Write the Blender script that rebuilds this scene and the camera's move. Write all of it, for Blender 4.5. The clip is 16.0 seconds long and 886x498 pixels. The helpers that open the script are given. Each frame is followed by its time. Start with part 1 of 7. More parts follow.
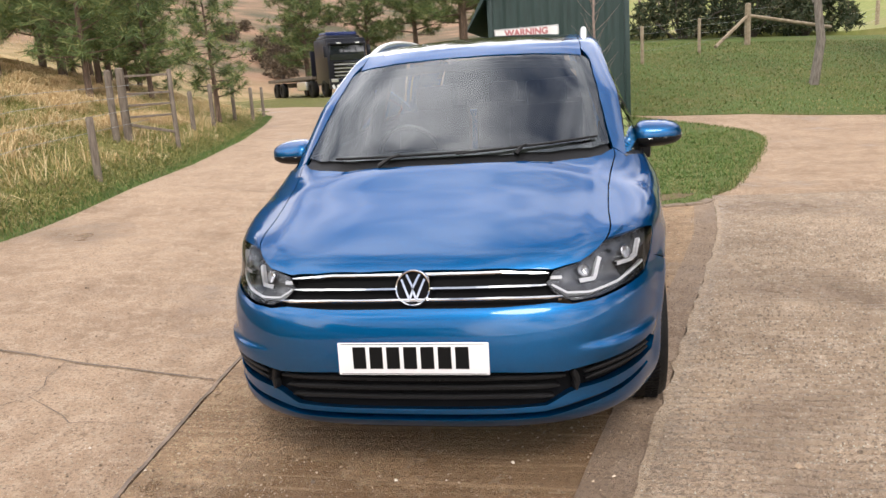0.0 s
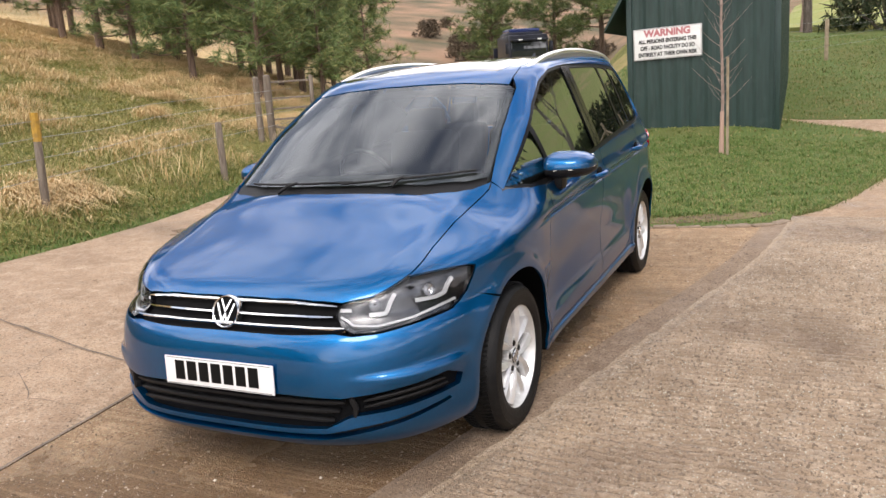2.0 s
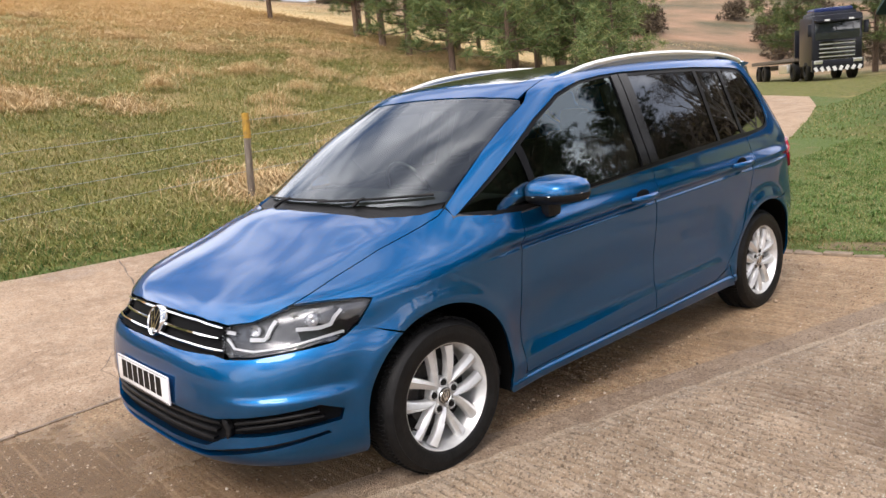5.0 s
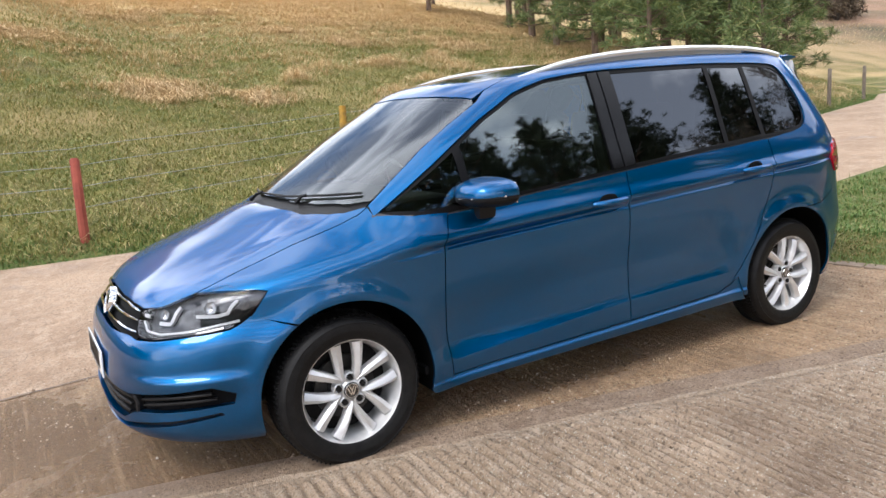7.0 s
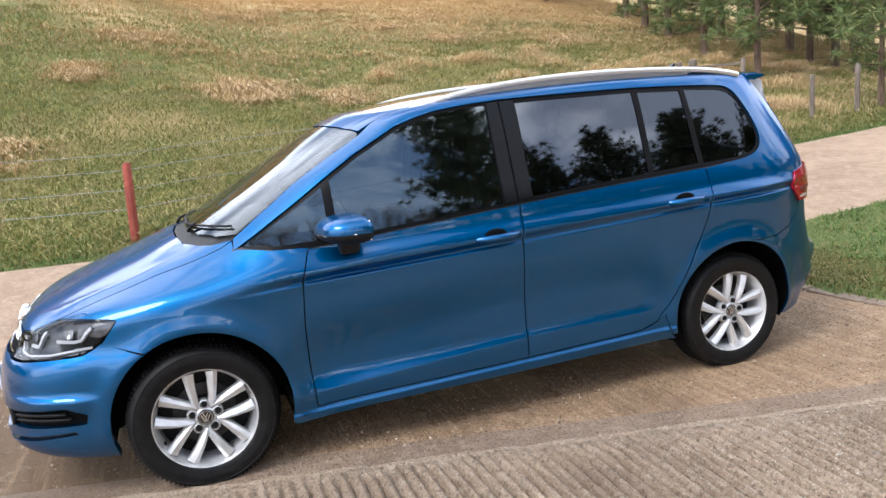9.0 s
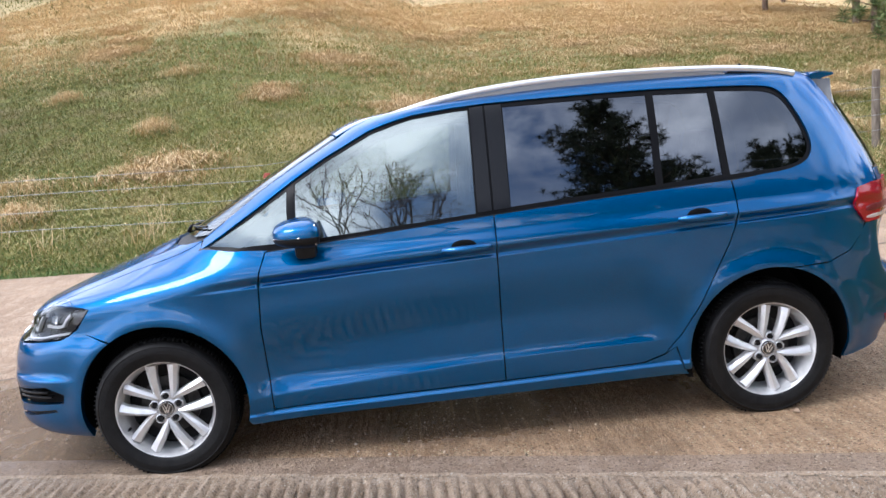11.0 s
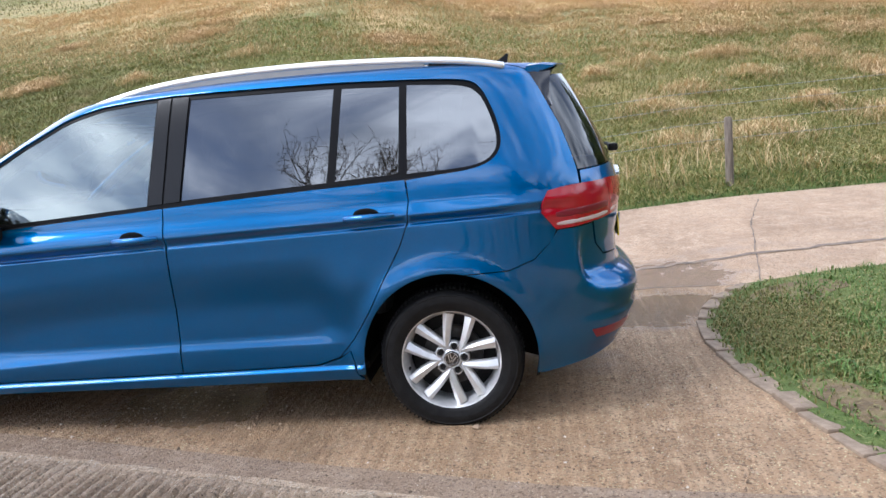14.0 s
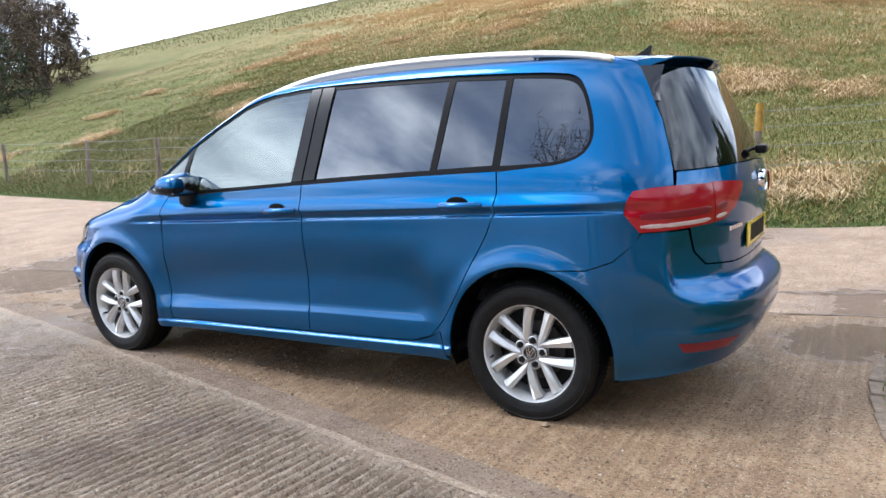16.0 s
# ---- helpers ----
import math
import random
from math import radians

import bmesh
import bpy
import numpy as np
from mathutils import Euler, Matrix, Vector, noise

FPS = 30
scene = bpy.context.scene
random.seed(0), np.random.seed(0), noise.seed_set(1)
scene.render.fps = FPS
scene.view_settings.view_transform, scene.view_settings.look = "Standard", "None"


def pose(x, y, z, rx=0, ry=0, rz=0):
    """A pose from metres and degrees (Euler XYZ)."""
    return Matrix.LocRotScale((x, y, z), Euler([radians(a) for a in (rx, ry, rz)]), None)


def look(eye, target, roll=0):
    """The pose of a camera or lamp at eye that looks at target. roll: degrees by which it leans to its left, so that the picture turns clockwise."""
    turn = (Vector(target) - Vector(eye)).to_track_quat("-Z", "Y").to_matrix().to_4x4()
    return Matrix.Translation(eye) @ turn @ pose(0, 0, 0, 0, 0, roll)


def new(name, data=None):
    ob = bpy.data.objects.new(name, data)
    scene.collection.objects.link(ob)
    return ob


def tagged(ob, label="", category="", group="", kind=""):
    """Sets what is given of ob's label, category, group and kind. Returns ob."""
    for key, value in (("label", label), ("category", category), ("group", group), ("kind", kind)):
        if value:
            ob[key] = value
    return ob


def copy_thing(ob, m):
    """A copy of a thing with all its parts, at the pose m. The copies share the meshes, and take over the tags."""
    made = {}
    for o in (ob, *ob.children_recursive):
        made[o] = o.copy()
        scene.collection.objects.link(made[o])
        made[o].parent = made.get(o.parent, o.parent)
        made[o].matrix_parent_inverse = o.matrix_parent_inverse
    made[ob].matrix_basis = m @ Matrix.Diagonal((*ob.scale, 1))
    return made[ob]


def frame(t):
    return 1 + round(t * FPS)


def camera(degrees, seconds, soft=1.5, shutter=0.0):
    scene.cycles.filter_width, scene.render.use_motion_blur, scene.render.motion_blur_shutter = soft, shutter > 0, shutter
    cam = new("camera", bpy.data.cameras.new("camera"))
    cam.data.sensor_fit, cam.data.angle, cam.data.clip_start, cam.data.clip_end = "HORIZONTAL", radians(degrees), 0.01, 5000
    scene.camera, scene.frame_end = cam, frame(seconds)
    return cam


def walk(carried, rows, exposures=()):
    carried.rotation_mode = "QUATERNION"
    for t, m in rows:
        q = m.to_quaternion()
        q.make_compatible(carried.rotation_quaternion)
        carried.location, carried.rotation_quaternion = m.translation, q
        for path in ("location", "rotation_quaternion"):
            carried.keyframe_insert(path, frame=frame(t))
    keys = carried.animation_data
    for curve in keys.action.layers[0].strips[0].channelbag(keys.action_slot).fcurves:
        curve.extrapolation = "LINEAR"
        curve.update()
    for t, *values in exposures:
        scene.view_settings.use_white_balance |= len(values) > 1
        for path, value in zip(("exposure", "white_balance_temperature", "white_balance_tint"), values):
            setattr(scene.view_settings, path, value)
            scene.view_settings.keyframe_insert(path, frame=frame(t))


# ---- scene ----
cam = camera(60.3, 16.0)
PATH = [
    (0, (0.585, -3.231, 1.384), (0.215, -1.312, 0.955), -4.0),
    (0.5, (0.948, -3.178, 1.395), (0.435, -1.292, 0.973), -4.0),
    (1, (1.322, -3.139, 1.396), (0.678, -1.292, 0.98), -4.2),
    (1.5, (1.634, -2.991, 1.398), (0.876, -1.187, 0.986), -4.3),
    (2, (1.985, -2.939, 1.468), (1.128, -1.179, 1.059), -4.3),
    (2.5, (2.182, -2.842, 1.474), (1.21, -1.141, 1.068), -4.4),
    (3, (2.369, -2.688, 1.5), (1.278, -1.06, 1.099), -4.5),
    (3.5, (2.648, -2.589, 1.517), (1.442, -1.044, 1.123), -4.6),
    (4, (2.821, -2.389, 1.486), (1.514, -0.926, 1.097), -4.7),
    (4.2, (2.864, -2.295, 1.499), (1.524, -0.862, 1.113), -4.7),
    (6.3, (3.533, -1.384, 1.461), (1.907, -0.283, 1.084), -4.7),
    (6.5, (3.618, -1.314, 1.47), (1.968, -0.248, 1.094), -4.6),
    (7, (3.695, -1.095, 1.449), (1.978, -0.137, 1.079), -4.6),
    (7.5, (3.829, -0.848, 1.477), (2.061, 0.01, 1.109), -4.7),
    (8, (4.054, -0.628, 1.491), (2.25, 0.154, 1.124), -4.7),
    (8.5, (4.131, -0.314, 1.469), (2.298, 0.397, 1.1), -4.7),
    (9, (4.162, 0.01, 1.558), (2.304, 0.648, 1.187), -4.8),
    (9.2, (4.196, 0.137, 1.552), (2.325, 0.741, 1.184), -4.6),
    (11.3, (4.243, 1.327, 1.375), (2.262, 1.365, 1.104), -4.8),
    (11.5, (4.25, 1.456, 1.365), (2.268, 1.47, 1.093), -4.7),
    (12, (4.299, 1.784, 1.374), (2.319, 1.736, 1.096), -4.6),
    (12.5, (4.223, 2.146, 1.35), (2.245, 2.05, 1.069), -4.6),
    (13, (4.218, 2.558, 1.327), (2.243, 2.43, 1.041), -4.6),
    (13.5, (4.125, 2.874, 1.317), (2.154, 2.701, 1.019), -4.3),
    (14, (4.091, 3.192, 1.316), (2.13, 2.943, 1.011), -4.0),
    (14.5, (4.076, 3.464, 1.302), (2.14, 3.065, 0.997), -3.5),
    (15, (3.937, 3.666, 1.275), (2.051, 3.072, 0.976), -3.0),
    (15.5, (3.903, 3.906, 1.271), (2.095, 3.102, 0.978), -2.4),
    (16, (3.859, 4.148, 1.276), (2.159, 3.134, 0.987), -1.9),
]
walk(cam, [(t, look(eye, target, roll)) for t, eye, target, roll in PATH],
     exposures=[(0.0, 0.77, 6450, 14), (4.0, 0.83, 6500, 16), (7.0, 0.93, 6000, 13), (9.0, 1.02, 5800, 13), (12.5, 1.0, 5550, 15), (16.0, 0.95, 5550, 11)])

# ---- daylight: a bright broken overcast, the sun behind thin cloud ----
SUN_AZ, SUN_EL = -68.0, 50.0  # degrees: from +x towards +y, and above the horizon
world = bpy.data.worlds.new("sky")
scene.world = world
world.use_nodes = True
wn, wl = world.node_tree.nodes, world.node_tree.links
wn.clear()
w_out, w_bg, sky = wn.new("ShaderNodeOutputWorld"), wn.new("ShaderNodeBackground"), wn.new("ShaderNodeTexSky")
sky.sky_type, sky.sun_disc = "NISHITA", False
sky.sun_elevation, sky.sun_rotation = radians(SUN_EL), radians(90 - SUN_AZ)
sky.air_density, sky.dust_density = 1.0, 1.5
w_tc, w_map, w_n1, w_n2 = wn.new("ShaderNodeTexCoord"), wn.new("ShaderNodeMapping"), wn.new("ShaderNodeTexNoise"), wn.new("ShaderNodeTexNoise")
w_map.inputs["Scale"].default_value = (1.0, 1.0, 1.7)
w_n1.inputs["Scale"].default_value, w_n1.inputs["Detail"].default_value, w_n1.inputs["Roughness"].default_value, w_n1.inputs["Distortion"].default_value = 1.6, 9.0, 0.58, 0.5
w_n2.inputs["Scale"].default_value, w_n2.inputs["Detail"].default_value, w_n2.inputs["Distortion"].default_value = 2.5, 9.0, 0.5
w_r1, w_r2, w_mix = wn.new("ShaderNodeValToRGB"), wn.new("ShaderNodeValToRGB"), wn.new("ShaderNodeMixRGB")
w_r1.color_ramp.elements[0].position, w_r1.color_ramp.elements[1].position = 0.36, 0.50
w_r2.color_ramp.elements[0].position, w_r2.color_ramp.elements[1].position = 0.40, 0.60
w_r2.color_ramp.elements[0].color, w_r2.color_ramp.elements[1].color = (4.0, 4.3, 4.9, 1), (18.0, 17.7, 17.2, 1)
wl.new(w_tc.outputs["Generated"], w_map.inputs["Vector"])
wl.new(w_map.outputs["Vector"], w_n1.inputs["Vector"])
wl.new(w_map.outputs["Vector"], w_n2.inputs["Vector"])
wl.new(w_n1.outputs["Fac"], w_r1.inputs["Fac"])
wl.new(w_n2.outputs["Fac"], w_r2.inputs["Fac"])
wl.new(w_r1.outputs["Color"], w_mix.inputs["Fac"])
wl.new(sky.outputs["Color"], w_mix.inputs["Color1"])
wl.new(w_r2.outputs["Color"], w_mix.inputs["Color2"])
w_sep, w_dim, w_mul = wn.new("ShaderNodeSeparateXYZ"), wn.new("ShaderNodeMapRange"), wn.new("ShaderNodeMixRGB")
w_dim.inputs["From Min"].default_value, w_dim.inputs["From Max"].default_value, w_dim.inputs["To Min"].default_value, w_dim.inputs["To Max"].default_value = 0.10, 0.95, 1.05, 0.90
w_mul.blend_type, w_mul.inputs["Fac"].default_value = "MULTIPLY", 1.0
wl.new(w_tc.outputs["Generated"], w_sep.inputs["Vector"])
wl.new(w_sep.outputs["Z"], w_dim.inputs["Value"])
wl.new(w_mix.outputs["Color"], w_mul.inputs["Color1"])
wl.new(w_dim.outputs["Result"], w_mul.inputs["Color2"])
wl.new(w_mul.outputs["Color"], w_bg.inputs["Color"])
wl.new(w_bg.outputs["Background"], w_out.inputs["Surface"])
w_bg.inputs["Strength"].default_value = 0.10
sun_data = bpy.data.lights.new("sun", "SUN")
sun_data.energy, sun_data.angle, sun_data.color = 1.35, radians(26), (1.0, 0.94, 0.85)
sun = new("sun", sun_data)
sun_dir = Vector((math.cos(radians(SUN_AZ)) * math.cos(radians(SUN_EL)), math.sin(radians(SUN_AZ)) * math.cos(radians(SUN_EL)), math.sin(radians(SUN_EL))))
sun.matrix_world = look(sun_dir * 60, (0, 0, 0))

# ---- materials ----
def material(name, colour, rough=0.6, metal=0.0, coat=0.0):
    m = bpy.data.materials.new(name)
    m.use_nodes = True
    b = m.node_tree.nodes["Principled BSDF"]
    b.inputs["Base Color"].default_value, b.inputs["Roughness"].default_value, b.inputs["Metallic"].default_value = (*colour, 1), rough, metal
    b.inputs["Coat Weight"].default_value, b.inputs["Coat Roughness"].default_value = coat, 0.02
    return m


def textured(name, ramp, scale, rough=0.85, bump=0.0, bump_scale=None, second=None, stretch=(1, 1, 1), detail=6.0, where="Object", metal=0.0, coat=0.0, distance=0.01):
    """Colour from a ramp over noise; second = (scale, colour, amount) lays large soft patches of another colour over it."""
    m = material(name, ramp[0][1], rough, metal, coat)
    n, l = m.node_tree.nodes, m.node_tree.links
    b = n["Principled BSDF"]
    tc, mp, nz, cr = n.new("ShaderNodeTexCoord"), n.new("ShaderNodeMapping"), n.new("ShaderNodeTexNoise"), n.new("ShaderNodeValToRGB")
    mp.inputs["Scale"].default_value = stretch
    l.new(tc.outputs[where], mp.inputs["Vector"])
    l.new(mp.outputs["Vector"], nz.inputs["Vector"])
    nz.inputs["Scale"].default_value, nz.inputs["Detail"].default_value = scale, detail
    e = cr.color_ramp.elements
    while len(e) < len(ramp):
        e.new(0.5)
    for k, (pos, col) in enumerate(ramp):
        e[k].position, e[k].color = pos, (*col, 1)
    l.new(nz.outputs["Fac"], cr.inputs["Fac"])
    last = cr.outputs["Color"]
    for s2, c2, lo, hi in (second or ()):
        n2, r2, mx = n.new("ShaderNodeTexNoise"), n.new("ShaderNodeMapRange"), n.new("ShaderNodeMixRGB")
        n2.inputs["Scale"].default_value, n2.inputs["Detail"].default_value = s2, 5.0
        l.new(tc.outputs[where], n2.inputs["Vector"])
        r2.inputs["From Min"].default_value, r2.inputs["From Max"].default_value = lo, hi
        l.new(n2.outputs["Fac"], r2.inputs["Value"])
        l.new(r2.outputs["Result"], mx.inputs["Fac"])
        l.new(last, mx.inputs["Color1"])
        mx.inputs["Color2"].default_value = (*c2, 1)
        last = mx.outputs["Color"]
    l.new(last, b.inputs["Base Color"])
    if bump:
        n3, bp = n.new("ShaderNodeTexNoise"), n.new("ShaderNodeBump")
        n3.inputs["Scale"].default_value, n3.inputs["Detail"].default_value = bump_scale or scale, 6.0
        l.new(mp.outputs["Vector"], n3.inputs["Vector"])
        bp.inputs["Strength"].default_value, bp.inputs["Distance"].default_value = bump, distance
        l.new(n3.outputs["Fac"], bp.inputs["Height"])
        l.new(bp.outputs["Normal"], b.inputs["Normal"])
    return m


def glass(name, tint, gloss=(0.9, 0.95, 1.0), ior=1.85):
    m = bpy.data.materials.new(name)
    m.use_nodes = True
    n, l = m.node_tree.nodes, m.node_tree.links
    n.clear()
    out, mix, tr, gl, fr = n.new("ShaderNodeOutputMaterial"), n.new("ShaderNodeMixShader"), n.new("ShaderNodeBsdfTransparent"), n.new("ShaderNodeBsdfGlossy"), n.new("ShaderNodeFresnel")
    tr.inputs["Color"].default_value, gl.inputs["Color"].default_value, gl.inputs["Roughness"].default_value = (*tint, 1), (*gloss, 1), 0.01
    fr.inputs["IOR"].default_value = ior
    l.new(fr.outputs["Fac"], mix.inputs["Fac"])
    l.new(tr.outputs["BSDF"], mix.inputs[1])
    l.new(gl.outputs["BSDF"], mix.inputs[2])
    l.new(mix.outputs["Shader"], out.inputs["Surface"])
    return m


def car_paint():
    m = material("blue_metallic_paint", (0.004, 0.09, 0.25), 0.43, 1.0, 1.0)
    n, l = m.node_tree.nodes, m.node_tree.links
    b = n["Principled BSDF"]
    tc, fl, cr = n.new("ShaderNodeTexCoord"), n.new("ShaderNodeTexVoronoi"), n.new("ShaderNodeValToRGB")
    fl.inputs["Scale"].default_value = 900
    l.new(tc.outputs["Object"], fl.inputs["Vector"])
    cr.color_ramp.elements[0].color, cr.color_ramp.elements[1].color = (0.0, 0.063, 0.178, 1), (0.0, 0.138, 0.375, 1)
    l.new(fl.outputs["Color"], cr.inputs["Fac"])
    l.new(cr.outputs["Color"], b.inputs["Base Color"])
    b.inputs["Coat Roughness"].default_value = 0.05
    b.inputs["Coat IOR"].default_value = 1.5
    b.inputs["Specular Tint"].default_value = (0.10, 0.45, 0.75, 1)
    return m


PAINT = car_paint()
BLACK_PLASTIC = textured("black_plastic", [(0.3, (0.006, 0.006, 0.0065)), (0.7, (0.012, 0.012, 0.0125))], 90, 0.48, 0.1, 300)
GLOSS_BLACK = material("gloss_black_trim", (0.008, 0.008, 0.009), 0.12, 0.0, 1.0)
CHROME = material("chrome", (0.82, 0.83, 0.84), 0.06, 1.0)
ALUMINIUM = material("satin_aluminium", (0.86, 0.85, 0.82), 0.34, 0.9)
ALLOY = textured("silver_alloy_paint", [(0.35, (0.64, 0.64, 0.635)), (0.65, (0.72, 0.72, 0.71))], 30, 0.34, metal=0.5, coat=0.5)
RUBBER = textured("tyre_rubber", [(0.3, (0.004, 0.004, 0.0044)), (0.7, (0.010, 0.0098, 0.0095))], 25, 0.55, 0.2, 120)
DARK_STEEL = textured("dark_brake_steel", [(0.3, (0.03, 0.03, 0.03)), (0.7, (0.09, 0.085, 0.08))], 20, 0.5, metal=0.6)
CLEAR_GLASS = glass("clear_green_glass", (0.44, 0.52, 0.48), gloss=(0.9, 1.0, 0.98), ior=2.8)
SCREEN_GLASS = glass("windscreen_glass", (0.55, 0.60, 0.56), ior=1.85)
PRIVACY_GLASS = glass("dark_privacy_glass", (0.03, 0.03, 0.034), ior=2.4)
REAR_GLASS = glass("dark_tailgate_glass", (0.03, 0.03, 0.034), ior=1.6)
TRIM_BLACK = material("black_window_trim", (0.004, 0.004, 0.0045), 0.4)
TRIM_BLACK.node_tree.nodes["Principled BSDF"].inputs["Specular IOR Level"].default_value = 0.12
LENS = glass("clear_lamp_lens", (0.95, 0.96, 0.97), ior=1.3)
TRIM_GLOSS = material("black_pillar_trim", (0.005, 0.005, 0.0055), 0.25)
TRIM_GLOSS.node_tree.nodes["Principled BSDF"].inputs["Specular IOR Level"].default_value = 0.3
RED_LENS = material("red_lamp_lens", (0.31, 0.0, 0.008), 0.16, 0.0, 0.35)
DARK_RED = material("deep_red_reflector", (0.17, 0.002, 0.014), 0.30, 0.0, 0.15)
LAMP_HOUSING = textured("smoked_lamp_housing", [(0.3, (0.05, 0.05, 0.053)), (0.7, (0.15, 0.15, 0.155))], 30, 0.25, metal=0.6)
LAMP_CHROME = material("satin_lamp_chrome", (0.62, 0.62, 0.63), 0.22, 1.0)
LAMP_STRIP = material("pale_lamp_strip", (0.60, 0.60, 0.61), 0.3)
PALE_LENS = material("pale_pinkish_lens", (0.55, 0.40, 0.38), 0.15, 0.0, 0.6)
for dull in (RUBBER, BLACK_PLASTIC):
    dull.node_tree.nodes["Principled BSDF"].inputs["Specular IOR Level"].default_value = 0.22
GRILLE_BLACK = material("matt_black_grille", (0.003, 0.003, 0.0032), 0.75)
PLATE_WHITE = material("white_plate", (0.80, 0.80, 0.80), 0.25, 0.0, 0.5)
PLATE_YELLOW = material("yellow_plate", (0.85, 0.58, 0.02), 0.25, 0.0, 0.5)
PLATE_INK = material("black_print", (0.006, 0.006, 0.006), 0.5)
for dull in (GRILLE_BLACK, PLATE_INK):
    dull.node_tree.nodes["Principled BSDF"].inputs["Specular IOR Level"].default_value = 0.12
TRIM_GREY = textured("grey_cabin_plastic", [(0.3, (0.05, 0.05, 0.05)), (0.7, (0.075, 0.075, 0.075))], 60, 0.7, 0.2, 200)
SEAT_CLOTH = textured("dark_seat_cloth", [(0.3, (0.03, 0.03, 0.033)), (0.7, (0.07, 0.07, 0.075))], 120, 0.95, 0.3, 400)
HEADLINING = textured("pale_headlining", [(0.3, (0.40, 0.40, 0.38)), (0.7, (0.48, 0.47, 0.45))], 80, 0.95)


def concrete(name, dark, mid, light, damp, damp_at=(0.52, 0.66), grain=1.0, damp_scale=0.55, spots=(), dry=0.78, tamp=0.0):
    """Old cast concrete: broad stains, mottling, exposed grit, and damp patches that are darker and shinier."""
    m = material(name, mid, 0.8)
    n, l = m.node_tree.nodes, m.node_tree.links
    b = n["Principled BSDF"]
    tc = n.new("ShaderNodeTexCoord")

    def noise_at(scale, detail=6.0, rough=0.6):
        t = n.new("ShaderNodeTexNoise")
        t.inputs["Scale"].default_value, t.inputs["Detail"].default_value, t.inputs["Roughness"].default_value = scale, detail, rough
        l.new(tc.outputs["Object"], t.inputs["Vector"])
        return t.outputs["Fac"]

    def ranged(v, lo, hi, a=0.0, z=1.0):
        r = n.new("ShaderNodeMapRange")
        r.inputs["From Min"].default_value, r.inputs["From Max"].default_value, r.inputs["To Min"].default_value, r.inputs["To Max"].default_value = lo, hi, a, z
        l.new(v, r.inputs["Value"])
        return r.outputs["Result"]

    def mixed(fac, c1, c2, how="MIX"):
        x = n.new("ShaderNodeMixRGB")
        x.blend_type = how
        l.new(fac, x.inputs["Fac"])
        for k, c in (("Color1", c1), ("Color2", c2)):
            if hasattr(c, "links"):
                l.new(c, x.inputs[k])
            else:
                x.inputs[k].default_value = (*c, 1)
        return x.outputs["Color"]
    base = mixed(ranged(noise_at(1.3, 8.0, 0.7), 0.36, 0.64), dark, mid)
    base = mixed(ranged(noise_at(9.0, 8.0, 0.75), 0.48, 0.68), base, light)
    grit = n.new("ShaderNodeTexVoronoi")
    grit.inputs["Scale"].default_value = 190.0
    l.new(tc.outputs["Object"], grit.inputs["Vector"])
    pale = ranged(grit.outputs["Color"], 0.80, 0.92, 0.0, 0.8 * grain)
    base = mixed(pale, base, tuple(min(0.75, c * 1.75) for c in light))
    base = mixed(ranged(noise_at(70.0, 4.0), 0.54, 0.64, 0.0, 0.75), base, tuple(c * 0.45 for c in dark))
    base = mixed(ranged(noise_at(38.0, 5.0, 0.8), 0.56, 0.66, 0.0, 0.6 * grain), base, tuple(min(0.8, c * 1.2) for c in light))
    base = mixed(ranged(noise_at(4.5, 9.0, 0.8), 0.54, 0.66, 0.0, 0.55), base, tuple(c * 0.6 for c in dark))
    pits = n.new("ShaderNodeTexVoronoi")
    pits.inputs["Scale"].default_value = 95.0
    l.new(tc.outputs["Object"], pits.inputs["Vector"])
    base = mixed(ranged(pits.outputs["Color"], 0.24, 0.12, 0.0, 0.75 * grain), base, tuple(c * 0.45 for c in dark))
    wet = ranged(noise_at(damp_scale, 6.0, 0.62), *damp_at)
    for sx, sy, sr in spots:  # wet places with ragged edges
        far = n.new("ShaderNodeVectorMath")
        far.operation = "DISTANCE"
        far.inputs[1].default_value = (sx, sy, 0.05)
        l.new(tc.outputs["Object"], far.inputs[0])
        rag, both_w, top = n.new("ShaderNodeMath"), n.new("ShaderNodeMath"), n.new("ShaderNodeMath")
        rag.operation, both_w.operation, top.operation = "ADD", "MULTIPLY_ADD", "MAXIMUM"
        both_w.inputs[1].default_value, both_w.inputs[2].default_value = 2.2, -1.1
        l.new(noise_at(2.6, 7.0, 0.65), both_w.inputs[0])
        l.new(ranged(far.outputs["Value"], sr * 1.25, sr * 0.3, -0.25, 1.1), rag.inputs[0])
        l.new(both_w.outputs["Value"], rag.inputs[1])
        spot = ranged(rag.outputs["Value"], 0.35, 0.75)
        l.new(wet, top.inputs[0])
        l.new(spot, top.inputs[1])
        wet = top.outputs["Value"]
    base = mixed(wet, base, damp, "MIX") if damp is None else mixed(ranged(wet, 0, 1, 0.0, 0.75), base, damp)
    lines = None
    if tamp:  # faint lines left by the tamping board
        mp, st = n.new("ShaderNodeMapping"), n.new("ShaderNodeTexNoise")
        mp.inputs["Scale"].default_value = (1.1, 27.0, 1.0)
        mp.inputs["Rotation"].default_value = (0.0, 0.0, 0.05)
        st.inputs["Scale"].default_value, st.inputs["Detail"].default_value = 1.0, 4.0
        l.new(tc.outputs["Object"], mp.inputs["Vector"])
        l.new(mp.outputs["Vector"], st.inputs["Vector"])
        lines = st.outputs["Fac"]
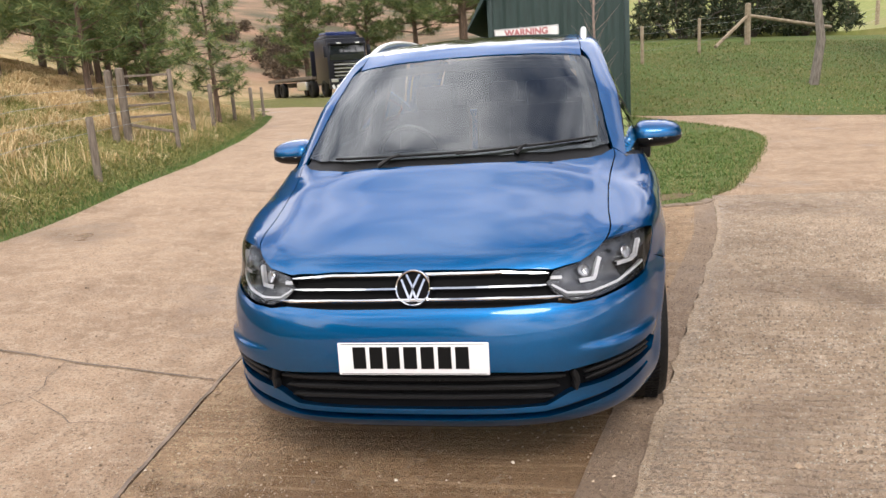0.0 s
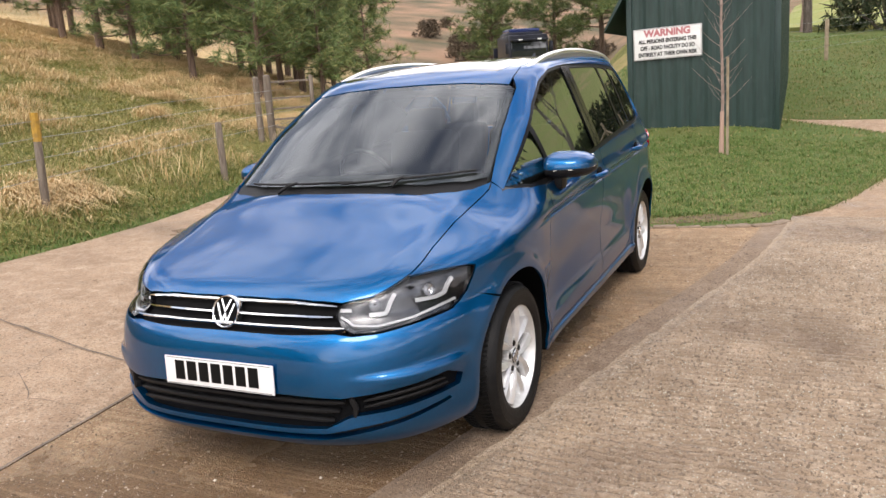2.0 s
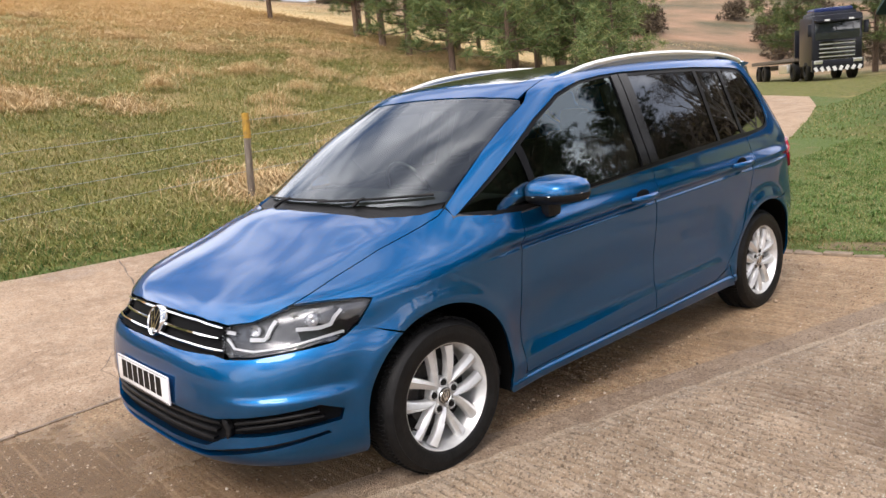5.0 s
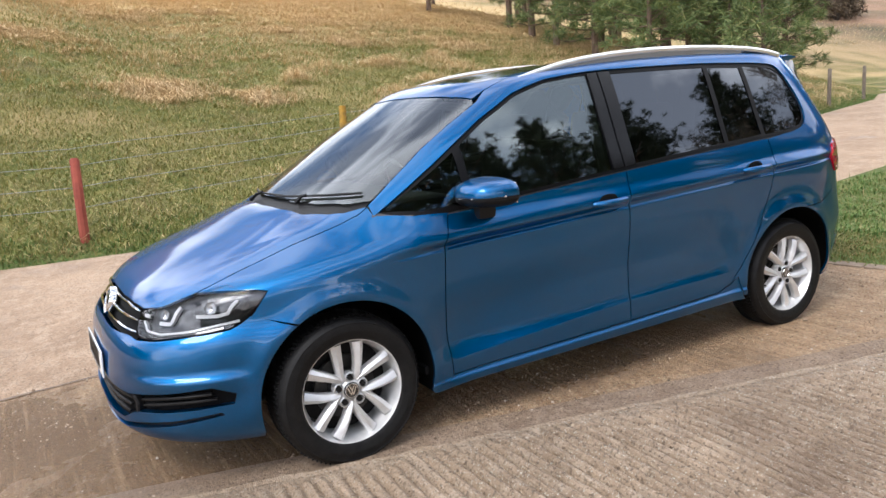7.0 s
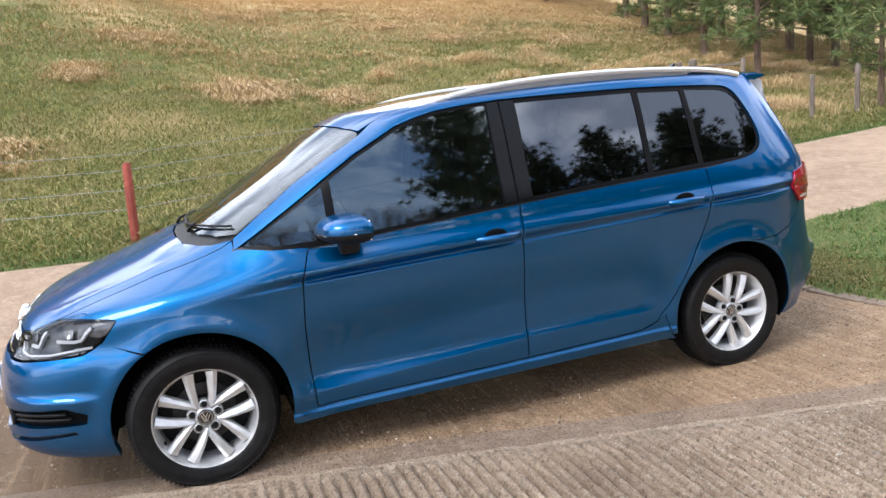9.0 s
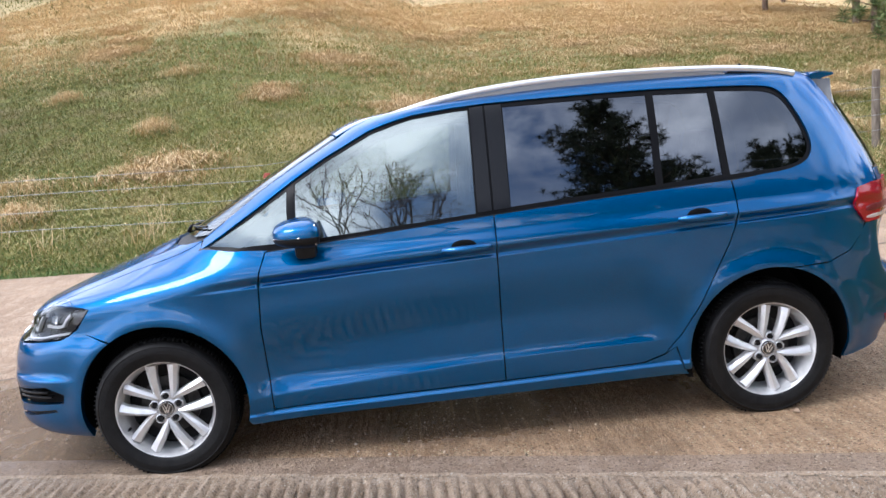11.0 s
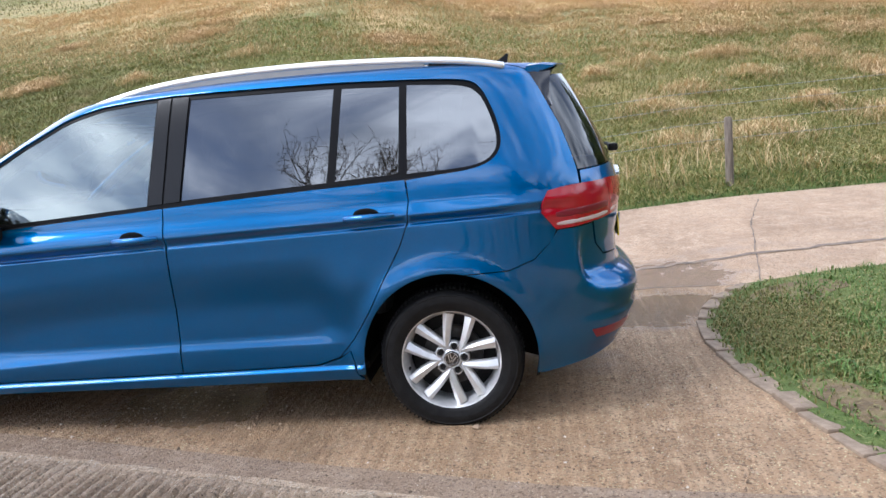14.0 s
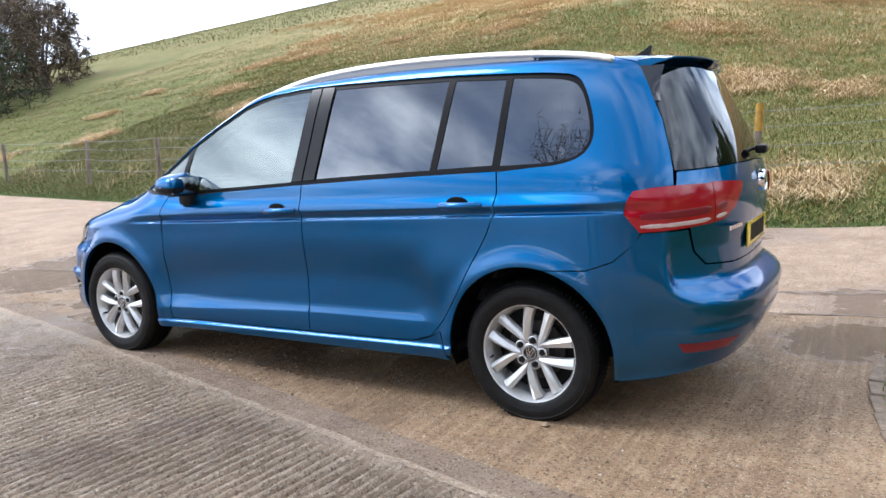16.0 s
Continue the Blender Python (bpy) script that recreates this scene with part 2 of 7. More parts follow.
        base = mixed(ranged(lines, 0.50, 0.66, 0.0, tamp), base, tuple(c * 0.7 for c in dark))
        base = mixed(ranged(lines, 0.46, 0.34, 0.0, tamp * 0.8), base, light)
    l.new(base, b.inputs["Base Color"])
    l.new(ranged(wet, 0.0, 1.0, dry, 0.14), b.inputs["Roughness"])
    bp, bp2 = n.new("ShaderNodeBump"), n.new("ShaderNodeBump")
    bp.inputs["Strength"].default_value, bp.inputs["Distance"].default_value = 1.0, 0.018
    bp2.inputs["Strength"].default_value, bp2.inputs["Distance"].default_value = 0.8, 0.008
    l.new(noise_at(26.0, 8.0, 0.7), bp.inputs["Height"])
    l.new(grit.outputs["Distance"], bp2.inputs["Height"])
    l.new(bp.outputs["Normal"], bp2.inputs["Normal"])
    if lines:
        bp3 = n.new("ShaderNodeBump")
        bp3.inputs["Strength"].default_value, bp3.inputs["Distance"].default_value = 0.7, 0.02
        l.new(lines, bp3.inputs["Height"])
        l.new(bp3.outputs["Normal"], bp.inputs["Normal"])
    l.new(bp2.outputs["Normal"], b.inputs["Normal"])
    return m


ROAD_CONCRETE = concrete("pinkish_road_concrete", (0.36, 0.235, 0.145), (0.54, 0.375, 0.245), (0.64, 0.48, 0.34), (0.24, 0.155, 0.10), (0.58, 0.72), 0.6, spots=((-1.7, 4.1, 0.7), (-1.2, -3.4, 1.0)))
APRON_CONCRETE = concrete("damp_brown_concrete", (0.285, 0.172, 0.088), (0.475, 0.30, 0.163), (0.62, 0.43, 0.26), (0.165, 0.098, 0.052), (0.50, 0.64), 1.0, spots=((-0.35, -1.25, 0.85), (-0.45, -3.1, 1.2), (-0.95, 4.0, 0.6), (0.35, -0.4, 0.8), (0.55, 1.4, 0.6)), dry=0.68, tamp=0.34)
PAD_CONCRETE = concrete("ridged_grey_concrete", (0.31, 0.222, 0.145), (0.50, 0.368, 0.25), (0.63, 0.495, 0.365), (0.22, 0.152, 0.102), (0.48, 0.64), 1.0, dry=0.48)
# ---- the car's outer surface: an implicit hull, negative inside ----
def spline(xs, ys):
    """A natural cubic spline through few control values, held flat-sloped beyond its ends."""
    xs, ys = np.array(xs, float), np.array(ys, float)
    n, h = len(xs), np.diff(xs)
    m = np.zeros((n, n)); m[0, 0] = m[-1, -1] = 1.0
    r = np.zeros(n)
    for i in range(1, n - 1):
        m[i, i - 1], m[i, i], m[i, i + 1] = h[i - 1], 2 * (h[i - 1] + h[i]), h[i]
        r[i] = 6 * ((ys[i + 1] - ys[i]) / h[i] - (ys[i] - ys[i - 1]) / h[i - 1])
    k = np.linalg.solve(m, r)

    def f(x):
        x = np.clip(np.asarray(x, float), xs[0], xs[-1])
        i = np.clip(np.searchsorted(xs, x) - 1, 0, n - 2)
        a, b, d = xs[i + 1] - x, x - xs[i], h[i]
        return (k[i] * a ** 3 + k[i + 1] * b ** 3) / (6 * d) + (ys[i] / d - k[i] * d / 6) * a + (ys[i + 1] / d - k[i + 1] * d / 6) * b
    return f


def smax(a, b, k):
    h = np.clip(0.5 + 0.5 * (a - b) / k, 0, 1)
    return b + (a - b) * h + k * h * (1 - h)


def smin(a, b, k):
    return -smax(-a, -b, k)


def step(a, b, x):
    t = np.clip((x - a) / (b - a), 0, 1)
    return t * t * (3 - 2 * t)


side_w = spline([0.16, 0.30, 0.45, 0.60, 0.75, 0.88, 0.97, 1.03, 1.10], [0.835, 0.872, 0.876, 0.892, 0.905, 0.912, 0.904, 0.887, 0.846])
nose_y = spline([0.16, 0.24, 0.32, 0.42, 0.52, 0.60, 0.63, 0.67, 0.72, 0.80, 0.95], [-0.74, -0.855, -0.866, -0.868, -0.86, -0.845, -0.83, -0.785, -0.765, -0.735, -0.66])
tail_y = spline([0.16, 0.26, 0.36, 0.46, 0.54, 0.575, 0.61, 0.655, 0.70, 0.85, 1.00, 1.10], [3.40, 3.555, 3.622, 3.658, 3.680, 3.674, 3.640, 3.574, 3.552, 3.565, 3.585, 3.57])
hood_z = spline([-0.90, -0.80, -0.73, -0.60, -0.43, -0.02, 0.25, 0.45, 0.70, 1.20, 3.70], [0.55, 0.715, 0.763, 0.808, 0.856, 0.938, 0.992, 1.022, 1.06, 1.10, 1.13])
glass_w = spline([0.80, 0.95, 1.02, 1.07, 1.20, 1.35, 1.50, 1.62], [0.86, 0.884, 0.880, 0.870, 0.822, 0.763, 0.700, 0.640])
screen_y = spline([0.85, 0.97, 1.06, 1.20, 1.35, 1.48, 1.55, 1.62], [-0.22, -0.09, 0.03, 0.27, 0.53, 0.762, 0.90, 1.10])
hood_lift = spline([-0.90, -0.75, -0.60, -0.43, -0.20, -0.02, 0.10, 0.25, 0.50, 3.70], [0.0, 0.004, 0.018, 0.034, 0.066, 0.100, 0.090, 0.060, 0.0, 0.0])
tail_flat = spline([0.16, 0.26, 0.36, 0.50, 0.60, 0.665, 0.74, 0.85, 1.00, 1.10], [3.40, 3.55, 3.612, 3.645, 3.655, 3.640, 3.618, 3.60, 3.588, 3.57])
hatch_y = spline([0.80, 1.00, 1.10, 1.25, 1.40, 1.50, 1.60], [3.58, 3.60, 3.58, 3.525, 3.45, 3.395, 3.33])
roof_z = spline([0.60, 0.85, 1.10, 1.50, 2.00, 2.60, 3.10, 3.45], [1.46, 1.535, 1.585, 1.625, 1.645, 1.645, 1.625, 1.595])


low_z = spline([0.2, 0.6, 1.1, 1.55, 2.0, 2.3, 2.6], [0.393, 0.419, 0.452, 0.476, 0.487, 0.490, 0.490])


def ramp(a, b, x, k):
    """A straight slope from 0 at a to 1 at b, with its two corners rounded over k."""
    soft_up = lambda v: 0.5 * (v + np.sqrt(v * v + k * k))
    return np.clip((soft_up(x - a) - soft_up(x - b)) / (b - a), 0, 1)


def hull(x, y, z):
    x = np.abs(x)
    # lower body
    w = side_w(z)
    door = step(0.30, 0.55, y) * (1 - step(2.15, 2.36, y))
    crease = 0.858 + 0.041 * (y - 0.28)
    long_line = step(0.15, 0.55, y) * (1 - step(3.25, 3.42, y))
    w = w - long_line * (0.036 * step(crease + 0.020, crease - 0.018, z) - 0.018 * step(crease - 0.019, crease - 0.031, z)) * (1 - step(crease - 0.07, crease - 0.30, z))
    low = low_z(y)
    w = w - door * 0.046 * ramp(low - 0.075, low, z, 0.005) * (1 - step(low + 0.03, low + 0.34, z))
    sill = 0.253 + 0.027 * (y - 0.4)
    w = w + step(0.3, 0.42, y) * (1 - step(2.38, 2.46, y)) * 0.017 * step(sill + 0.007, sill - 0.008, z)
    for yc in (0.0, 2.786):
        r = np.hypot(y - yc, z - 0.33)
        w = w + 0.020 * np.exp(-((r - 0.39) / 0.055) ** 2) * step(0.15, 0.35, z)
    ledge_in = 1 - step(0.72, 0.81, x)
    uf, ur = y - nose_y(z), tail_flat(z) + (tail_y(z) - tail_flat(z)) * ledge_in - y
    q = np.maximum(np.maximum(1 - uf / 1.1, 0) ** (3.3 - 0.35 * step(0.5, 0.75, z)), np.maximum(1 - ur / 0.8, 0) ** 3)
    p = np.where(y < 1.4, 3.3 - 0.35 * step(0.5, 0.75, z), 3.0)
    a = (((x / w) ** p + q) ** (1 / p) - 1) * w
    ledge = 0.488 + 0.02 * (x - 0.58)
    a = a - 0.017 * step(0.50, 0.76, x) * (1 - step(-0.52, -0.36, y)) * step(ledge + 0.016, ledge - 0.012, z) * (1 - step(ledge - 0.02, ledge - 0.12, z))
    a = a - 0.013 * (1 - step(0.70, 0.84, x)) * step(3.0, 3.2, y) * step(0.478, 0.446, z) * (1 - step(0.42, 0.30, z))
    top = hood_z(y) + hood_lift(y) * np.maximum(1 - (x / 0.95) ** 3.2, 0) - 0.070 * (x / 0.8) ** 2.8 + 0.006 * np.exp(-((x - 0.66 + 0.10 * (0.3 - y)) / 0.05) ** 2) * step(-0.75, -0.3, y) * (1 - step(0.4, 0.6, y))
    a = smax(a, z - top, 0.06)
    a = smax(a, 0.185 - z, 0.04)
    # glasshouse
    g = glass_w(z) + 0.006 - 0.024 * np.clip((y - 1.75) / 1.2, -1, 1) ** 2
    lf = 0.35 + 0.25 * step(1.32, 1.03, z)
    q = np.maximum(np.maximum(1 - (y - screen_y(z)) / lf, 0) ** 2.4, np.maximum(1 - (hatch_y(z) - y) / 0.7, 0) ** 3)
    p = np.where(y < 1.4, 2.4, 3.0)
    b = (((x / g) ** p + q) ** (1 / p) - 1) * g
    b = smax(b, z - roof_z(y) + 0.031 * (x / 0.6) ** 2, 0.042)
    return smin(a, b, 0.022 + 0.09 * (1 - step(0.30, 0.75, y)) * step(0.40, 0.66, x))


def root(p, d, lo, hi):
    """Where rays p + r d leave the hull, r between lo (inside) and hi (outside)."""
    p, d = np.asarray(p, float), np.asarray(d, float)
    a, b = np.full(len(p), float(lo)), np.full(len(p), float(hi))
    for _ in range(34):
        m = (a + b) / 2
        q = p + d * m[:, None]
        out = hull(q[:, 0], q[:, 1], q[:, 2]) > 0
        b, a = np.where(out, m, b), np.where(out, a, m)
    return p + d * a[:, None]


def slope(p):
    """Unit normals of the hull at points p."""
    e, n = 2e-3, np.zeros_like(p)
    for i in range(3):
        d = np.zeros(3); d[i] = e
        n[:, i] = hull(*(p + d).T) - hull(*(p - d).T)
    return n / np.linalg.norm(n, axis=1)[:, None]


# three ways of laying a flat pattern on the hull: round the long axis, round the nose, round the tail
AXIS_Z, NOSE_C, TAIL_C = 0.62, 0.5, 2.6


def lay_long(uv):
    u, v = uv[:, 0], uv[:, 1] / 0.9
    return root(np.c_[0 * u, u, 0 * u + AXIS_Z], np.c_[np.cos(v), 0 * u, np.sin(v)], 0.02, 1.6)


def lay_nose(uv):
    u, v = uv[:, 0] / 0.9, uv[:, 1]
    return root(np.c_[0 * u, 0 * u + NOSE_C, v], np.c_[np.sin(u), -np.cos(u), 0 * u], 0.05, 1.9)


def lay_tail(uv):
    u, v = uv[:, 0] / 0.9, uv[:, 1]
    return root(np.c_[0 * u, 0 * u + TAIL_C, v], np.c_[np.sin(u), np.cos(u), 0 * u], 0.05, 1.6)


def to_long(p):
    return np.c_[p[:, 1], np.arctan2(p[:, 2] - AXIS_Z, p[:, 0]) * 0.9]


def to_nose(p):
    return np.c_[np.arctan2(p[:, 0], NOSE_C - p[:, 1]) * 0.9, p[:, 2]]


def to_tail(p):
    return np.c_[np.arctan2(p[:, 0], p[:, 1] - TAIL_C) * 0.9, p[:, 2]]


def from_side(yz):
    yz = np.asarray(yz, float)
    return root(np.c_[0 * yz[:, 0], yz], np.tile((1.0, 0, 0), (len(yz), 1)), 0.0, 1.3)


def from_front(xz):
    xz = np.asarray(xz, float)
    return root(np.c_[xz[:, 0], 0 * xz[:, 0] + 1.5, xz[:, 1]], np.tile((0, -1.0, 0), (len(xz), 1)), 0.0, 2.8)


def from_back(xz):
    xz = np.asarray(xz, float)
    return root(np.c_[xz[:, 0], 0 * xz[:, 0] + 2.6, xz[:, 1]], np.tile((0, 1.0, 0), (len(xz), 1)), 0.0, 1.6)


def from_above(xy):
    xy = np.asarray(xy, float)
    return root(np.c_[xy, 0 * xy[:, 0] + 0.6], np.tile((0, 0, 1.0), (len(xy), 1)), 0.0, 1.4)

# ---- building helpers ----
from mathutils.geometry import delaunay_2d_cdt


def empty_thing(name, label, category, at=(0, 0, 0), group="", kind=""):
    ob = new(name)
    ob.location = at
    return tagged(ob, label, category, group, kind)


def mesh_part(name, verts, faces, mat, parent=None, label="", normals=None, smooth=True):
    me = bpy.data.meshes.new(name)
    me.from_pydata([tuple(map(float, v)) for v in verts], [], [tuple(map(int, f)) for f in faces])
    me.materials.append(mat)
    if smooth:
        me.polygons.foreach_set("use_smooth", [True] * len(me.polygons))
    me.update()
    if normals is not None:
        me.normals_split_custom_set_from_vertices([tuple(map(float, n)) for n in normals])
    ob = new(name, me)
    if parent is not None:
        ob.parent = parent
    return tagged(ob, label)


def part(name, bm, mat, parent=None, label="", smooth=True):
    me = bpy.data.meshes.new(name)
    bm.normal_update()
    bm.to_mesh(me)
    bm.free()
    me.materials.append(mat)
    if smooth:
        me.polygons.foreach_set("use_smooth", [True] * len(me.polygons))
        me.set_sharp_from_angle(angle=radians(38))
    ob = new(name, me)
    if parent is not None:
        ob.parent = parent
    return tagged(ob, label)


def add_box(bm, centre, size, bevel=0.0, turn=None):
    m = Matrix.Translation(centre) @ (turn.to_4x4() if turn is not None else Matrix.Identity(4)) @ Matrix.Diagonal((*size, 1))
    vs = bmesh.ops.create_cube(bm, size=1, matrix=m)["verts"]
    if bevel:
        es = list({e for v in vs for e in v.link_edges})
        bmesh.ops.bevel(bm, geom=es, offset=bevel, segments=2, affect="EDGES", profile=0.6)
    return vs


def add_tube(bm, pts, radii, sides=8, flat=1.0, cap=True):
    """A tube through points; flat squeezes it along the second frame axis."""
    rings, pts = [], [Vector(p) for p in pts]
    for i, p in enumerate(pts):
        d = (pts[min(i + 1, len(pts) - 1)] - pts[max(i - 1, 0)]).normalized()
        up = Vector((0, 0, 1)) if abs(d.z) < 0.9 else Vector((1, 0, 0))
        a = d.cross(up).normalized()
        b = a.cross(d)
        r = float(radii[i] if hasattr(radii, "__len__") else radii)
        rings.append([bm.verts.new(p + r * (math.cos(t) * a + flat * math.sin(t) * b)) for t in (2 * math.pi * k / sides for k in range(sides))])
    for r0, r1 in zip(rings, rings[1:]):
        for k in range(sides):
            bm.faces.new((r0[k], r0[(k + 1) % sides], r1[(k + 1) % sides], r1[k]))
    if cap:
        bm.faces.new(rings[0][::-1])
        bm.faces.new(rings[-1])


def lathe(bm, profile, steps=48, axis_x=True):
    """Turn (radius, offset) pairs round the x axis."""
    rings = []
    for r, o in profile:
        rings.append([bm.verts.new((o, r * math.cos(t), r * math.sin(t))) for t in (2 * math.pi * k / steps for k in range(steps))])
    for r0, r1 in zip(rings, rings[1:]):
        for k in range(steps):
            bm.faces.new((r0[k], r1[k], r1[(k + 1) % steps], r0[(k + 1) % steps]))


def resample(pts, gap, closed=True):
    pts = np.asarray(pts, float)
    if closed:
        pts = np.vstack([pts, pts[:1]])
    out = []
    for a, b in zip(pts[:-1], pts[1:]):
        n = max(1, int(np.ceil(np.linalg.norm(b - a) / gap)))
        out += [a + (b - a) * k / n for k in range(n)]
    if not closed:
        out.append(pts[-1])
    return np.array(out)


def rounded(pts, rounds=2, closed=True):
    """Corner cutting: turns a coarse outline into a soft one."""
    pts = np.asarray(pts, float)
    for _ in range(rounds):
        nxt = np.roll(pts, -1, 0) if closed else pts[1:]
        cur = pts if closed else pts[:-1]
        new_pts = np.empty((2 * len(cur), pts.shape[1]))
        new_pts[0::2], new_pts[1::2] = 0.75 * cur + 0.25 * nxt, 0.25 * cur + 0.75 * nxt
        if not closed:
            new_pts = np.vstack([pts[:1], new_pts, pts[-1:]])
        pts = new_pts
    return pts


def inside(poly, q):
    x, y = q[:, 0], q[:, 1]
    hit = np.zeros(len(q), bool)
    for (x0, y0), (x1, y1) in zip(poly, np.roll(poly, -1, 0)):
        c = (y0 > y) != (y1 > y)
        with np.errstate(divide="ignore", invalid="ignore"):
            hit ^= c & (x < (x1 - x0) * (y - y0) / (y1 - y0) + x0)
    return hit


def edge_gap(poly, q):
    d = np.full(len(q), 1e9)
    for a, b in zip(poly, np.roll(poly, -1, 0)):
        ab = b - a
        t = np.clip(((q - a) @ ab) / max(ab @ ab, 1e-12), 0, 1)
        d = np.minimum(d, np.linalg.norm(q - a - t[:, None] * ab, axis=1))
    return d


def fill(outline, gap, holes=(), extra=None):
    """Triangles that fill a flat outline with inner points at that gap: points, triangles, and the loops of border points."""
    loops = [np.asarray(outline, float)] + [np.asarray(h, float) for h in holes]
    lo, hi = loops[0].min(0), loops[0].max(0)
    gx, gy = np.meshgrid(np.arange(lo[0], hi[0], gap), np.arange(lo[1], hi[1], gap))
    gx = gx + (np.arange(gx.shape[0]) % 2)[:, None] * gap / 2
    q = np.c_[gx.ravel(), gy.ravel()]
    keep = inside(loops[0], q)
    for h in loops[1:]:
        keep &= ~inside(h, q)
    q = q[keep]
    for lp in loops:
        if len(q):
            q = q[edge_gap(lp, q) > gap * 0.45]
    if extra is not None and len(extra):
        e = extra[inside(loops[0], extra)]
        for h in loops[1:]:
            e = e[~inside(h, e)]
        for lp in loops:
            e = e[edge_gap(lp, e) > 0.005]
        if len(e) and len(q):
            far = np.ones(len(q), bool)
            for c in range(0, len(q), 400):
                far[c:c + 400] = (np.linalg.norm(q[c:c + 400, None] - e[None], axis=2).min(1) > 0.017)
            q = q[far]
        if len(e):
            q = np.vstack([q, e])
    pts, edges, start = [], [], 0
    for lp in loops:
        pts.append(lp)
        edges += [(start + k, start + (k + 1) % len(lp)) for k in range(len(lp))]
        start += len(lp)
    allp = np.vstack(pts + [q])
    vs, es, fs, *_ = delaunay_2d_cdt([Vector(p) for p in allp], edges, [], 0, 1e-6)
    vs = np.array([tuple(v) for v in vs])
    fs = np.array(fs)
    c = vs[fs].mean(1)
    ok = inside(loops[0], c)
    for h in loops[1:]:
        ok &= ~inside(h, c)
    fs = fs[ok]
    a, b, d = vs[fs[:, 0]], vs[fs[:, 1]], vs[fs[:, 2]]
    flip = ((b[:, 0] - a[:, 0]) * (d[:, 1] - a[:, 1]) - (b[:, 1] - a[:, 1]) * (d[:, 0] - a[:, 0])) < 0
    fs[flip] = fs[flip][:, ::-1]
    count = {}
    for f in fs:
        for i in range(3):
            count[(f[i], f[(i + 1) % 3])] = 1
    rim = [(a, b) for a, b in count if (b, a) not in count]
    return vs, fs, rim

# ---- lie of the land ----
ROAD_L = np.array([(-14, -80), (-9.5, -45), (-7.2, -20), (-6.1, -13), (-5.4, -8), (-4.8, -3), (-4.55, 0), (-4.6, 2.3), (-4.9, 5), (-5.4, 7.8), (-6.4, 11.8), (-7.7, 16), (-9.3, 20.5), (-11.8, 25), (-16, 30), (-24, 35)], float)
ROAD_R = np.array([(-6, -80), (-3.2, -45), (-1.6, -20), (-1.0, -10), (-0.75, -4.5), (-0.95, -2), (-1.2, 0.2), (-1.38, 3.0), (-1.45, 4.0), (-1.30, 4.62), (-1.45, 5.3), (-1.58, 6.2), (-1.95, 8.5), (-2.7, 11.5), (-3.8, 15), (-5.2, 19), (-7.2, 23.5), (-11, 27.2), (-17, 31), (-25, 36)], float)
STRIP = np.array([(-0.55, -6.5), (-0.02, -3.6), (0.56, -0.75), (0.98, 1.13), (1.24, 2.2), (1.46, 3.2), (1.60, 4.2), (1.66, 4.75)], float)
soft = lambda v, k=0.5: 0.5 * (v + np.sqrt(v * v + k * k))


def ground_z(x, y):
    x, y = np.asarray(x, float), np.asarray(y, float)
    edge = np.interp(y, ROAD_L[:, 1], ROAD_L[:, 0])
    z = 0.30 * np.tanh(0.066 * (soft(-x - 0.95, 0.5) - soft(edge - x, 0.3)) / 0.30 * 1.08)
    z = z + (1 - step(0.6, 2.2, x)) * 0.10 * step(3.2, 5.6, y) + 0.016 * soft(y - 6.0, 2.0) * (1 - step(60, 90, y))
    d = soft(edge - x - 0.05, 0.25)
    k = 0.255 + 0.075 * step(4, -4, y)
    big = 80.0 * (0.20 + 0.80 * step(-118, -35, y)) * (1 - 0.55 * step(28, 100, y))
    z = z + big * (1 - np.exp(-k * soft(d - 0.35, 0.3) / big)) + 0.16 * step(0.0, 0.7, d - 0.1)
    bank = step(-3.6, -0.6, x + 0.22 * (y - 13))
    z = z + bank * 0.135 * (soft(y - 11.2 - 0.45 * soft(x - 0.5, 0.5), 1.0) - soft(y - 29, 3.0))
    far = np.maximum(y - 58, 0) ** 2 / (np.maximum(y - 58, 0) + 25)
    # x > 0: extra unseen height, added to darken what the side windows mirror
    z = z + 40 * (1 - np.exp(-0.16 * far / 40)) + step(0, 14, x) * 110 * (1 - np.exp(-0.17 * far / 110))
    z = z + 10 * (1 - np.exp(-0.30 * np.maximum(x - 14, 0) ** 2 / (np.maximum(x - 14, 0) + 2) / 10))
    return z


def rough_z(x, y, a=1.0):
    """Small humps of rough grassland."""
    return a * (0.03 * np.sin(1.9 * x + 0.7 * y) * np.sin(1.3 * y - 0.4 * x + 1.0) + 0.03 * np.sin(4.1 * x - 2.2 * y) * np.sin(3.7 * y + 1.1 * x))


def on_ground(x, y, dz=0.0):
    return Vector((x, y, float(ground_z(x, y)) + dz))


# soil sheet coloured darker than the blades: shade between them painted in
GRASS_RAMP = [(0.28, (0.065, 0.085, 0.015)), (0.5, (0.135, 0.145, 0.028)), (0.72, (0.26, 0.22, 0.06))]
HILL = textured("rough_hill_grass", GRASS_RAMP, 7, 0.95, 0.9, 26, second=((1.3, (0.19, 0.155, 0.055), 0.52, 0.66), (0.10, (0.30, 0.17, 0.085), 0.64, 0.80)), distance=0.06)
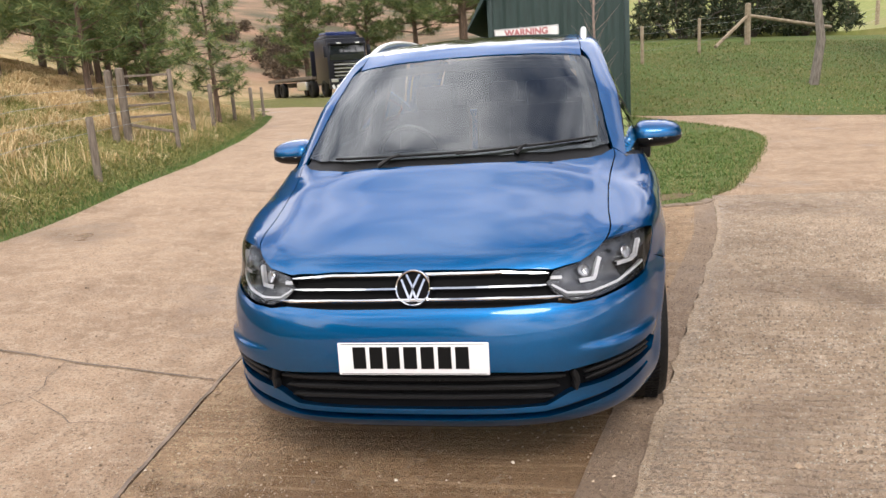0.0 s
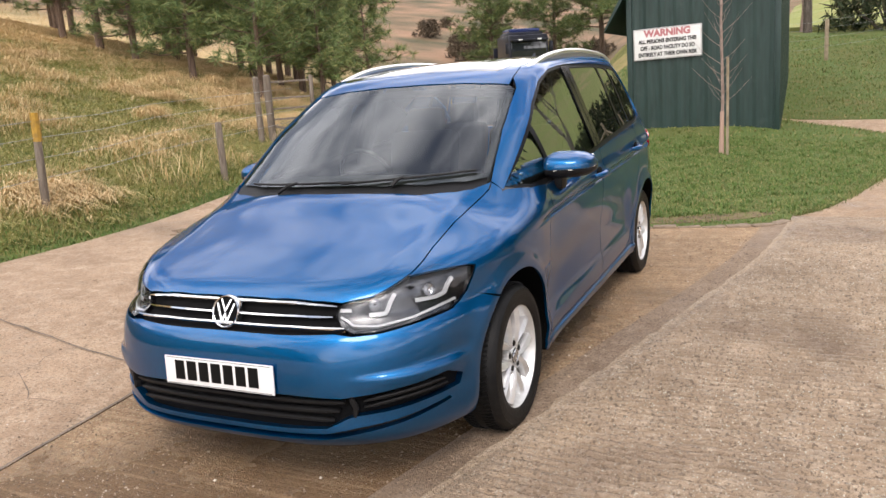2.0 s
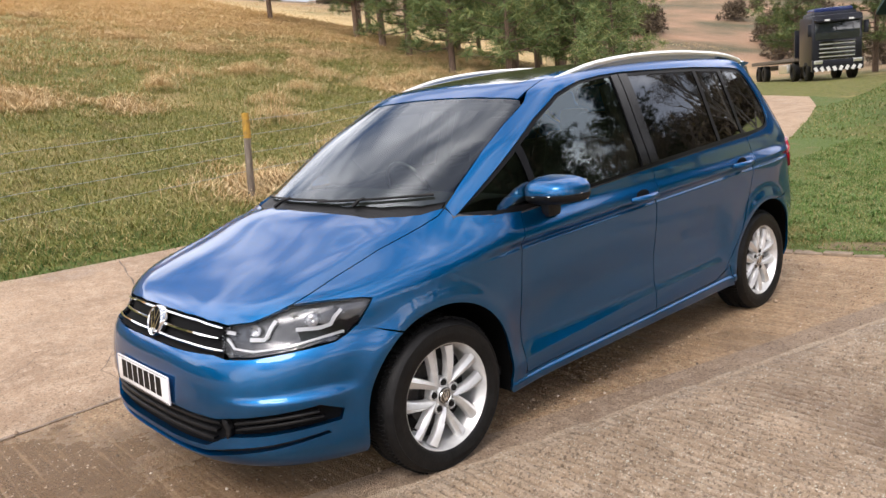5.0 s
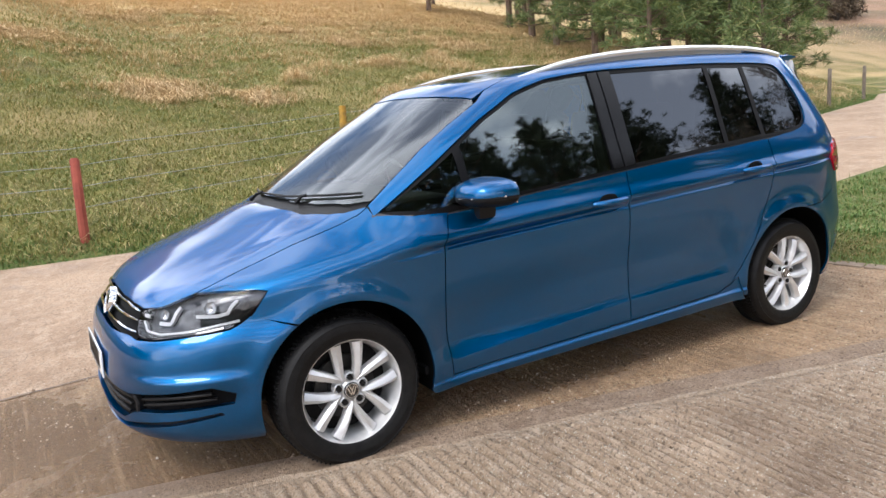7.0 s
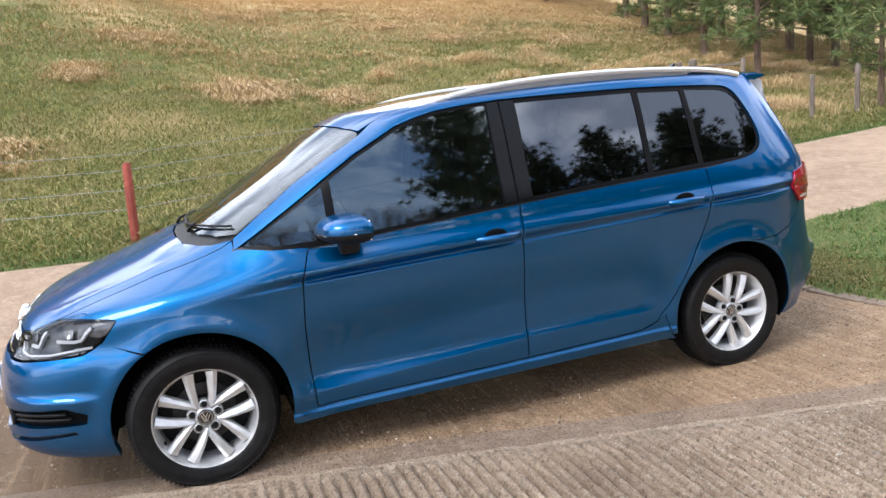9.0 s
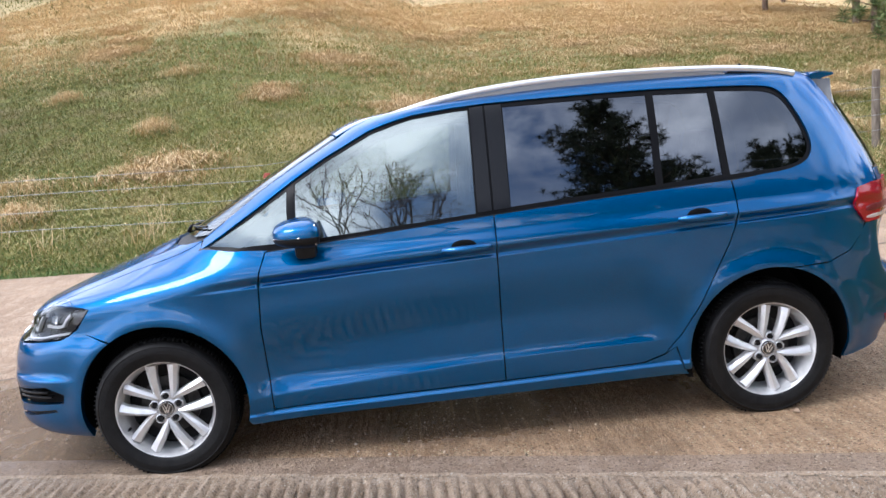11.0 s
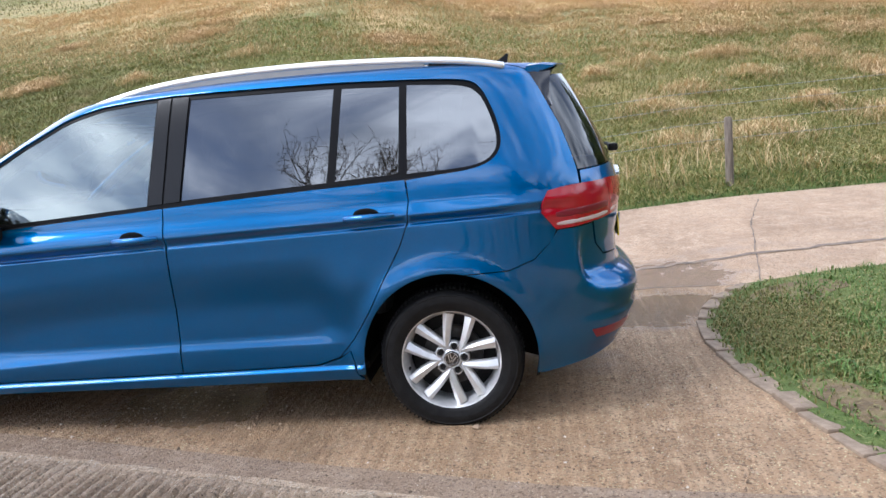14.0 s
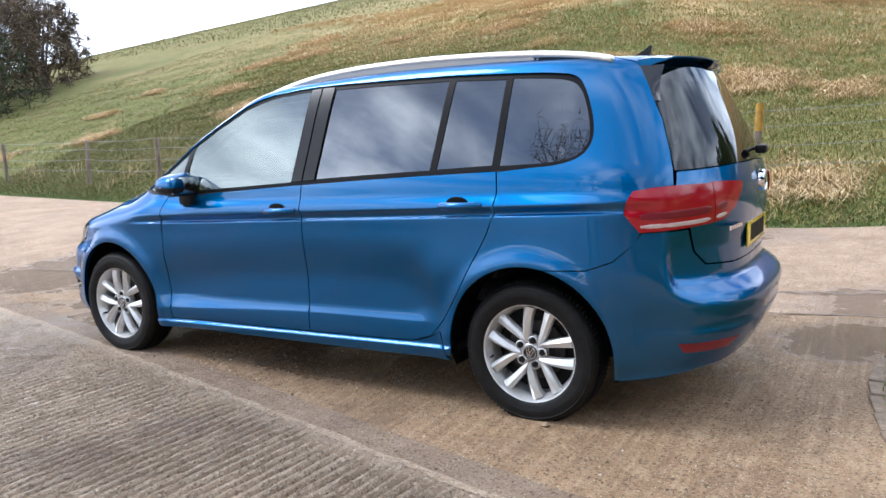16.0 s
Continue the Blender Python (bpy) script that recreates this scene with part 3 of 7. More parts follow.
# straw takes over up the slope
hn, hl = HILL.node_tree.nodes, HILL.node_tree.links
h_tc, h_sep, h_nz, h_up, h_add, h_rng, h_mix = hn.new("ShaderNodeTexCoord"), hn.new("ShaderNodeSeparateXYZ"), hn.new("ShaderNodeTexNoise"), hn.new("ShaderNodeMapRange"), hn.new("ShaderNodeMath"), hn.new("ShaderNodeMapRange"), hn.new("ShaderNodeMixRGB")
h_nz.inputs["Scale"].default_value, h_nz.inputs["Detail"].default_value = 0.28, 7.0
h_up.inputs["From Min"].default_value, h_up.inputs["From Max"].default_value, h_up.inputs["To Max"].default_value = -17.0, -29.0, 0.30
h_rng.inputs["From Min"].default_value, h_rng.inputs["From Max"].default_value = 0.56, 0.80
hl.new(h_tc.outputs["Object"], h_sep.inputs["Vector"])
hl.new(h_tc.outputs["Object"], h_nz.inputs["Vector"])
hl.new(h_sep.outputs["X"], h_up.inputs["Value"])
hl.new(h_up.outputs["Result"], h_add.inputs[0])
hl.new(h_nz.outputs["Fac"], h_add.inputs[1])
hl.new(h_add.outputs["Value"], h_rng.inputs["Value"])
h_lim, h_mul = hn.new("ShaderNodeMapRange"), hn.new("ShaderNodeMath")
h_lim.inputs["From Min"].default_value, h_lim.inputs["From Max"].default_value, h_lim.inputs["To Min"].default_value = -34.0, -8.0, 0.15
h_mul.operation = "MULTIPLY"
hl.new(h_sep.outputs["Y"], h_lim.inputs["Value"])
hl.new(h_rng.outputs["Result"], h_mul.inputs[0])
hl.new(h_lim.outputs["Result"], h_mul.inputs[1])
hl.new(h_mul.outputs["Value"], h_mix.inputs["Fac"])
h_sock = hn["Principled BSDF"].inputs["Base Color"]
hl.new(h_sock.links[0].from_socket, h_mix.inputs["Color1"])
h_mix.inputs["Color2"].default_value = (0.50, 0.36, 0.17, 1)
hl.new(h_mix.outputs["Color"], h_sock)
# brown bracken on the far hill
h_far, h_brk, h_cr, h_m2 = hn.new("ShaderNodeMapRange"), hn.new("ShaderNodeTexNoise"), hn.new("ShaderNodeValToRGB"), hn.new("ShaderNodeMixRGB")
h_far.inputs["From Min"].default_value, h_far.inputs["From Max"].default_value = 44.0, 66.0
h_brk.inputs["Scale"].default_value, h_brk.inputs["Detail"].default_value = 0.11, 9.0
h_cr.color_ramp.elements[0].position, h_cr.color_ramp.elements[1].position = 0.36, 0.66
h_cr.color_ramp.elements[0].color, h_cr.color_ramp.elements[1].color = (0.085, 0.075, 0.035, 1), (0.34, 0.20, 0.12, 1)
hl.new(h_tc.outputs["Object"], h_brk.inputs["Vector"])
hl.new(h_brk.outputs["Fac"], h_cr.inputs["Fac"])
hl.new(h_sep.outputs["Y"], h_far.inputs["Value"])
hl.new(h_far.outputs["Result"], h_m2.inputs["Fac"])
hl.new(h_mix.outputs["Color"], h_m2.inputs["Color1"])
hl.new(h_cr.outputs["Color"], h_m2.inputs["Color2"])
hl.new(h_m2.outputs["Color"], h_sock)
LAWN = textured("mown_green_grass", [(0.25, (0.055, 0.092, 0.016)), (0.5, (0.09, 0.138, 0.026)), (0.75, (0.15, 0.188, 0.046))], 30, 0.95, 0.8, 90, second=((0.8, (0.12, 0.13, 0.03), 0.45, 0.70), (2.6, (0.17, 0.15, 0.05), 0.58, 0.72)), distance=0.03)
MUD = textured("bare_mud", [(0.3, (0.085, 0.06, 0.030)), (0.5, (0.17, 0.12, 0.062)), (0.7, (0.15, 0.14, 0.045))], 9, 0.9, 0.8, 40, distance=0.03)
KERB = textured("weathered_kerb_stone", [(0.3, (0.16, 0.115, 0.08)), (0.7, (0.31, 0.235, 0.165))], 14, 0.85, 0.6, 50)
JOINT = textured("dark_joint_filler", [(0.3, (0.09, 0.068, 0.05)), (0.7, (0.27, 0.195, 0.14))], 9, 0.7, 0.5, 60)
TRACK = textured("brown_gravel_track", [(0.3, (0.13, 0.10, 0.085)), (0.7, (0.27, 0.22, 0.19))], 25, 0.9, 0.7, 60)

# one sheet to the horizon, finer near the car
cuts = lambda near, far, n: np.r_[-np.geomspace(near, far, n)[::-1], np.linspace(-near, near, 150)[1:-1], np.geomspace(near, far, n)]
gx, gy = cuts(20, 900, 34), cuts(20, 900, 34) + 3.0
X, Y = np.meshgrid(gx, gy)
lft = np.interp(Y, ROAD_L[:, 1], ROAD_L[:, 0])
Z = ground_z(X, Y) + rough_z(X, Y) * step(0.2, 2.0, lft - X) - 0.05
v = np.c_[X.ravel(), Y.ravel(), Z.ravel()]
nx = len(gx)
f = [(j * nx + i, j * nx + i + 1, (j + 1) * nx + i + 1, (j + 1) * nx + i) for j in range(len(gy) - 1) for i in range(nx - 1)]
tagged(mesh_part("ground", v, f, HILL), "rough hillside grassland with dry straw-coloured patches", "ground", "", "structure")


def sheet(name, outline, mat, gap, label, category, dz=0.0, skirt=0.08, ridges=None, parent=None, wob=0.0):
    outline = resample(outline, gap)
    uv, tri, rim = fill(outline, gap)
    z = ground_z(uv[:, 0], uv[:, 1]) + dz
    v = np.c_[uv, z]
    n = len(v)
    low = np.c_[uv, z - skirt]
    faces = [tuple(t) for t in tri] + [(a, n + a, n + b, b) for a, b in rim]
    ob = mesh_part(name, np.vstack([v, low]), faces, mat, parent, smooth=False)
    return tagged(ob, label, category, "", "structure")


kerb_curve = rounded([(-1.30, 4.62), (-1.12, 4.42), (-0.75, 4.22), (-0.35, 4.13), (0.1, 4.14), (0.62, 4.215), (1.05, 4.30), (1.40, 4.39), (1.66, 4.50), (1.84, 4.74)], 2, closed=False)
sheet("road", np.vstack([ROAD_L[1:], ROAD_R[1:][::-1]]), ROAD_CONCRETE, 0.6, "pinkish-brown concrete road with cracks and joints", "road")
apron = np.vstack([ROAD_R[4:10] + (0.012, 0), kerb_curve, STRIP[::-1]])
sheet("apron", apron, APRON_CONCRETE, 0.35, "damp brown concrete apron under the car", "pavement", 0.002)
PAD_EDGE = STRIP + (0.19, 0.0)
gutter = np.vstack([STRIP, PAD_EDGE[::-1]])
sheet("pavement_gutter", gutter, concrete("smooth_gutter_concrete", (0.25, 0.17, 0.11), (0.38, 0.27, 0.18), (0.48, 0.36, 0.26), (0.18, 0.12, 0.08), (0.50, 0.68), 0.6), 0.25, "smooth concrete gutter strip between two slabs", "pavement", 0.004)
lawn_curve = rounded([(1.90, 5.02), (2.23, 5.55), (2.93, 7.8), (3.62, 10.4), (3.55, 11.9), (2.6, 12.95), (1.3, 13.50)], 3, closed=False)
far_pad = np.vstack([[(1.88, 4.98), (14, 4.55), (30, 3.0), (30, 10), (16, 11.6), (7.6, 12.9), (6.1, 13.35), (4.0, 13.75)], lawn_curve[::-1]])
sheet("pavement_far", far_pad, ROAD_CONCRETE, 0.6, "smooth pale concrete yard", "pavement", 0.001)
sheet("track", np.array([(7.0, 13.1), (9.0, 12.7), (13.0, 22), (17, 34), (15, 34.5), (11.0, 23)]), TRACK, 0.7, "brown gravel track climbing the bank", "track", 0.01)
lawn_edge = np.vstack([kerb_curve[::-1], ROAD_R[10:17], [(-4.0, 20.5), (-2, 24), (3, 30), (25, 38), (40, 34), (18, 34.0), (12.95, 22.1), (8.95, 12.75), (7.0, 13.08), (6.1, 13.37), (4.0, 13.77)], lawn_curve[::-1] - (0.02, 0.0)])
FIELD = textured("pale_green_field", [(0.3, (0.17, 0.20, 0.05)), (0.7, (0.27, 0.28, 0.085))], 3.0, 0.95, 0.5, 8, second=((0.15, (0.30, 0.25, 0.11), 0.5, 0.7),))
sheet("field", np.array([(3.2, 32), (30, 37), (80, 36), (160, 140), (120, 220), (20, 220), (0, 120), (-1.5, 60), (0.5, 40)]), FIELD, 5.0, "pale green grazing field beyond the fence", "field", 0.2, 0.5)
lawn_pts = resample(np.vstack([kerb_curve[::-1][::-1][::-1], lawn_edge[len(kerb_curve):]]), 0.4)
sheet("lawn", lawn_pts, LAWN, 0.4, "short green grass on a low bank", "lawn", 0.012, 0.06)


def strip(name, pts, half, mat, label, category, dz, wob=0.0, kind="structure", seed=1):
    """A flat band along a line on the ground."""
    rng = random.Random(seed)
    p = resample(pts, 0.12, closed=False)
    if wob:
        off = np.array([[rng.uniform(-wob, wob), rng.uniform(-wob, wob)] for _ in p])
        p = p + off
    t = np.gradient(p, axis=0)
    t /= np.linalg.norm(t, axis=1)[:, None]
    s = np.c_[-t[:, 1], t[:, 0]]
    hw = np.array([half * rng.uniform(0.55, 1.35) for _ in p])[:, None] if wob else half
    a, b = p + s * hw, p - s * hw
    v = np.vstack([np.c_[a, ground_z(*a.T) + dz], np.c_[b, ground_z(*b.T) + dz]])
    n = len(p)
    f = [(i, n + i, n + i + 1, i + 1) for i in range(n - 1)]
    return tagged(mesh_part(name, v, f, mat, smooth=False), label, category, "", kind)


strip("joint", ROAD_R[4:10], 0.010, JOINT, "dark joint between road and apron", "joint", 0.007, 0.006)
strip("gutter_lip", PAD_EDGE + (0.020, 0), 0.020, concrete("pale_worn_lip", (0.40, 0.29, 0.19), (0.56, 0.42, 0.29), (0.66, 0.52, 0.38), (0.32, 0.23, 0.15), (0.50, 0.66), 1.0), "pale worn edge of the ridged slab", "pavement", 0.012, 0.010, seed=2)
strip("joint", [(1.86, 4.98), (5, 4.86), (14, 4.54)], 0.018, JOINT, "dark joint across the yard", "joint", 0.009, 0.004, seed=3)
strip("joint", [(-4.45, 0.62), (-3.2, 0.30), (-2.0, 0.08), (-1.2, -0.02)], 0.006, JOINT, "dark joint across the road", "joint", 0.007, 0.008, seed=4)
strip("joint", [(-4.6, 5.6), (-3.2, 5.15), (-1.35, 4.72)], 0.005, JOINT, "dark joint across the road", "joint", 0.007, 0.008, seed=5)
for k, pts in enumerate(([(-2.1, 0.1), (-1.95, -0.35), (-2.15, -0.75), (-1.75, -1.15), (-1.9, -1.7)], [(-1.95, -0.35), (-1.6, -0.55), (-1.3, -0.5)], [(-1.75, -1.15), (-1.45, -1.3), (-1.2, -1.75)], [(-3.1, 0.27), (-2.7, -0.3), (-2.75, -0.9), (-2.3, -1.5)],
                         [(-0.9, 3.1), (-0.5, 3.25), (0.0, 3.2)])):
    strip("crack", pts, 0.0022, JOINT, "thin dark crack in the concrete", "crack", 0.006, 0.02, seed=20 + k)
strip("joint", [(-1.78, 2.4), (-1.92, 3.2), (-2.0, 3.8), (-2.06, 4.5), (-2.15, 5.2), (-2.3, 6.0)], 0.03, JOINT, "dark wet joint along the road edge", "joint", 0.004, 0.03, seed=31)
# mud along the lawn's front edge
sheet("mud_patch", rounded([(0.55, 4.30), (0.95, 4.38), (1.28, 4.52), (1.62, 4.84), (1.74, 5.1), (1.62, 5.16), (1.42, 4.93), (1.12, 4.80), (0.86, 4.60), (0.6, 4.52)], 3), MUD, 0.10, "bare muddy edge of the lawn", "mud", 0.016, 0.03)
sheet("mud_patch", rounded([(-1.18, 4.72), (-0.98, 4.52), (-0.70, 4.42), (-0.42, 4.36), (-0.10, 4.34), (0.06, 4.46), (-0.06, 4.62), (-0.34, 4.72), (-0.62, 4.88), (-0.90, 4.98), (-1.05, 5.25), (-1.25, 5.1)], 3), MUD, 0.10, "thin muddy turf at the lawn's corner", "mud", 0.016, 0.03)

# ---- the car ----
car = empty_thing("car", "metallic blue seven-seat family car, clean, parked on damp concrete", "car")


def skin(name, outline, lay, mat, parent=None, holes=(), gap=0.035, proud=0.0, thick=0.012, label="", mirror=False, extra=None, pane=False):
    """A sheet of the hull with a folded edge: an outline and holes in one of the flat patterns, laid on the hull."""
    uv, tri, rim = fill(outline, gap, holes, extra)
    p = lay(uv)
    n = slope(p)
    top = p + n * proud
    if pane:  # glass keeps one even curve up to its edges
        w = lambda y, z: glass_w(np.clip(z, 1.07, 1.50)) - 0.024 * np.clip((y - 1.75) / 1.2, -1, 1) ** 2
        n = np.c_[np.ones(len(p)), -(w(p[:, 1] + 0.02, p[:, 2]) - w(p[:, 1] - 0.02, p[:, 2])) / 0.04, 0.32 + 0.10 * (p[:, 2] - 1.3)]
        n /= np.linalg.norm(n, axis=1)[:, None]
    m = len(top)
    verts, norms, faces = [*top], [*n], []
    # orientation: make the faces look outwards
    f0 = tri[len(tri) // 2]
    face_n = np.cross(top[f0[1]] - top[f0[0]], top[f0[2]] - top[f0[0]])
    turn = face_n @ n[f0[0]] < 0
    for f in tri:
        faces.append(f[::-1] if turn else f)
    if thick:
        ids = {}
        for a, b in rim:
            for k in (a, b):
                if k not in ids:
                    ids[k] = len(verts)
                    verts += [top[k], top[k] - n[k] * thick]
                    norms += [n[k], n[k]]
        for a, b in rim:
            q = (ids[a], ids[a] + 1, ids[b] + 1, ids[b])
            faces.append(q[::-1] if turn else q)
        # side walls get their own normals
        side = {}
        for a, b in rim:
            w = np.cross(top[b] - top[a], n[a])
            w /= max(np.linalg.norm(w), 1e-9)
            for k in (a, b):
                side[k] = side.get(k, 0) + (w if not turn else -w)
        for k, i in ids.items():
            s = side[k] / max(np.linalg.norm(side[k]), 1e-9)
            norms[i] = norms[i + 1] = s
    verts, norms = np.array(verts), np.array(norms)
    made = [mesh_part(name, verts, faces, mat, parent or car, label, norms)]
    if mirror:
        made.append(mesh_part(name, verts * (-1, 1, 1), [f[::-1] for f in faces], mat, parent or car, label, norms * (-1, 1, 1)))
    return made


def both(pts):
    """A half outline, from the middle round to the middle, made whole."""
    pts = np.asarray(pts, float)
    m = pts[::-1] * np.r_[-1, np.ones(pts.shape[1] - 1)]
    keep = [q for q in m if abs(q[0]) > 1e-6]
    return np.vstack([pts, np.array(keep)])


def arch(yc, a0, a1, r=0.378, n=26):
    """Points of a wheel arch in side view, from angle a0 to a1 (degrees, 0 points to the rear)."""
    return [(yc + r * math.cos(radians(a)), 0.33 + r * math.sin(radians(a))) for a in np.linspace(a0, a1, n)]


side3 = lambda pts: from_side(pts)
DLO_LOW = [(0.215, 1.012), (0.36, 0.999), (0.53, 0.992), (1.04, 1.03), (1.547, 1.066), (2.1, 1.10), (2.64, 1.127)]
DLO_BACK = [(2.79, 1.134), (2.92, 1.145), (3.01, 1.175), (3.05, 1.225), (3.055, 1.29), (3.03, 1.38), (2.985, 1.48), (2.945, 1.522), (2.90, 1.535)]
DLO_TOP = [(2.64, 1.553), (2.33, 1.563), (1.95, 1.564), (1.572, 1.561), (1.40, 1.552), (1.22, 1.534), (1.01, 1.478), (0.80, 1.372), (0.60, 1.25), (0.42, 1.135)]
DLO_BACK = [tuple(q) for q in rounded(DLO_BACK, 2, closed=False)]
DLO = DLO_LOW + DLO_BACK + DLO_TOP
DOOR_FRONT = [(0.518, 0.985), (0.478, 0.86), (0.466, 0.66), (0.470, 0.48), (0.482, 0.272)]
DOOR_REAR = [(2.636, 1.120), (2.648, 1.03), (2.640, 0.94), (2.600, 0.84), (2.515, 0.69), (2.445, 0.56), (2.36, 0.43), (2.29, 0.352), (2.19, 0.319)]
shift = lambda pts, dy, dz=0.0: [(a + dy, b + dz) for a, b in pts]
G = 0.0028  # half a panel gap


def long_outline(p3, gap=0.03):
    return resample(to_long(p3), gap)


# rows of points that follow the pressed lines of the flank
def line_rows(y0, y1):
    ys = np.arange(y0, y1, 0.018)
    rows = []
    for f, offs in ((lambda y: 0.858 + 0.041 * (y - 0.28), (0.026, 0.020, 0.013, 0.006, -0.001, -0.008, -0.014, -0.0185, -0.022, -0.0265, -0.031, -0.037)),
                    (low_z, (0.016, 0.007, 0.003, 0.0, -0.003, -0.008, -0.022, -0.038, -0.054, -0.067, -0.072, -0.075, -0.078, -0.084, -0.096)),
                    (lambda y: 0.253 + 0.027 * (y - 0.4), (0.012, 0.005, 0.0, -0.006, -0.012))):
        rows += [np.c_[ys, f(ys) + o] for o in offs]
    return to_long(from_side(np.vstack(rows)))


FLANK = line_rows(0.10, 3.46)
# doors
door_f = shift(DOOR_FRONT[::-1], G) + [(0.53 + G, 0.986), (1.04, 1.024), (1.541 - G, 1.060)] + [(1.541 - G, 0.299), (1.0, 0.285)]
door_r = [(1.541 + G, 0.299), (1.541 + G, 1.060), (2.1, 1.094)] + shift(DOOR_REAR, -G) + [(1.9, 0.309)]
doors_l = []
for nm, pts in (("front_door", door_f), ("rear_door", door_r)):
    doors_l.append(skin(nm, long_outline(side3(pts)), lay_long, PAINT, mirror=True, gap=0.016, extra=FLANK))
# side frame: pillars, roof edge and rear wing in one pressing
wind_edge = [(0.712, 1.052), (0.69, 1.14), (0.665, 1.26), (0.645, 1.36), (0.626, 1.45)]
roof_line = [(0.585, 0.93), (0.572, 1.10), (0.566, 1.5), (0.566, 2.0), (0.566, 2.6), (0.562, 3.0), (0.545, 3.17)]
hatch_edge = [(0.552, 1.545), (0.585, 1.47), (0.64, 1.32), (0.69, 1.20), (0.722, 1.12), (0.745, 1.055)]
lamp_out = [(0.79, 1.046), (0.824, 1.032), (0.846, 0.99), (0.847, 0.945), (0.830, 0.872)]
frame3 = np.vstack([from_front(wind_edge), from_above(roof_line), from_back(hatch_edge), from_back(lamp_out),
                    side3([(3.25, 0.825), (3.17, 0.753), (3.06, 0.713)] + arch(2.786, 78, 187, 0.385) + [(2.40, 0.27), (2.372, 0.27), (2.342, 0.380)] + shift(DOOR_REAR[7:0:-1], G) + [(2.641, 1.118)]),
                    side3(shift(DLO_BACK, 0.0, 0.0) + DLO_TOP + [(0.215, 1.012)])])
skin("side_frame", long_outline(frame3), lay_long, PAINT, mirror=True, gap=0.024, extra=FLANK)
# sill
skin("sill", long_outline(side3([(0.385, 0.212), (0.40, 0.264), (0.48, 0.267), (1.0, 0.280), (1.541, 0.294), (1.9, 0.304), (2.19, 0.313), (2.292, 0.346), (2.338, 0.376), (2.368, 0.272), (2.395, 0.245)])), lay_long, PAINT, mirror=True, gap=0.025, extra=FLANK)
# front wing
hood_edge = [(0.655, -0.520), (0.668, -0.34), (0.676, -0.12), (0.70, 0.08), (0.716, 0.17), (0.712, 0.212)]
lamp_tip = [(-0.362, 0.702), (-0.322, 0.752), (-0.288, 0.796), (-0.32, 0.803)]
wing3 = np.vstack([side3([(0.376, 0.214), (0.470, 0.216), (0.478, 0.268)] + shift(DOOR_FRONT[::-1], -G) + DLO_LOW[2::-1]), from_above(np.array(hood_edge)[::-1] + (0.005, 0)),
                   side3(lamp_tip[::-1] + [(-0.20, 0.652)] + arch(0.0, 122, -15))])
skin("front_wing", long_outline(wing3), lay_long, PAINT, mirror=True, gap=0.024, extra=FLANK)
# bonnet
bonnet_half = np.vstack([from_front([(0.0, 0.752), (0.2, 0.750), (0.36, 0.745), (0.468, 0.737)]), from_above([(0.562, -0.648)]), from_above(hood_edge), from_above([(0.66, 0.125), (0.60, 0.075), (0.45, 0.010), (0.25, -0.020), (0.0, -0.030)])])
bonnet = skin("bonnet", long_outline(both(bonnet_half)), lay_long, PAINT, gap=0.024)[0]
# scuttle, windscreen, roof
ws_half = [(0.0, 1.060), (0.25, 1.059), (0.45, 1.058), (0.62, 1.060), (0.698, 1.070), (0.684, 1.14), (0.66, 1.26), (0.64, 1.36), (0.622, 1.443), (0.595, 1.462), (0.45, 1.478), (0.25, 1.49), (0.0, 1.494)]
skin("windscreen", long_outline(both(from_front(ws_half))), lay_long, SCREEN_GLASS, gap=0.03, proud=-0.002, thick=0.004)
scuttle = np.vstack([from_above([(0.0, -0.024), (0.25, -0.014), (0.45, 0.016), (0.60, 0.081), (0.66, 0.131), (0.703, 0.195)]), from_front([(0.69, 1.076), (0.62, 1.068), (0.45, 1.066), (0.25, 1.067), (0.0, 1.068)])])
skin("scuttle_panel", long_outline(both(scuttle)), lay_long, BLACK_PLASTIC, gap=0.03, proud=-0.012)
roof_half = np.vstack([from_front([(0.0, 1.499), (0.25, 1.495), (0.45, 1.483), (0.585, 1.468)]), from_above(np.array(roof_line) - (0.005, 0)), from_above([(0.45, 3.235), (0.25, 3.265), (0.0, 3.275)])])
hole = np.array([(-0.48, 0.97), (0.48, 0.97), (0.50, 1.02), (0.50, 2.42), (0.48, 2.46), (-0.48, 2.46), (-0.50, 2.42), (-0.50, 1.02)])
roof = skin("roof", long_outline(both(roof_half)), lay_long, PAINT, gap=0.04, holes=[long_outline(from_above(hole), 0.05)])[0]
skin("roof_glass", long_outline(from_above(hole * (0.992, 1) + (0, 0)), 0.05), lay_long, GLOSS_BLACK, gap=0.05, label="black glass roof panel")
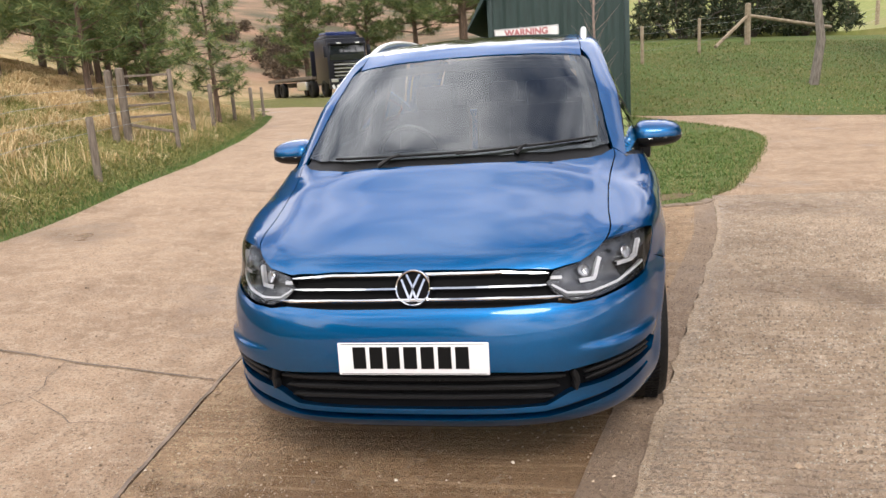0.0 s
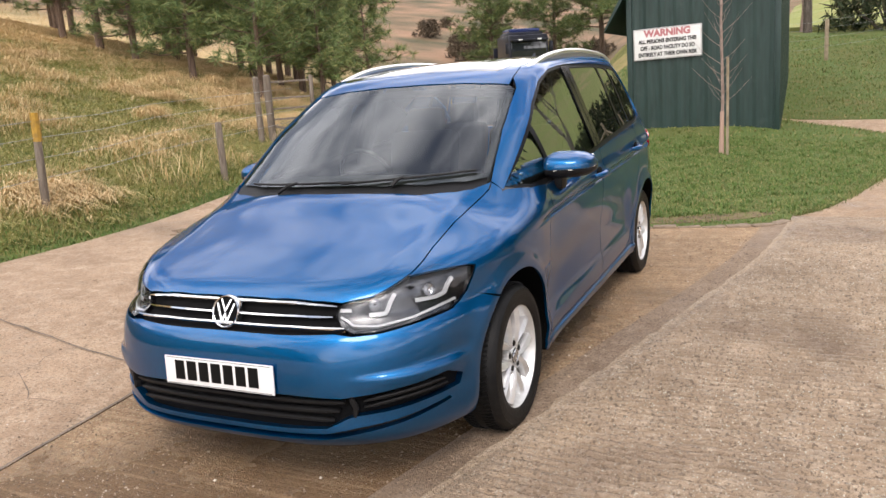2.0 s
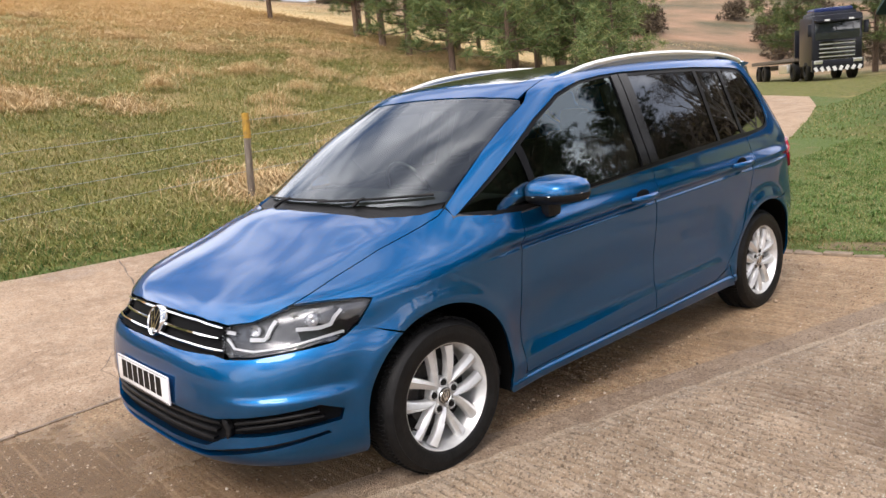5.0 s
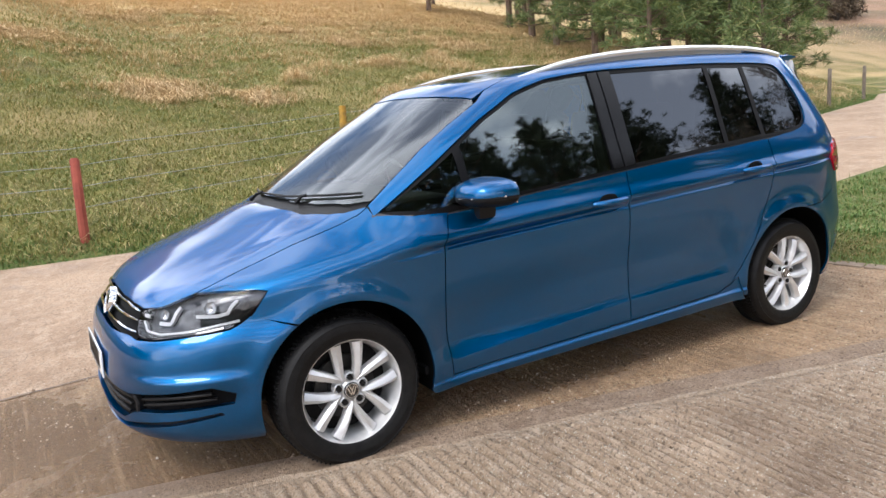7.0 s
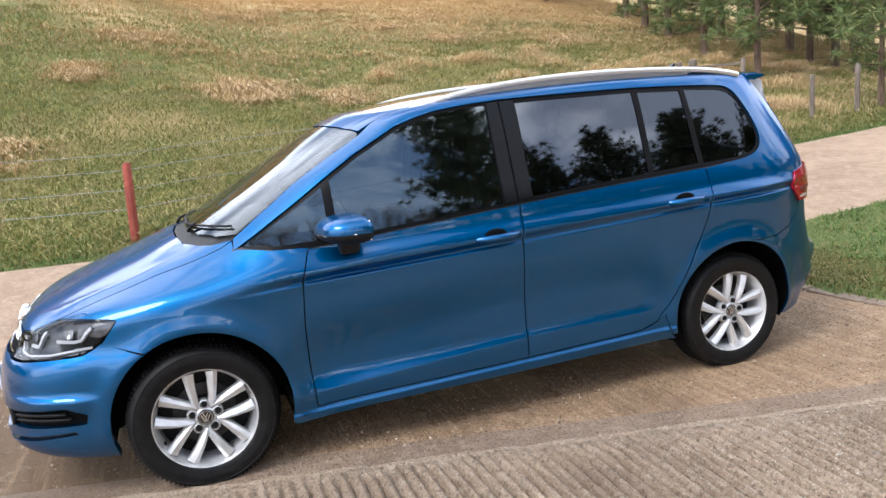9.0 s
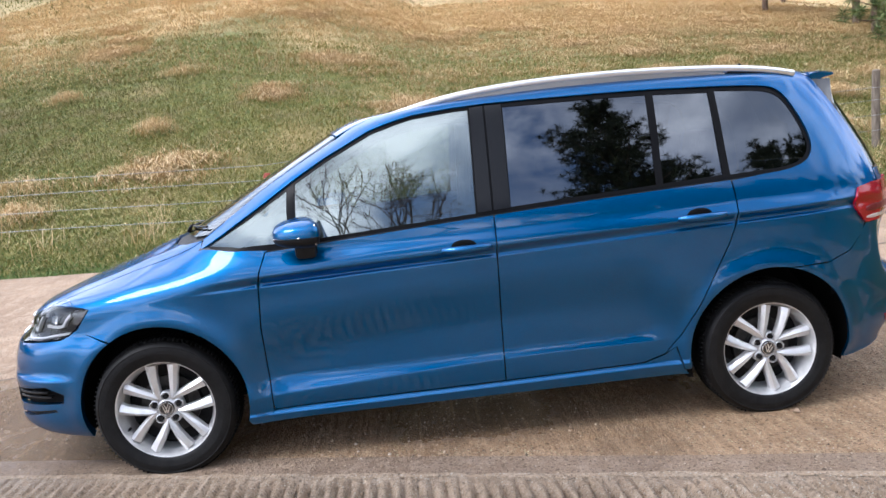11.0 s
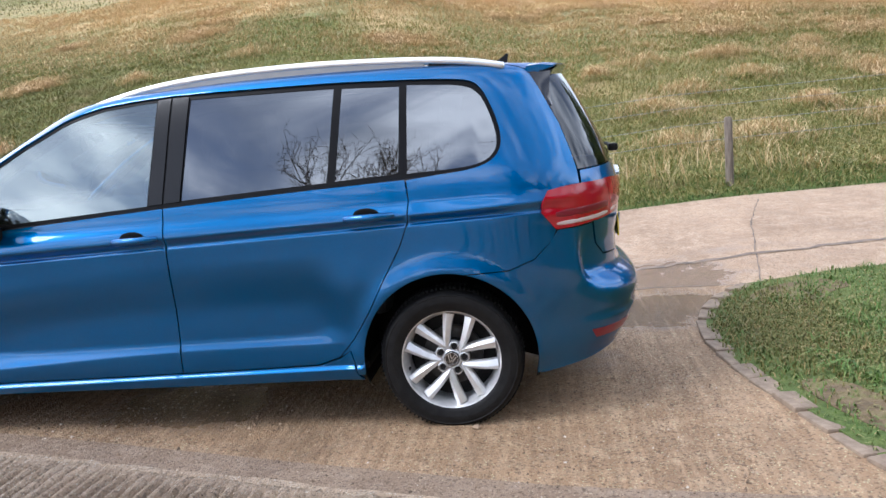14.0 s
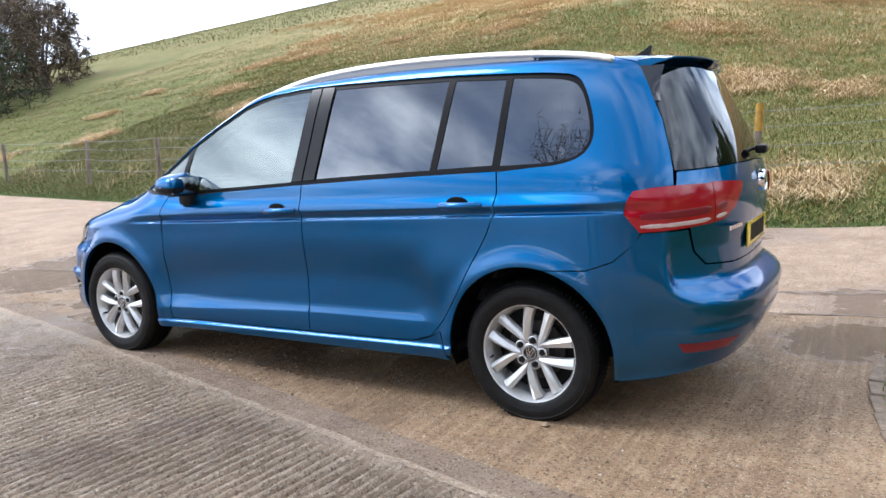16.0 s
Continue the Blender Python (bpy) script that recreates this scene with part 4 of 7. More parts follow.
# window surrounds and panes
skin("window_surround", long_outline(side3(DLO)), lay_long, TRIM_BLACK, mirror=True, gap=0.03, proud=-0.009, thick=0,
     holes=[long_outline(side3(h)) for h in (
         [(0.245, 1.028), (0.40, 1.016), (0.622, 1.018), (0.622, 1.246), (0.43, 1.128)],
         [(0.662, 1.020), (1.06, 1.048), (1.462, 1.076), (1.478, 1.541), (1.415, 1.539), (1.225, 1.521), (1.02, 1.467), (0.815, 1.365), (0.662, 1.273)],
         [(1.622, 1.092), (2.29, 1.131), (2.315, 1.542), (1.64, 1.541)],
         [(2.325, 1.134), (2.606, 1.150), (2.612, 1.530), (2.35, 1.540)],
         [(2.642, 1.148)] + [tuple(q) for q in rounded([(2.70, 1.150), (2.91, 1.160), (2.995, 1.186), (3.034, 1.232), (3.036, 1.29), (3.01, 1.385), (2.967, 1.478), (2.90, 1.518), (2.72, 1.530)], 2, closed=False)] + [(2.645, 1.535)])])
PANES = (("quarter_light", [(0.235, 1.022), (0.40, 1.010), (0.634, 1.012), (0.634, 1.258), (0.425, 1.134)], CLEAR_GLASS),
         ("front_door_glass", [(0.650, 1.013), (1.06, 1.041), (1.475, 1.069), (1.49, 1.549), (1.41, 1.546), (1.215, 1.528), (1.01, 1.474), (0.805, 1.373), (0.650, 1.280)], CLEAR_GLASS),
         ("rear_door_glass", [(1.605, 1.084), (2.318, 1.125), (2.335, 1.55), (1.62, 1.549)], PRIVACY_GLASS),
         ("rear_fixed_glass", [(2.322, 1.127), (2.617, 1.143), (2.622, 1.539), (2.342, 1.548)], PRIVACY_GLASS),
         ("rear_quarter_glass", [(2.630, 1.140), (2.80, 1.145), (2.92, 1.154), (3.002, 1.180), (3.043, 1.230), (3.045, 1.29), (3.02, 1.387), (2.974, 1.482), (2.905, 1.526), (2.632, 1.543)], PRIVACY_GLASS))
skin("pillar_cover", long_outline(side3([(1.47, 1.077), (1.535, 1.082), (1.547, 1.552), (1.486, 1.547)])), lay_long, TRIM_GLOSS, mirror=True, gap=0.02, proud=-0.004, thick=0.004)
skin("pillar_cover", long_outline(side3([(1.545, 1.083), (1.618, 1.088), (1.634, 1.553), (1.557, 1.552)])), lay_long, TRIM_GLOSS, mirror=True, gap=0.02, proud=-0.004, thick=0.004)
for nm, pts, mt in PANES:
    skin(nm, long_outline(side3(pts)), lay_long, mt, mirror=True, gap=0.03, proud=-0.013, thick=0, pane=True)
# front bumper with its openings
nose_outline = lambda p3, gap=0.025: resample(to_nose(p3), gap)
slot = [(0.0, 0.280), (0.435, 0.280), (0.55, 0.300), (0.68, 0.316), (0.790, 0.342), (0.795, 0.330), (0.69, 0.298), (0.55, 0.276), (0.44, 0.256), (0.0, 0.254)]
bumper_top = np.vstack([from_front([(0.0, 0.640), (0.30, 0.638), (0.470, 0.640), (0.535, 0.630), (0.62, 0.631), (0.70, 0.642), (0.775, 0.655)]), side3([(-0.445, 0.661), (-0.40, 0.681), (-0.365, 0.705), (-0.205, 0.645)] + arch(0.0, 125, 196) + [(-0.36, 0.20)]), from_front([(0.60, 0.205), (0.3, 0.21), (0.0, 0.21)])])
mouth_half = [(0.0, 0.428), (0.3, 0.428), (0.50, 0.414), (0.68, 0.434), (0.800, 0.452), (0.822, 0.415), (0.812, 0.372), (0.66, 0.350), (0.548, 0.344), (0.515, 0.335), (0.44, 0.300), (0.3, 0.298), (0.0, 0.298)]
mouths = [nose_outline(from_front(both(mouth_half))), nose_outline(from_front(both(slot)))]
bumper_f = skin("front_bumper", nose_outline(both(bumper_top)), lay_nose, PAINT, gap=0.018, holes=mouths, thick=0.03)[0]


grille_half = [(0.0, 0.438), (0.3, 0.438), (0.50, 0.424), (0.68, 0.444), (0.812, 0.462), (0.834, 0.415), (0.824, 0.362), (0.66, 0.340), (0.555, 0.334), (0.52, 0.325), (0.445, 0.291), (0.3, 0.289), (0.0, 0.289)]
skin("lower_grille", nose_outline(from_front(both(grille_half))), lay_nose, GRILLE_BLACK, bumper_f, gap=0.04, proud=-0.034, thick=0)
skin("slot_backing", nose_outline(from_front(both([(0.0, 0.287), (0.435, 0.287), (0.55, 0.307), (0.68, 0.323), (0.795, 0.350), (0.80, 0.326), (0.69, 0.292), (0.55, 0.27), (0.44, 0.25), (0.0, 0.248)]))), lay_nose, BLACK_PLASTIC, bumper_f, gap=0.04, proud=-0.026, thick=0)


def bar(name, p3, mat, parent, half, proud, label="", mirror=False):
    """A strip laid along points of the hull, standing proud of it."""
    n = slope(p3)
    rows = []
    for i, p in enumerate(p3):
        d = p3[min(i + 1, len(p3) - 1)] - p3[max(i - 1, 0)]
        d = d / np.linalg.norm(d)
        s = np.cross(n[i], d)
        taper = 1.0 if 0 < i < len(p3) - 1 else 0.5
        rows.append([p + s * half * taper * a + n[i] * (proud * b) for a, b in ((-1.0, -1.2), (-1.0, 0.5), (-0.6, 1.0), (0.6, 1.0), (1.0, 0.5), (1.0, -1.2))])
    k = 6
    verts = np.array(rows).reshape(-1, 3)
    faces = [(i * k + j, i * k + j + 1, i * k + k + j + 1, i * k + k + j) for i in range(len(p3) - 1) for j in range(k - 1)]
    faces += [tuple(range(k))[::-1], tuple((len(p3) - 1) * k + j for j in range(k))]
    obs = [mesh_part(name, verts, faces, mat, parent, label, smooth=False)]
    if mirror:
        obs.append(mesh_part(name, verts * (-1, 1, 1), [f[::-1] for f in faces], mat, parent, label, smooth=False))
    return obs


line = lambda pts, gap=0.05: resample(pts, gap, closed=False)
bar("grille_divider", from_front(line([(0.528, 0.414), (0.540, 0.375), (0.535, 0.338)], 0.02)) + (0, 0.012, 0), BLACK_PLASTIC, bumper_f, 0.011, 0.012, mirror=True)
for z in (0.402, 0.368, 0.334):
    bar("grille_slat", from_front(line([(-0.50 + (0.40 - z) * 0.6, z - 0.008), (-0.3, z), (0.3, z), (0.50 - (0.40 - z) * 0.6, z - 0.008)])) + (0, 0.022, 0), BLACK_PLASTIC, bumper_f, 0.008, 0.012)
for dz in (0.0, -0.024):
    bar("fog_slat", from_front(line([(0.565, 0.396 + dz), (0.68, 0.412 + dz), (0.785, 0.424 + dz)])) + (0, 0.016, 0), BLACK_PLASTIC, bumper_f, 0.006, 0.008, mirror=True)
# radiator grille
grille = skin("radiator_grille", nose_outline(both(from_front([(0.0, 0.752), (0.3, 0.748), (0.46, 0.732), (0.452, 0.70), (0.50, 0.64), (0.49, 0.634), (0.3, 0.644), (0.0, 0.646)]))), lay_nose, GRILLE_BLACK, gap=0.03, proud=-0.022, thick=0.0)[0]
for z0, z1, x1 in ((0.739, 0.724, 0.455), (0.696, 0.688, 0.446), (0.660, 0.650, 0.500)):
    bar("chrome_strip", from_front(line([(-x1, z1), (-0.3, z0 - 0.002), (0.0, z0), (0.3, z0 - 0.002), (x1, z1)])) + (0, 0.003, 0), CHROME, grille, 0.0055, 0.010, "thin chrome strip")
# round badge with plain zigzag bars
def badge(at, r, tilt, parent):
    bm = bmesh.new()
    lathe(bm, [(r * 0.86, 0.006), (r * 0.88, 0.014), (r * 0.94, 0.017), (r, 0.010), (r * 1.02, -0.01)], 40)
    m = Matrix.Translation(at) @ tilt @ Matrix.Rotation(radians(-90), 4, "Z")
    bmesh.ops.transform(bm, matrix=m, verts=bm.verts)
    ring = part("badge_ring", bm, CHROME, parent, "polished chrome ring")
    bm = bmesh.new()
    lathe(bm, [(0.001, 0.006), (r * 0.5, 0.006), (r * 0.87, 0.005)], 32)
    bmesh.ops.transform(bm, matrix=m, verts=bm.verts)
    part("badge_disc", bm, GRILLE_BLACK, parent)
    bm = bmesh.new()
    for a, b in (((-0.62, 0.45), (-0.18, -0.62)), ((-0.18, -0.62), (0.0, -0.12)), ((0.0, -0.12), (0.18, -0.62)), ((0.18, -0.62), (0.62, 0.45)), ((-0.34, 0.70), (0.0, 0.02)), ((0.34, 0.70), (0.0, 0.02))):
        a, b = Vector(a) * r, Vector(b) * r
        d, c = b - a, (a + b) / 2
        ang = math.atan2(d.y, d.x)
        add_box(bm, (0.010, -c.x, c.y), (0.009, d.length + r * 0.06, r * 0.115), 0.0, Matrix.Rotation(math.pi - ang, 3, "X"))
    bmesh.ops.transform(bm, matrix=m, verts=bm.verts)
    part("badge_bars", bm, CHROME, parent, smooth=False)


badge((0, -0.775, 0.700), 0.064, Matrix.Rotation(radians(-20), 4, "X"), grille)
# headlamps
lamp_front = [(0.474, 0.732), (0.448, 0.694), (0.485, 0.658), (0.54, 0.638), (0.62, 0.639), (0.70, 0.650)]
lamp3 = np.vstack([from_front(lamp_front), side3([(-0.445, 0.668), (-0.402, 0.688), (-0.368, 0.712), (-0.327, 0.754), (-0.293, 0.795), (-0.325, 0.801)]), from_above([(0.712, -0.415), (0.653, -0.527), (0.557, -0.652)])])
lamp_uv = resample(to_nose(lamp3), 0.025)
c_uv = lamp_uv.mean(0)

shrunk = c_uv + (lamp_uv - c_uv) * 0.985
housings = skin("headlamp", lamp_uv, lay_nose, LAMP_HOUSING, gap=0.03, proud=-0.030, thick=0, mirror=True, label="clear headlamp with chrome reflectors")
for k, sgn in enumerate((1, -1)):
    flip = (sgn, 1, 1)
    uv, tri, rim = fill(shrunk, 0.03)
    p = lay_nose(uv)
    n = slope(p)
    p = p + n * 0.001
    f0 = tri[0]
    out = np.cross(p[f0[1]] - p[f0[0]], p[f0[2]] - p[f0[0]]) @ n[f0[0]] > 0
    mesh_part("lens", p * flip, [f if out == (sgn > 0) else f[::-1] for f in tri], LENS, housings[k], "", n * flip)
    wall_v, wall_f = [], []
    q = lay_nose(lamp_uv)
    nq = slope(q)
    m = len(q)
    wall_v = np.vstack([q - nq * 0.001, q - nq * 0.034])
    wall_f = [(i, (i + 1) % m, m + (i + 1) % m, m + i) for i in range(m)]
    mesh_part("lamp_rim", wall_v * flip, wall_f, GLOSS_BLACK, housings[k], smooth=False)

    def lamp_bar(name, pts, half, mat, depth=-0.018):
        p3 = from_front(line(pts, 0.03))
        p3 = (p3 + slope(p3) * depth)
        nn = slope(p3)
        rows = []
        for i, pp in enumerate(p3):
            d = p3[min(i + 1, len(p3) - 1)] - p3[max(i - 1, 0)]
            d = d / np.linalg.norm(d)
            s2 = np.cross(nn[i], d)
            rows.append([pp + s2 * half * a2 + nn[i] * b2 for a2, b2 in ((-1, -0.01), (-1, 0.004), (1, 0.004), (1, -0.01))])
        v = np.array(rows).reshape(-1, 3) * flip
        f = [(i * 4 + j, i * 4 + j + 1, i * 4 + 5 + j, i * 4 + 4 + j) for i in range(len(p3) - 1) for j in range(3)]
        mesh_part(name, v, f, mat, housings[k], smooth=False)
    lamp_bar("light_strip", [(0.470, 0.690), (0.52, 0.666), (0.60, 0.659), (0.70, 0.668), (0.80, 0.692)], 0.0045, LAMP_STRIP)
    lamp_bar("light_strip", [(0.465, 0.712), (0.505, 0.708)], 0.006, LAMP_STRIP)
    lamp_bar("light_strip", [(0.565, 0.690), (0.615, 0.690), (0.622, 0.700), (0.636, 0.757)], 0.0075, LAMP_STRIP)
    lamp_bar("light_strip", [(0.70, 0.716), (0.755, 0.714), (0.775, 0.722), (0.788, 0.775)], 0.0065, LAMP_STRIP)
    lamp_bar("turn_strip", [(0.53, 0.652), (0.60, 0.646), (0.69, 0.656), (0.775, 0.674)], 0.005, GLOSS_BLACK, -0.022)
    for cx, cz, r in ((0.580, 0.722, 0.022), (0.735, 0.748, 0.024)):
        c3 = from_front([(cx, cz)])
        nn = slope(c3)[0]
        bm = bmesh.new()
        lathe(bm, [(0.004, -0.008), (r * 0.35, -0.006), (r * 0.42, 0.0), (r * 0.5, -0.012), (r * 0.8, -0.008), (r, 0.004), (r * 1.04, 0.003)], 28)
        zax = Vector(nn * (1, 1, 1))
        m4 = zax.to_track_quat("X", "Z").to_matrix().to_4x4()
        m4.translation = Vector(c3[0] - nn * 0.018)
        bmesh.ops.transform(bm, matrix=Matrix.Diagonal((sgn, 1, 1, 1)) @ m4, verts=bm.verts)
        bmesh.ops.recalc_face_normals(bm, faces=bm.faces)
        part("reflector_bowl", bm, LAMP_CHROME, housings[k], "satin chrome reflector bowl")
# front plate with unreadable bars
def plate(name, at, tilt, mat, parent, bars):
    bm = bmesh.new()
    add_box(bm, (0, 0, 0), (0.52, 0.008, 0.113), 0.004)
    m = Matrix.Translation(at) @ tilt
    bmesh.ops.transform(bm, matrix=m, verts=bm.verts)
    pl = part(name, bm, mat, parent, "number plate with plain dark bars")
    x = -0.5 * sum(w for w, g in bars) - 0.5 * sum(g for w, g in bars)
    for w, g in bars:
        bm = bmesh.new()
        add_box(bm, (x + w / 2, -0.0045, 0.004), (w, 0.003, 0.076), 0.0)
        bmesh.ops.transform(bm, matrix=m, verts=bm.verts)
        part("bar", bm, PLATE_INK, pl, smooth=False)
        x += w + g
    for z in (-0.0515, 0.0515):
        bm = bmesh.new()
        add_box(bm, (0, -0.0043, z), (0.50, 0.002, 0.0016), 0.0)
        bmesh.ops.transform(bm, matrix=m, verts=bm.verts)
        part("border_line", bm, PLATE_INK, pl, smooth=False)


plate("number_plate", (0, -0.872, 0.482), Matrix.Rotation(radians(-3), 4, "X"), PLATE_WHITE, bumper_f, [(0.045, 0.014)] * 7)
# tail: hatch, glass, bumper, lamps
tail_outline = lambda p3, gap=0.025: resample(to_tail(p3), gap)
hatch_half = [(0.0, 1.128), (0.4, 1.124), (0.716, 1.108), (0.738, 1.055), (0.72, 0.96), (0.70, 0.88), (0.655, 0.775), (0.60, 0.722), (0.4, 0.706), (0.0, 0.704)]
hatch = skin("tailgate", tail_outline(both(from_back(hatch_half))), lay_tail, PAINT, gap=0.025)[0]
hatch_glass = [(0.0, 1.134), (0.4, 1.130), (0.718, 1.115), (0.687, 1.20), (0.637, 1.32), (0.583, 1.465), (0.551, 1.535), (0.3, 1.552), (0.0, 1.553)]
skin("rear_window", tail_outline(both(from_back(hatch_glass))), lay_tail, REAR_GLASS, hatch, gap=0.04, proud=-0.002, thick=0.004)
rb_half = np.vstack([from_back([(0.0, 0.698), (0.4, 0.700), (0.606, 0.716), (0.662, 0.772), (0.706, 0.872), (0.828, 0.866)]), side3([(3.245, 0.82), (3.17, 0.748), (3.06, 0.708)] + arch(2.786, 76, -14, 0.385) + [(3.19, 0.235)]), from_back([(0.74, 0.258), (0.62, 0.278), (0.45, 0.290), (0.3, 0.296), (0.0, 0.298)])])
bumper_r = skin("rear_bumper", tail_outline(both(rb_half)), lay_tail, PAINT, gap=0.02)[0]
skin("lower_valance", tail_outline(both(from_back([(0.0, 0.33), (0.40, 0.32), (0.48, 0.305), (0.47, 0.262), (0.0, 0.255)]))), lay_tail, BLACK_PLASTIC, bumper_r, gap=0.03, proud=-0.03, thick=0.004)
skin("rear_reflector", tail_outline(from_back([(0.760, 0.405), (0.66, 0.405), (0.49, 0.402), (0.53, 0.358), (0.735, 0.364)])), lay_tail, DARK_RED, bumper_r, gap=0.03, proud=0.002, thick=0.004, mirror=True, label="deep red rear reflector")
tl_main = [(0.849, 0.995), (0.826, 1.034), (0.79, 1.048), (0.74, 1.053), (0.612, 1.056), (0.607, 0.897), (0.715, 0.885), (0.80, 0.874), (0.832, 0.870), (0.850, 0.945)]
tl_gate = [(0.609, 1.059), (0.55, 1.059), (0.40, 1.052), (0.385, 1.040), (0.47, 0.955), (0.55, 0.906), (0.604, 0.898)]
for nm, pts, par in (("tail_lamp", tl_main, car), ("tailgate_lamp", tl_gate, hatch)):
    lamps = skin(nm, tail_outline(from_back(pts)), lay_tail, RED_LENS, par, gap=0.02, proud=0.012, thick=0.02, mirror=True, label="bright red tail lamp lens")
    for k, sgn in enumerate((1, -1)):
        strip = [(0.830, 0.893), (0.80, 0.897), (0.70, 0.906), (0.63, 0.914)] if nm == "tail_lamp" else [(0.60, 0.918), (0.54, 0.929)]
        p3 = from_back(line(strip, 0.03))
        bar("clear_strip", (p3 + slope(p3) * 0.0105) * (sgn, 1, 1), PALE_LENS, lamps[k], 0.009, 0.003, "pale reversing lamp strip")
        for dz, hw in ((0.040, 0.016),):
            p3 = from_back(line([(a, b + dz) for a, b in strip], 0.03))
            bar("dark_strip", (p3 + slope(p3) * 0.0105) * (sgn, 1, 1), DARK_RED, lamps[k], hw, 0.003)
badge((0, 3.606, 1.03), 0.050, Matrix.Rotation(radians(180), 4, "Z") @ Matrix.Rotation(radians(0), 4, "X"), hatch)
plate("number_plate", (0, 3.588, 0.80), Matrix.Rotation(radians(180), 4, "Z"), PLATE_YELLOW, hatch, [(0.042, 0.014)] * 4 + [(0.042, 0.014)] * 3)
for k in range(6):
    bm = bmesh.new()
    add_box(bm, (0.545 - k * 0.032, 3.566 + k * 0.003, 0.865), (0.020, 0.006, 0.020), 0.002)
    part("model_bar", bm, CHROME, hatch, smooth=False)
# roof spoiler with black end plates
bm = bmesh.new()
rows = []
for x in np.linspace(-0.545, 0.545, 25):
    y0 = 3.268 - 0.095 * (abs(x) / 0.55) ** 2
    y1 = 3.372 - 0.075 * (abs(x) / 0.545) ** 2.5
    z0 = roof_z(y0) - 0.035 * (x / 0.6) ** 2 - 0.004 - 0.012 * max(0, (abs(x) - 0.5) / 0.06) ** 2
    z1 = z0 - 0.005
    rows.append([bm.verts.new((x, a, b)) for a, b in ((y0, z0 - 0.03), (y0, z0), ((y0 + y1) / 2, (z0 + z1) / 2 + 0.006), (y1, z1), (y1, z1 - 0.006), (y1 - 0.06, z1 - 0.020), (y0 + 0.03, z0 - 0.045))])
for r0, r1 in zip(rows, rows[1:]):
    for j in range(7):
        bm.faces.new((r0[j], r0[(j + 1) % 7], r1[(j + 1) % 7], r1[j]))
bm.faces.new(rows[0]); bm.faces.new(rows[-1][::-1])
bmesh.ops.recalc_face_normals(bm, faces=bm.faces)
spoiler = part("roof_spoiler", bm, PAINT, car)
for sgn in (1, -1):
    zs = np.linspace(1.40, 1.553, 9)
    root3 = from_back(np.c_[np.interp(zs, [1.32, 1.47, 1.545, 1.60], [0.634, 0.579, 0.549, 0.530]), np.minimum(zs, 1.56)])
    root3[:, 2] = zs
    bm = bmesh.new()
    cols = []
    for p, u in zip(root3, np.linspace(0, 1, 9)):
        back = 0.012 + 0.085 * u ** 1.6
        y_end = min(p[1] + back, 3.405)
        cols.append([bm.verts.new((sgn * x, y, p[2])) for x, y in ((p[0] + 0.004, p[1] - 0.03), (p[0] + 0.002, p[1] + 0.006), (p[0] - 0.012, y_end), (p[0] - 0.024, y_end - 0.004), (p[0] - 0.03, p[1] - 0.02))])
    for r0, r1 in zip(cols, cols[1:]):
        for j in range(5):
            bm.faces.new((r0[j], r0[(j + 1) % 5], r1[(j + 1) % 5], r1[j]))
    bm.faces.new(cols[0]); bm.faces.new(cols[-1][::-1])
    bmesh.ops.recalc_face_normals(bm, faces=bm.faces)
    part("spoiler_fin", bm, GLOSS_BLACK, spoiler, "gloss black side fin")
# aerial fin
bm = bmesh.new()
prof = [(2.93, 0.0, 0.026), (2.99, 0.018, 0.022), (3.05, 0.05, 0.014), (3.075, 0.072, 0.006), (3.085, 0.066, 0.005), (3.075, 0.0, 0.02)]
a = [bm.verts.new((-w, y, 1.622 + h)) for y, h, w in prof]
b = [bm.verts.new((w, y, 1.622 + h)) for y, h, w in prof]
bm.faces.new(a); bm.faces.new(b[::-1])
for i in range(6):
    bm.faces.new((a[i], a[(i + 1) % 6], b[(i + 1) % 6], b[i]))
bmesh.ops.recalc_face_normals(bm, faces=bm.faces)
part("aerial_fin", bm, GLOSS_BLACK, car)
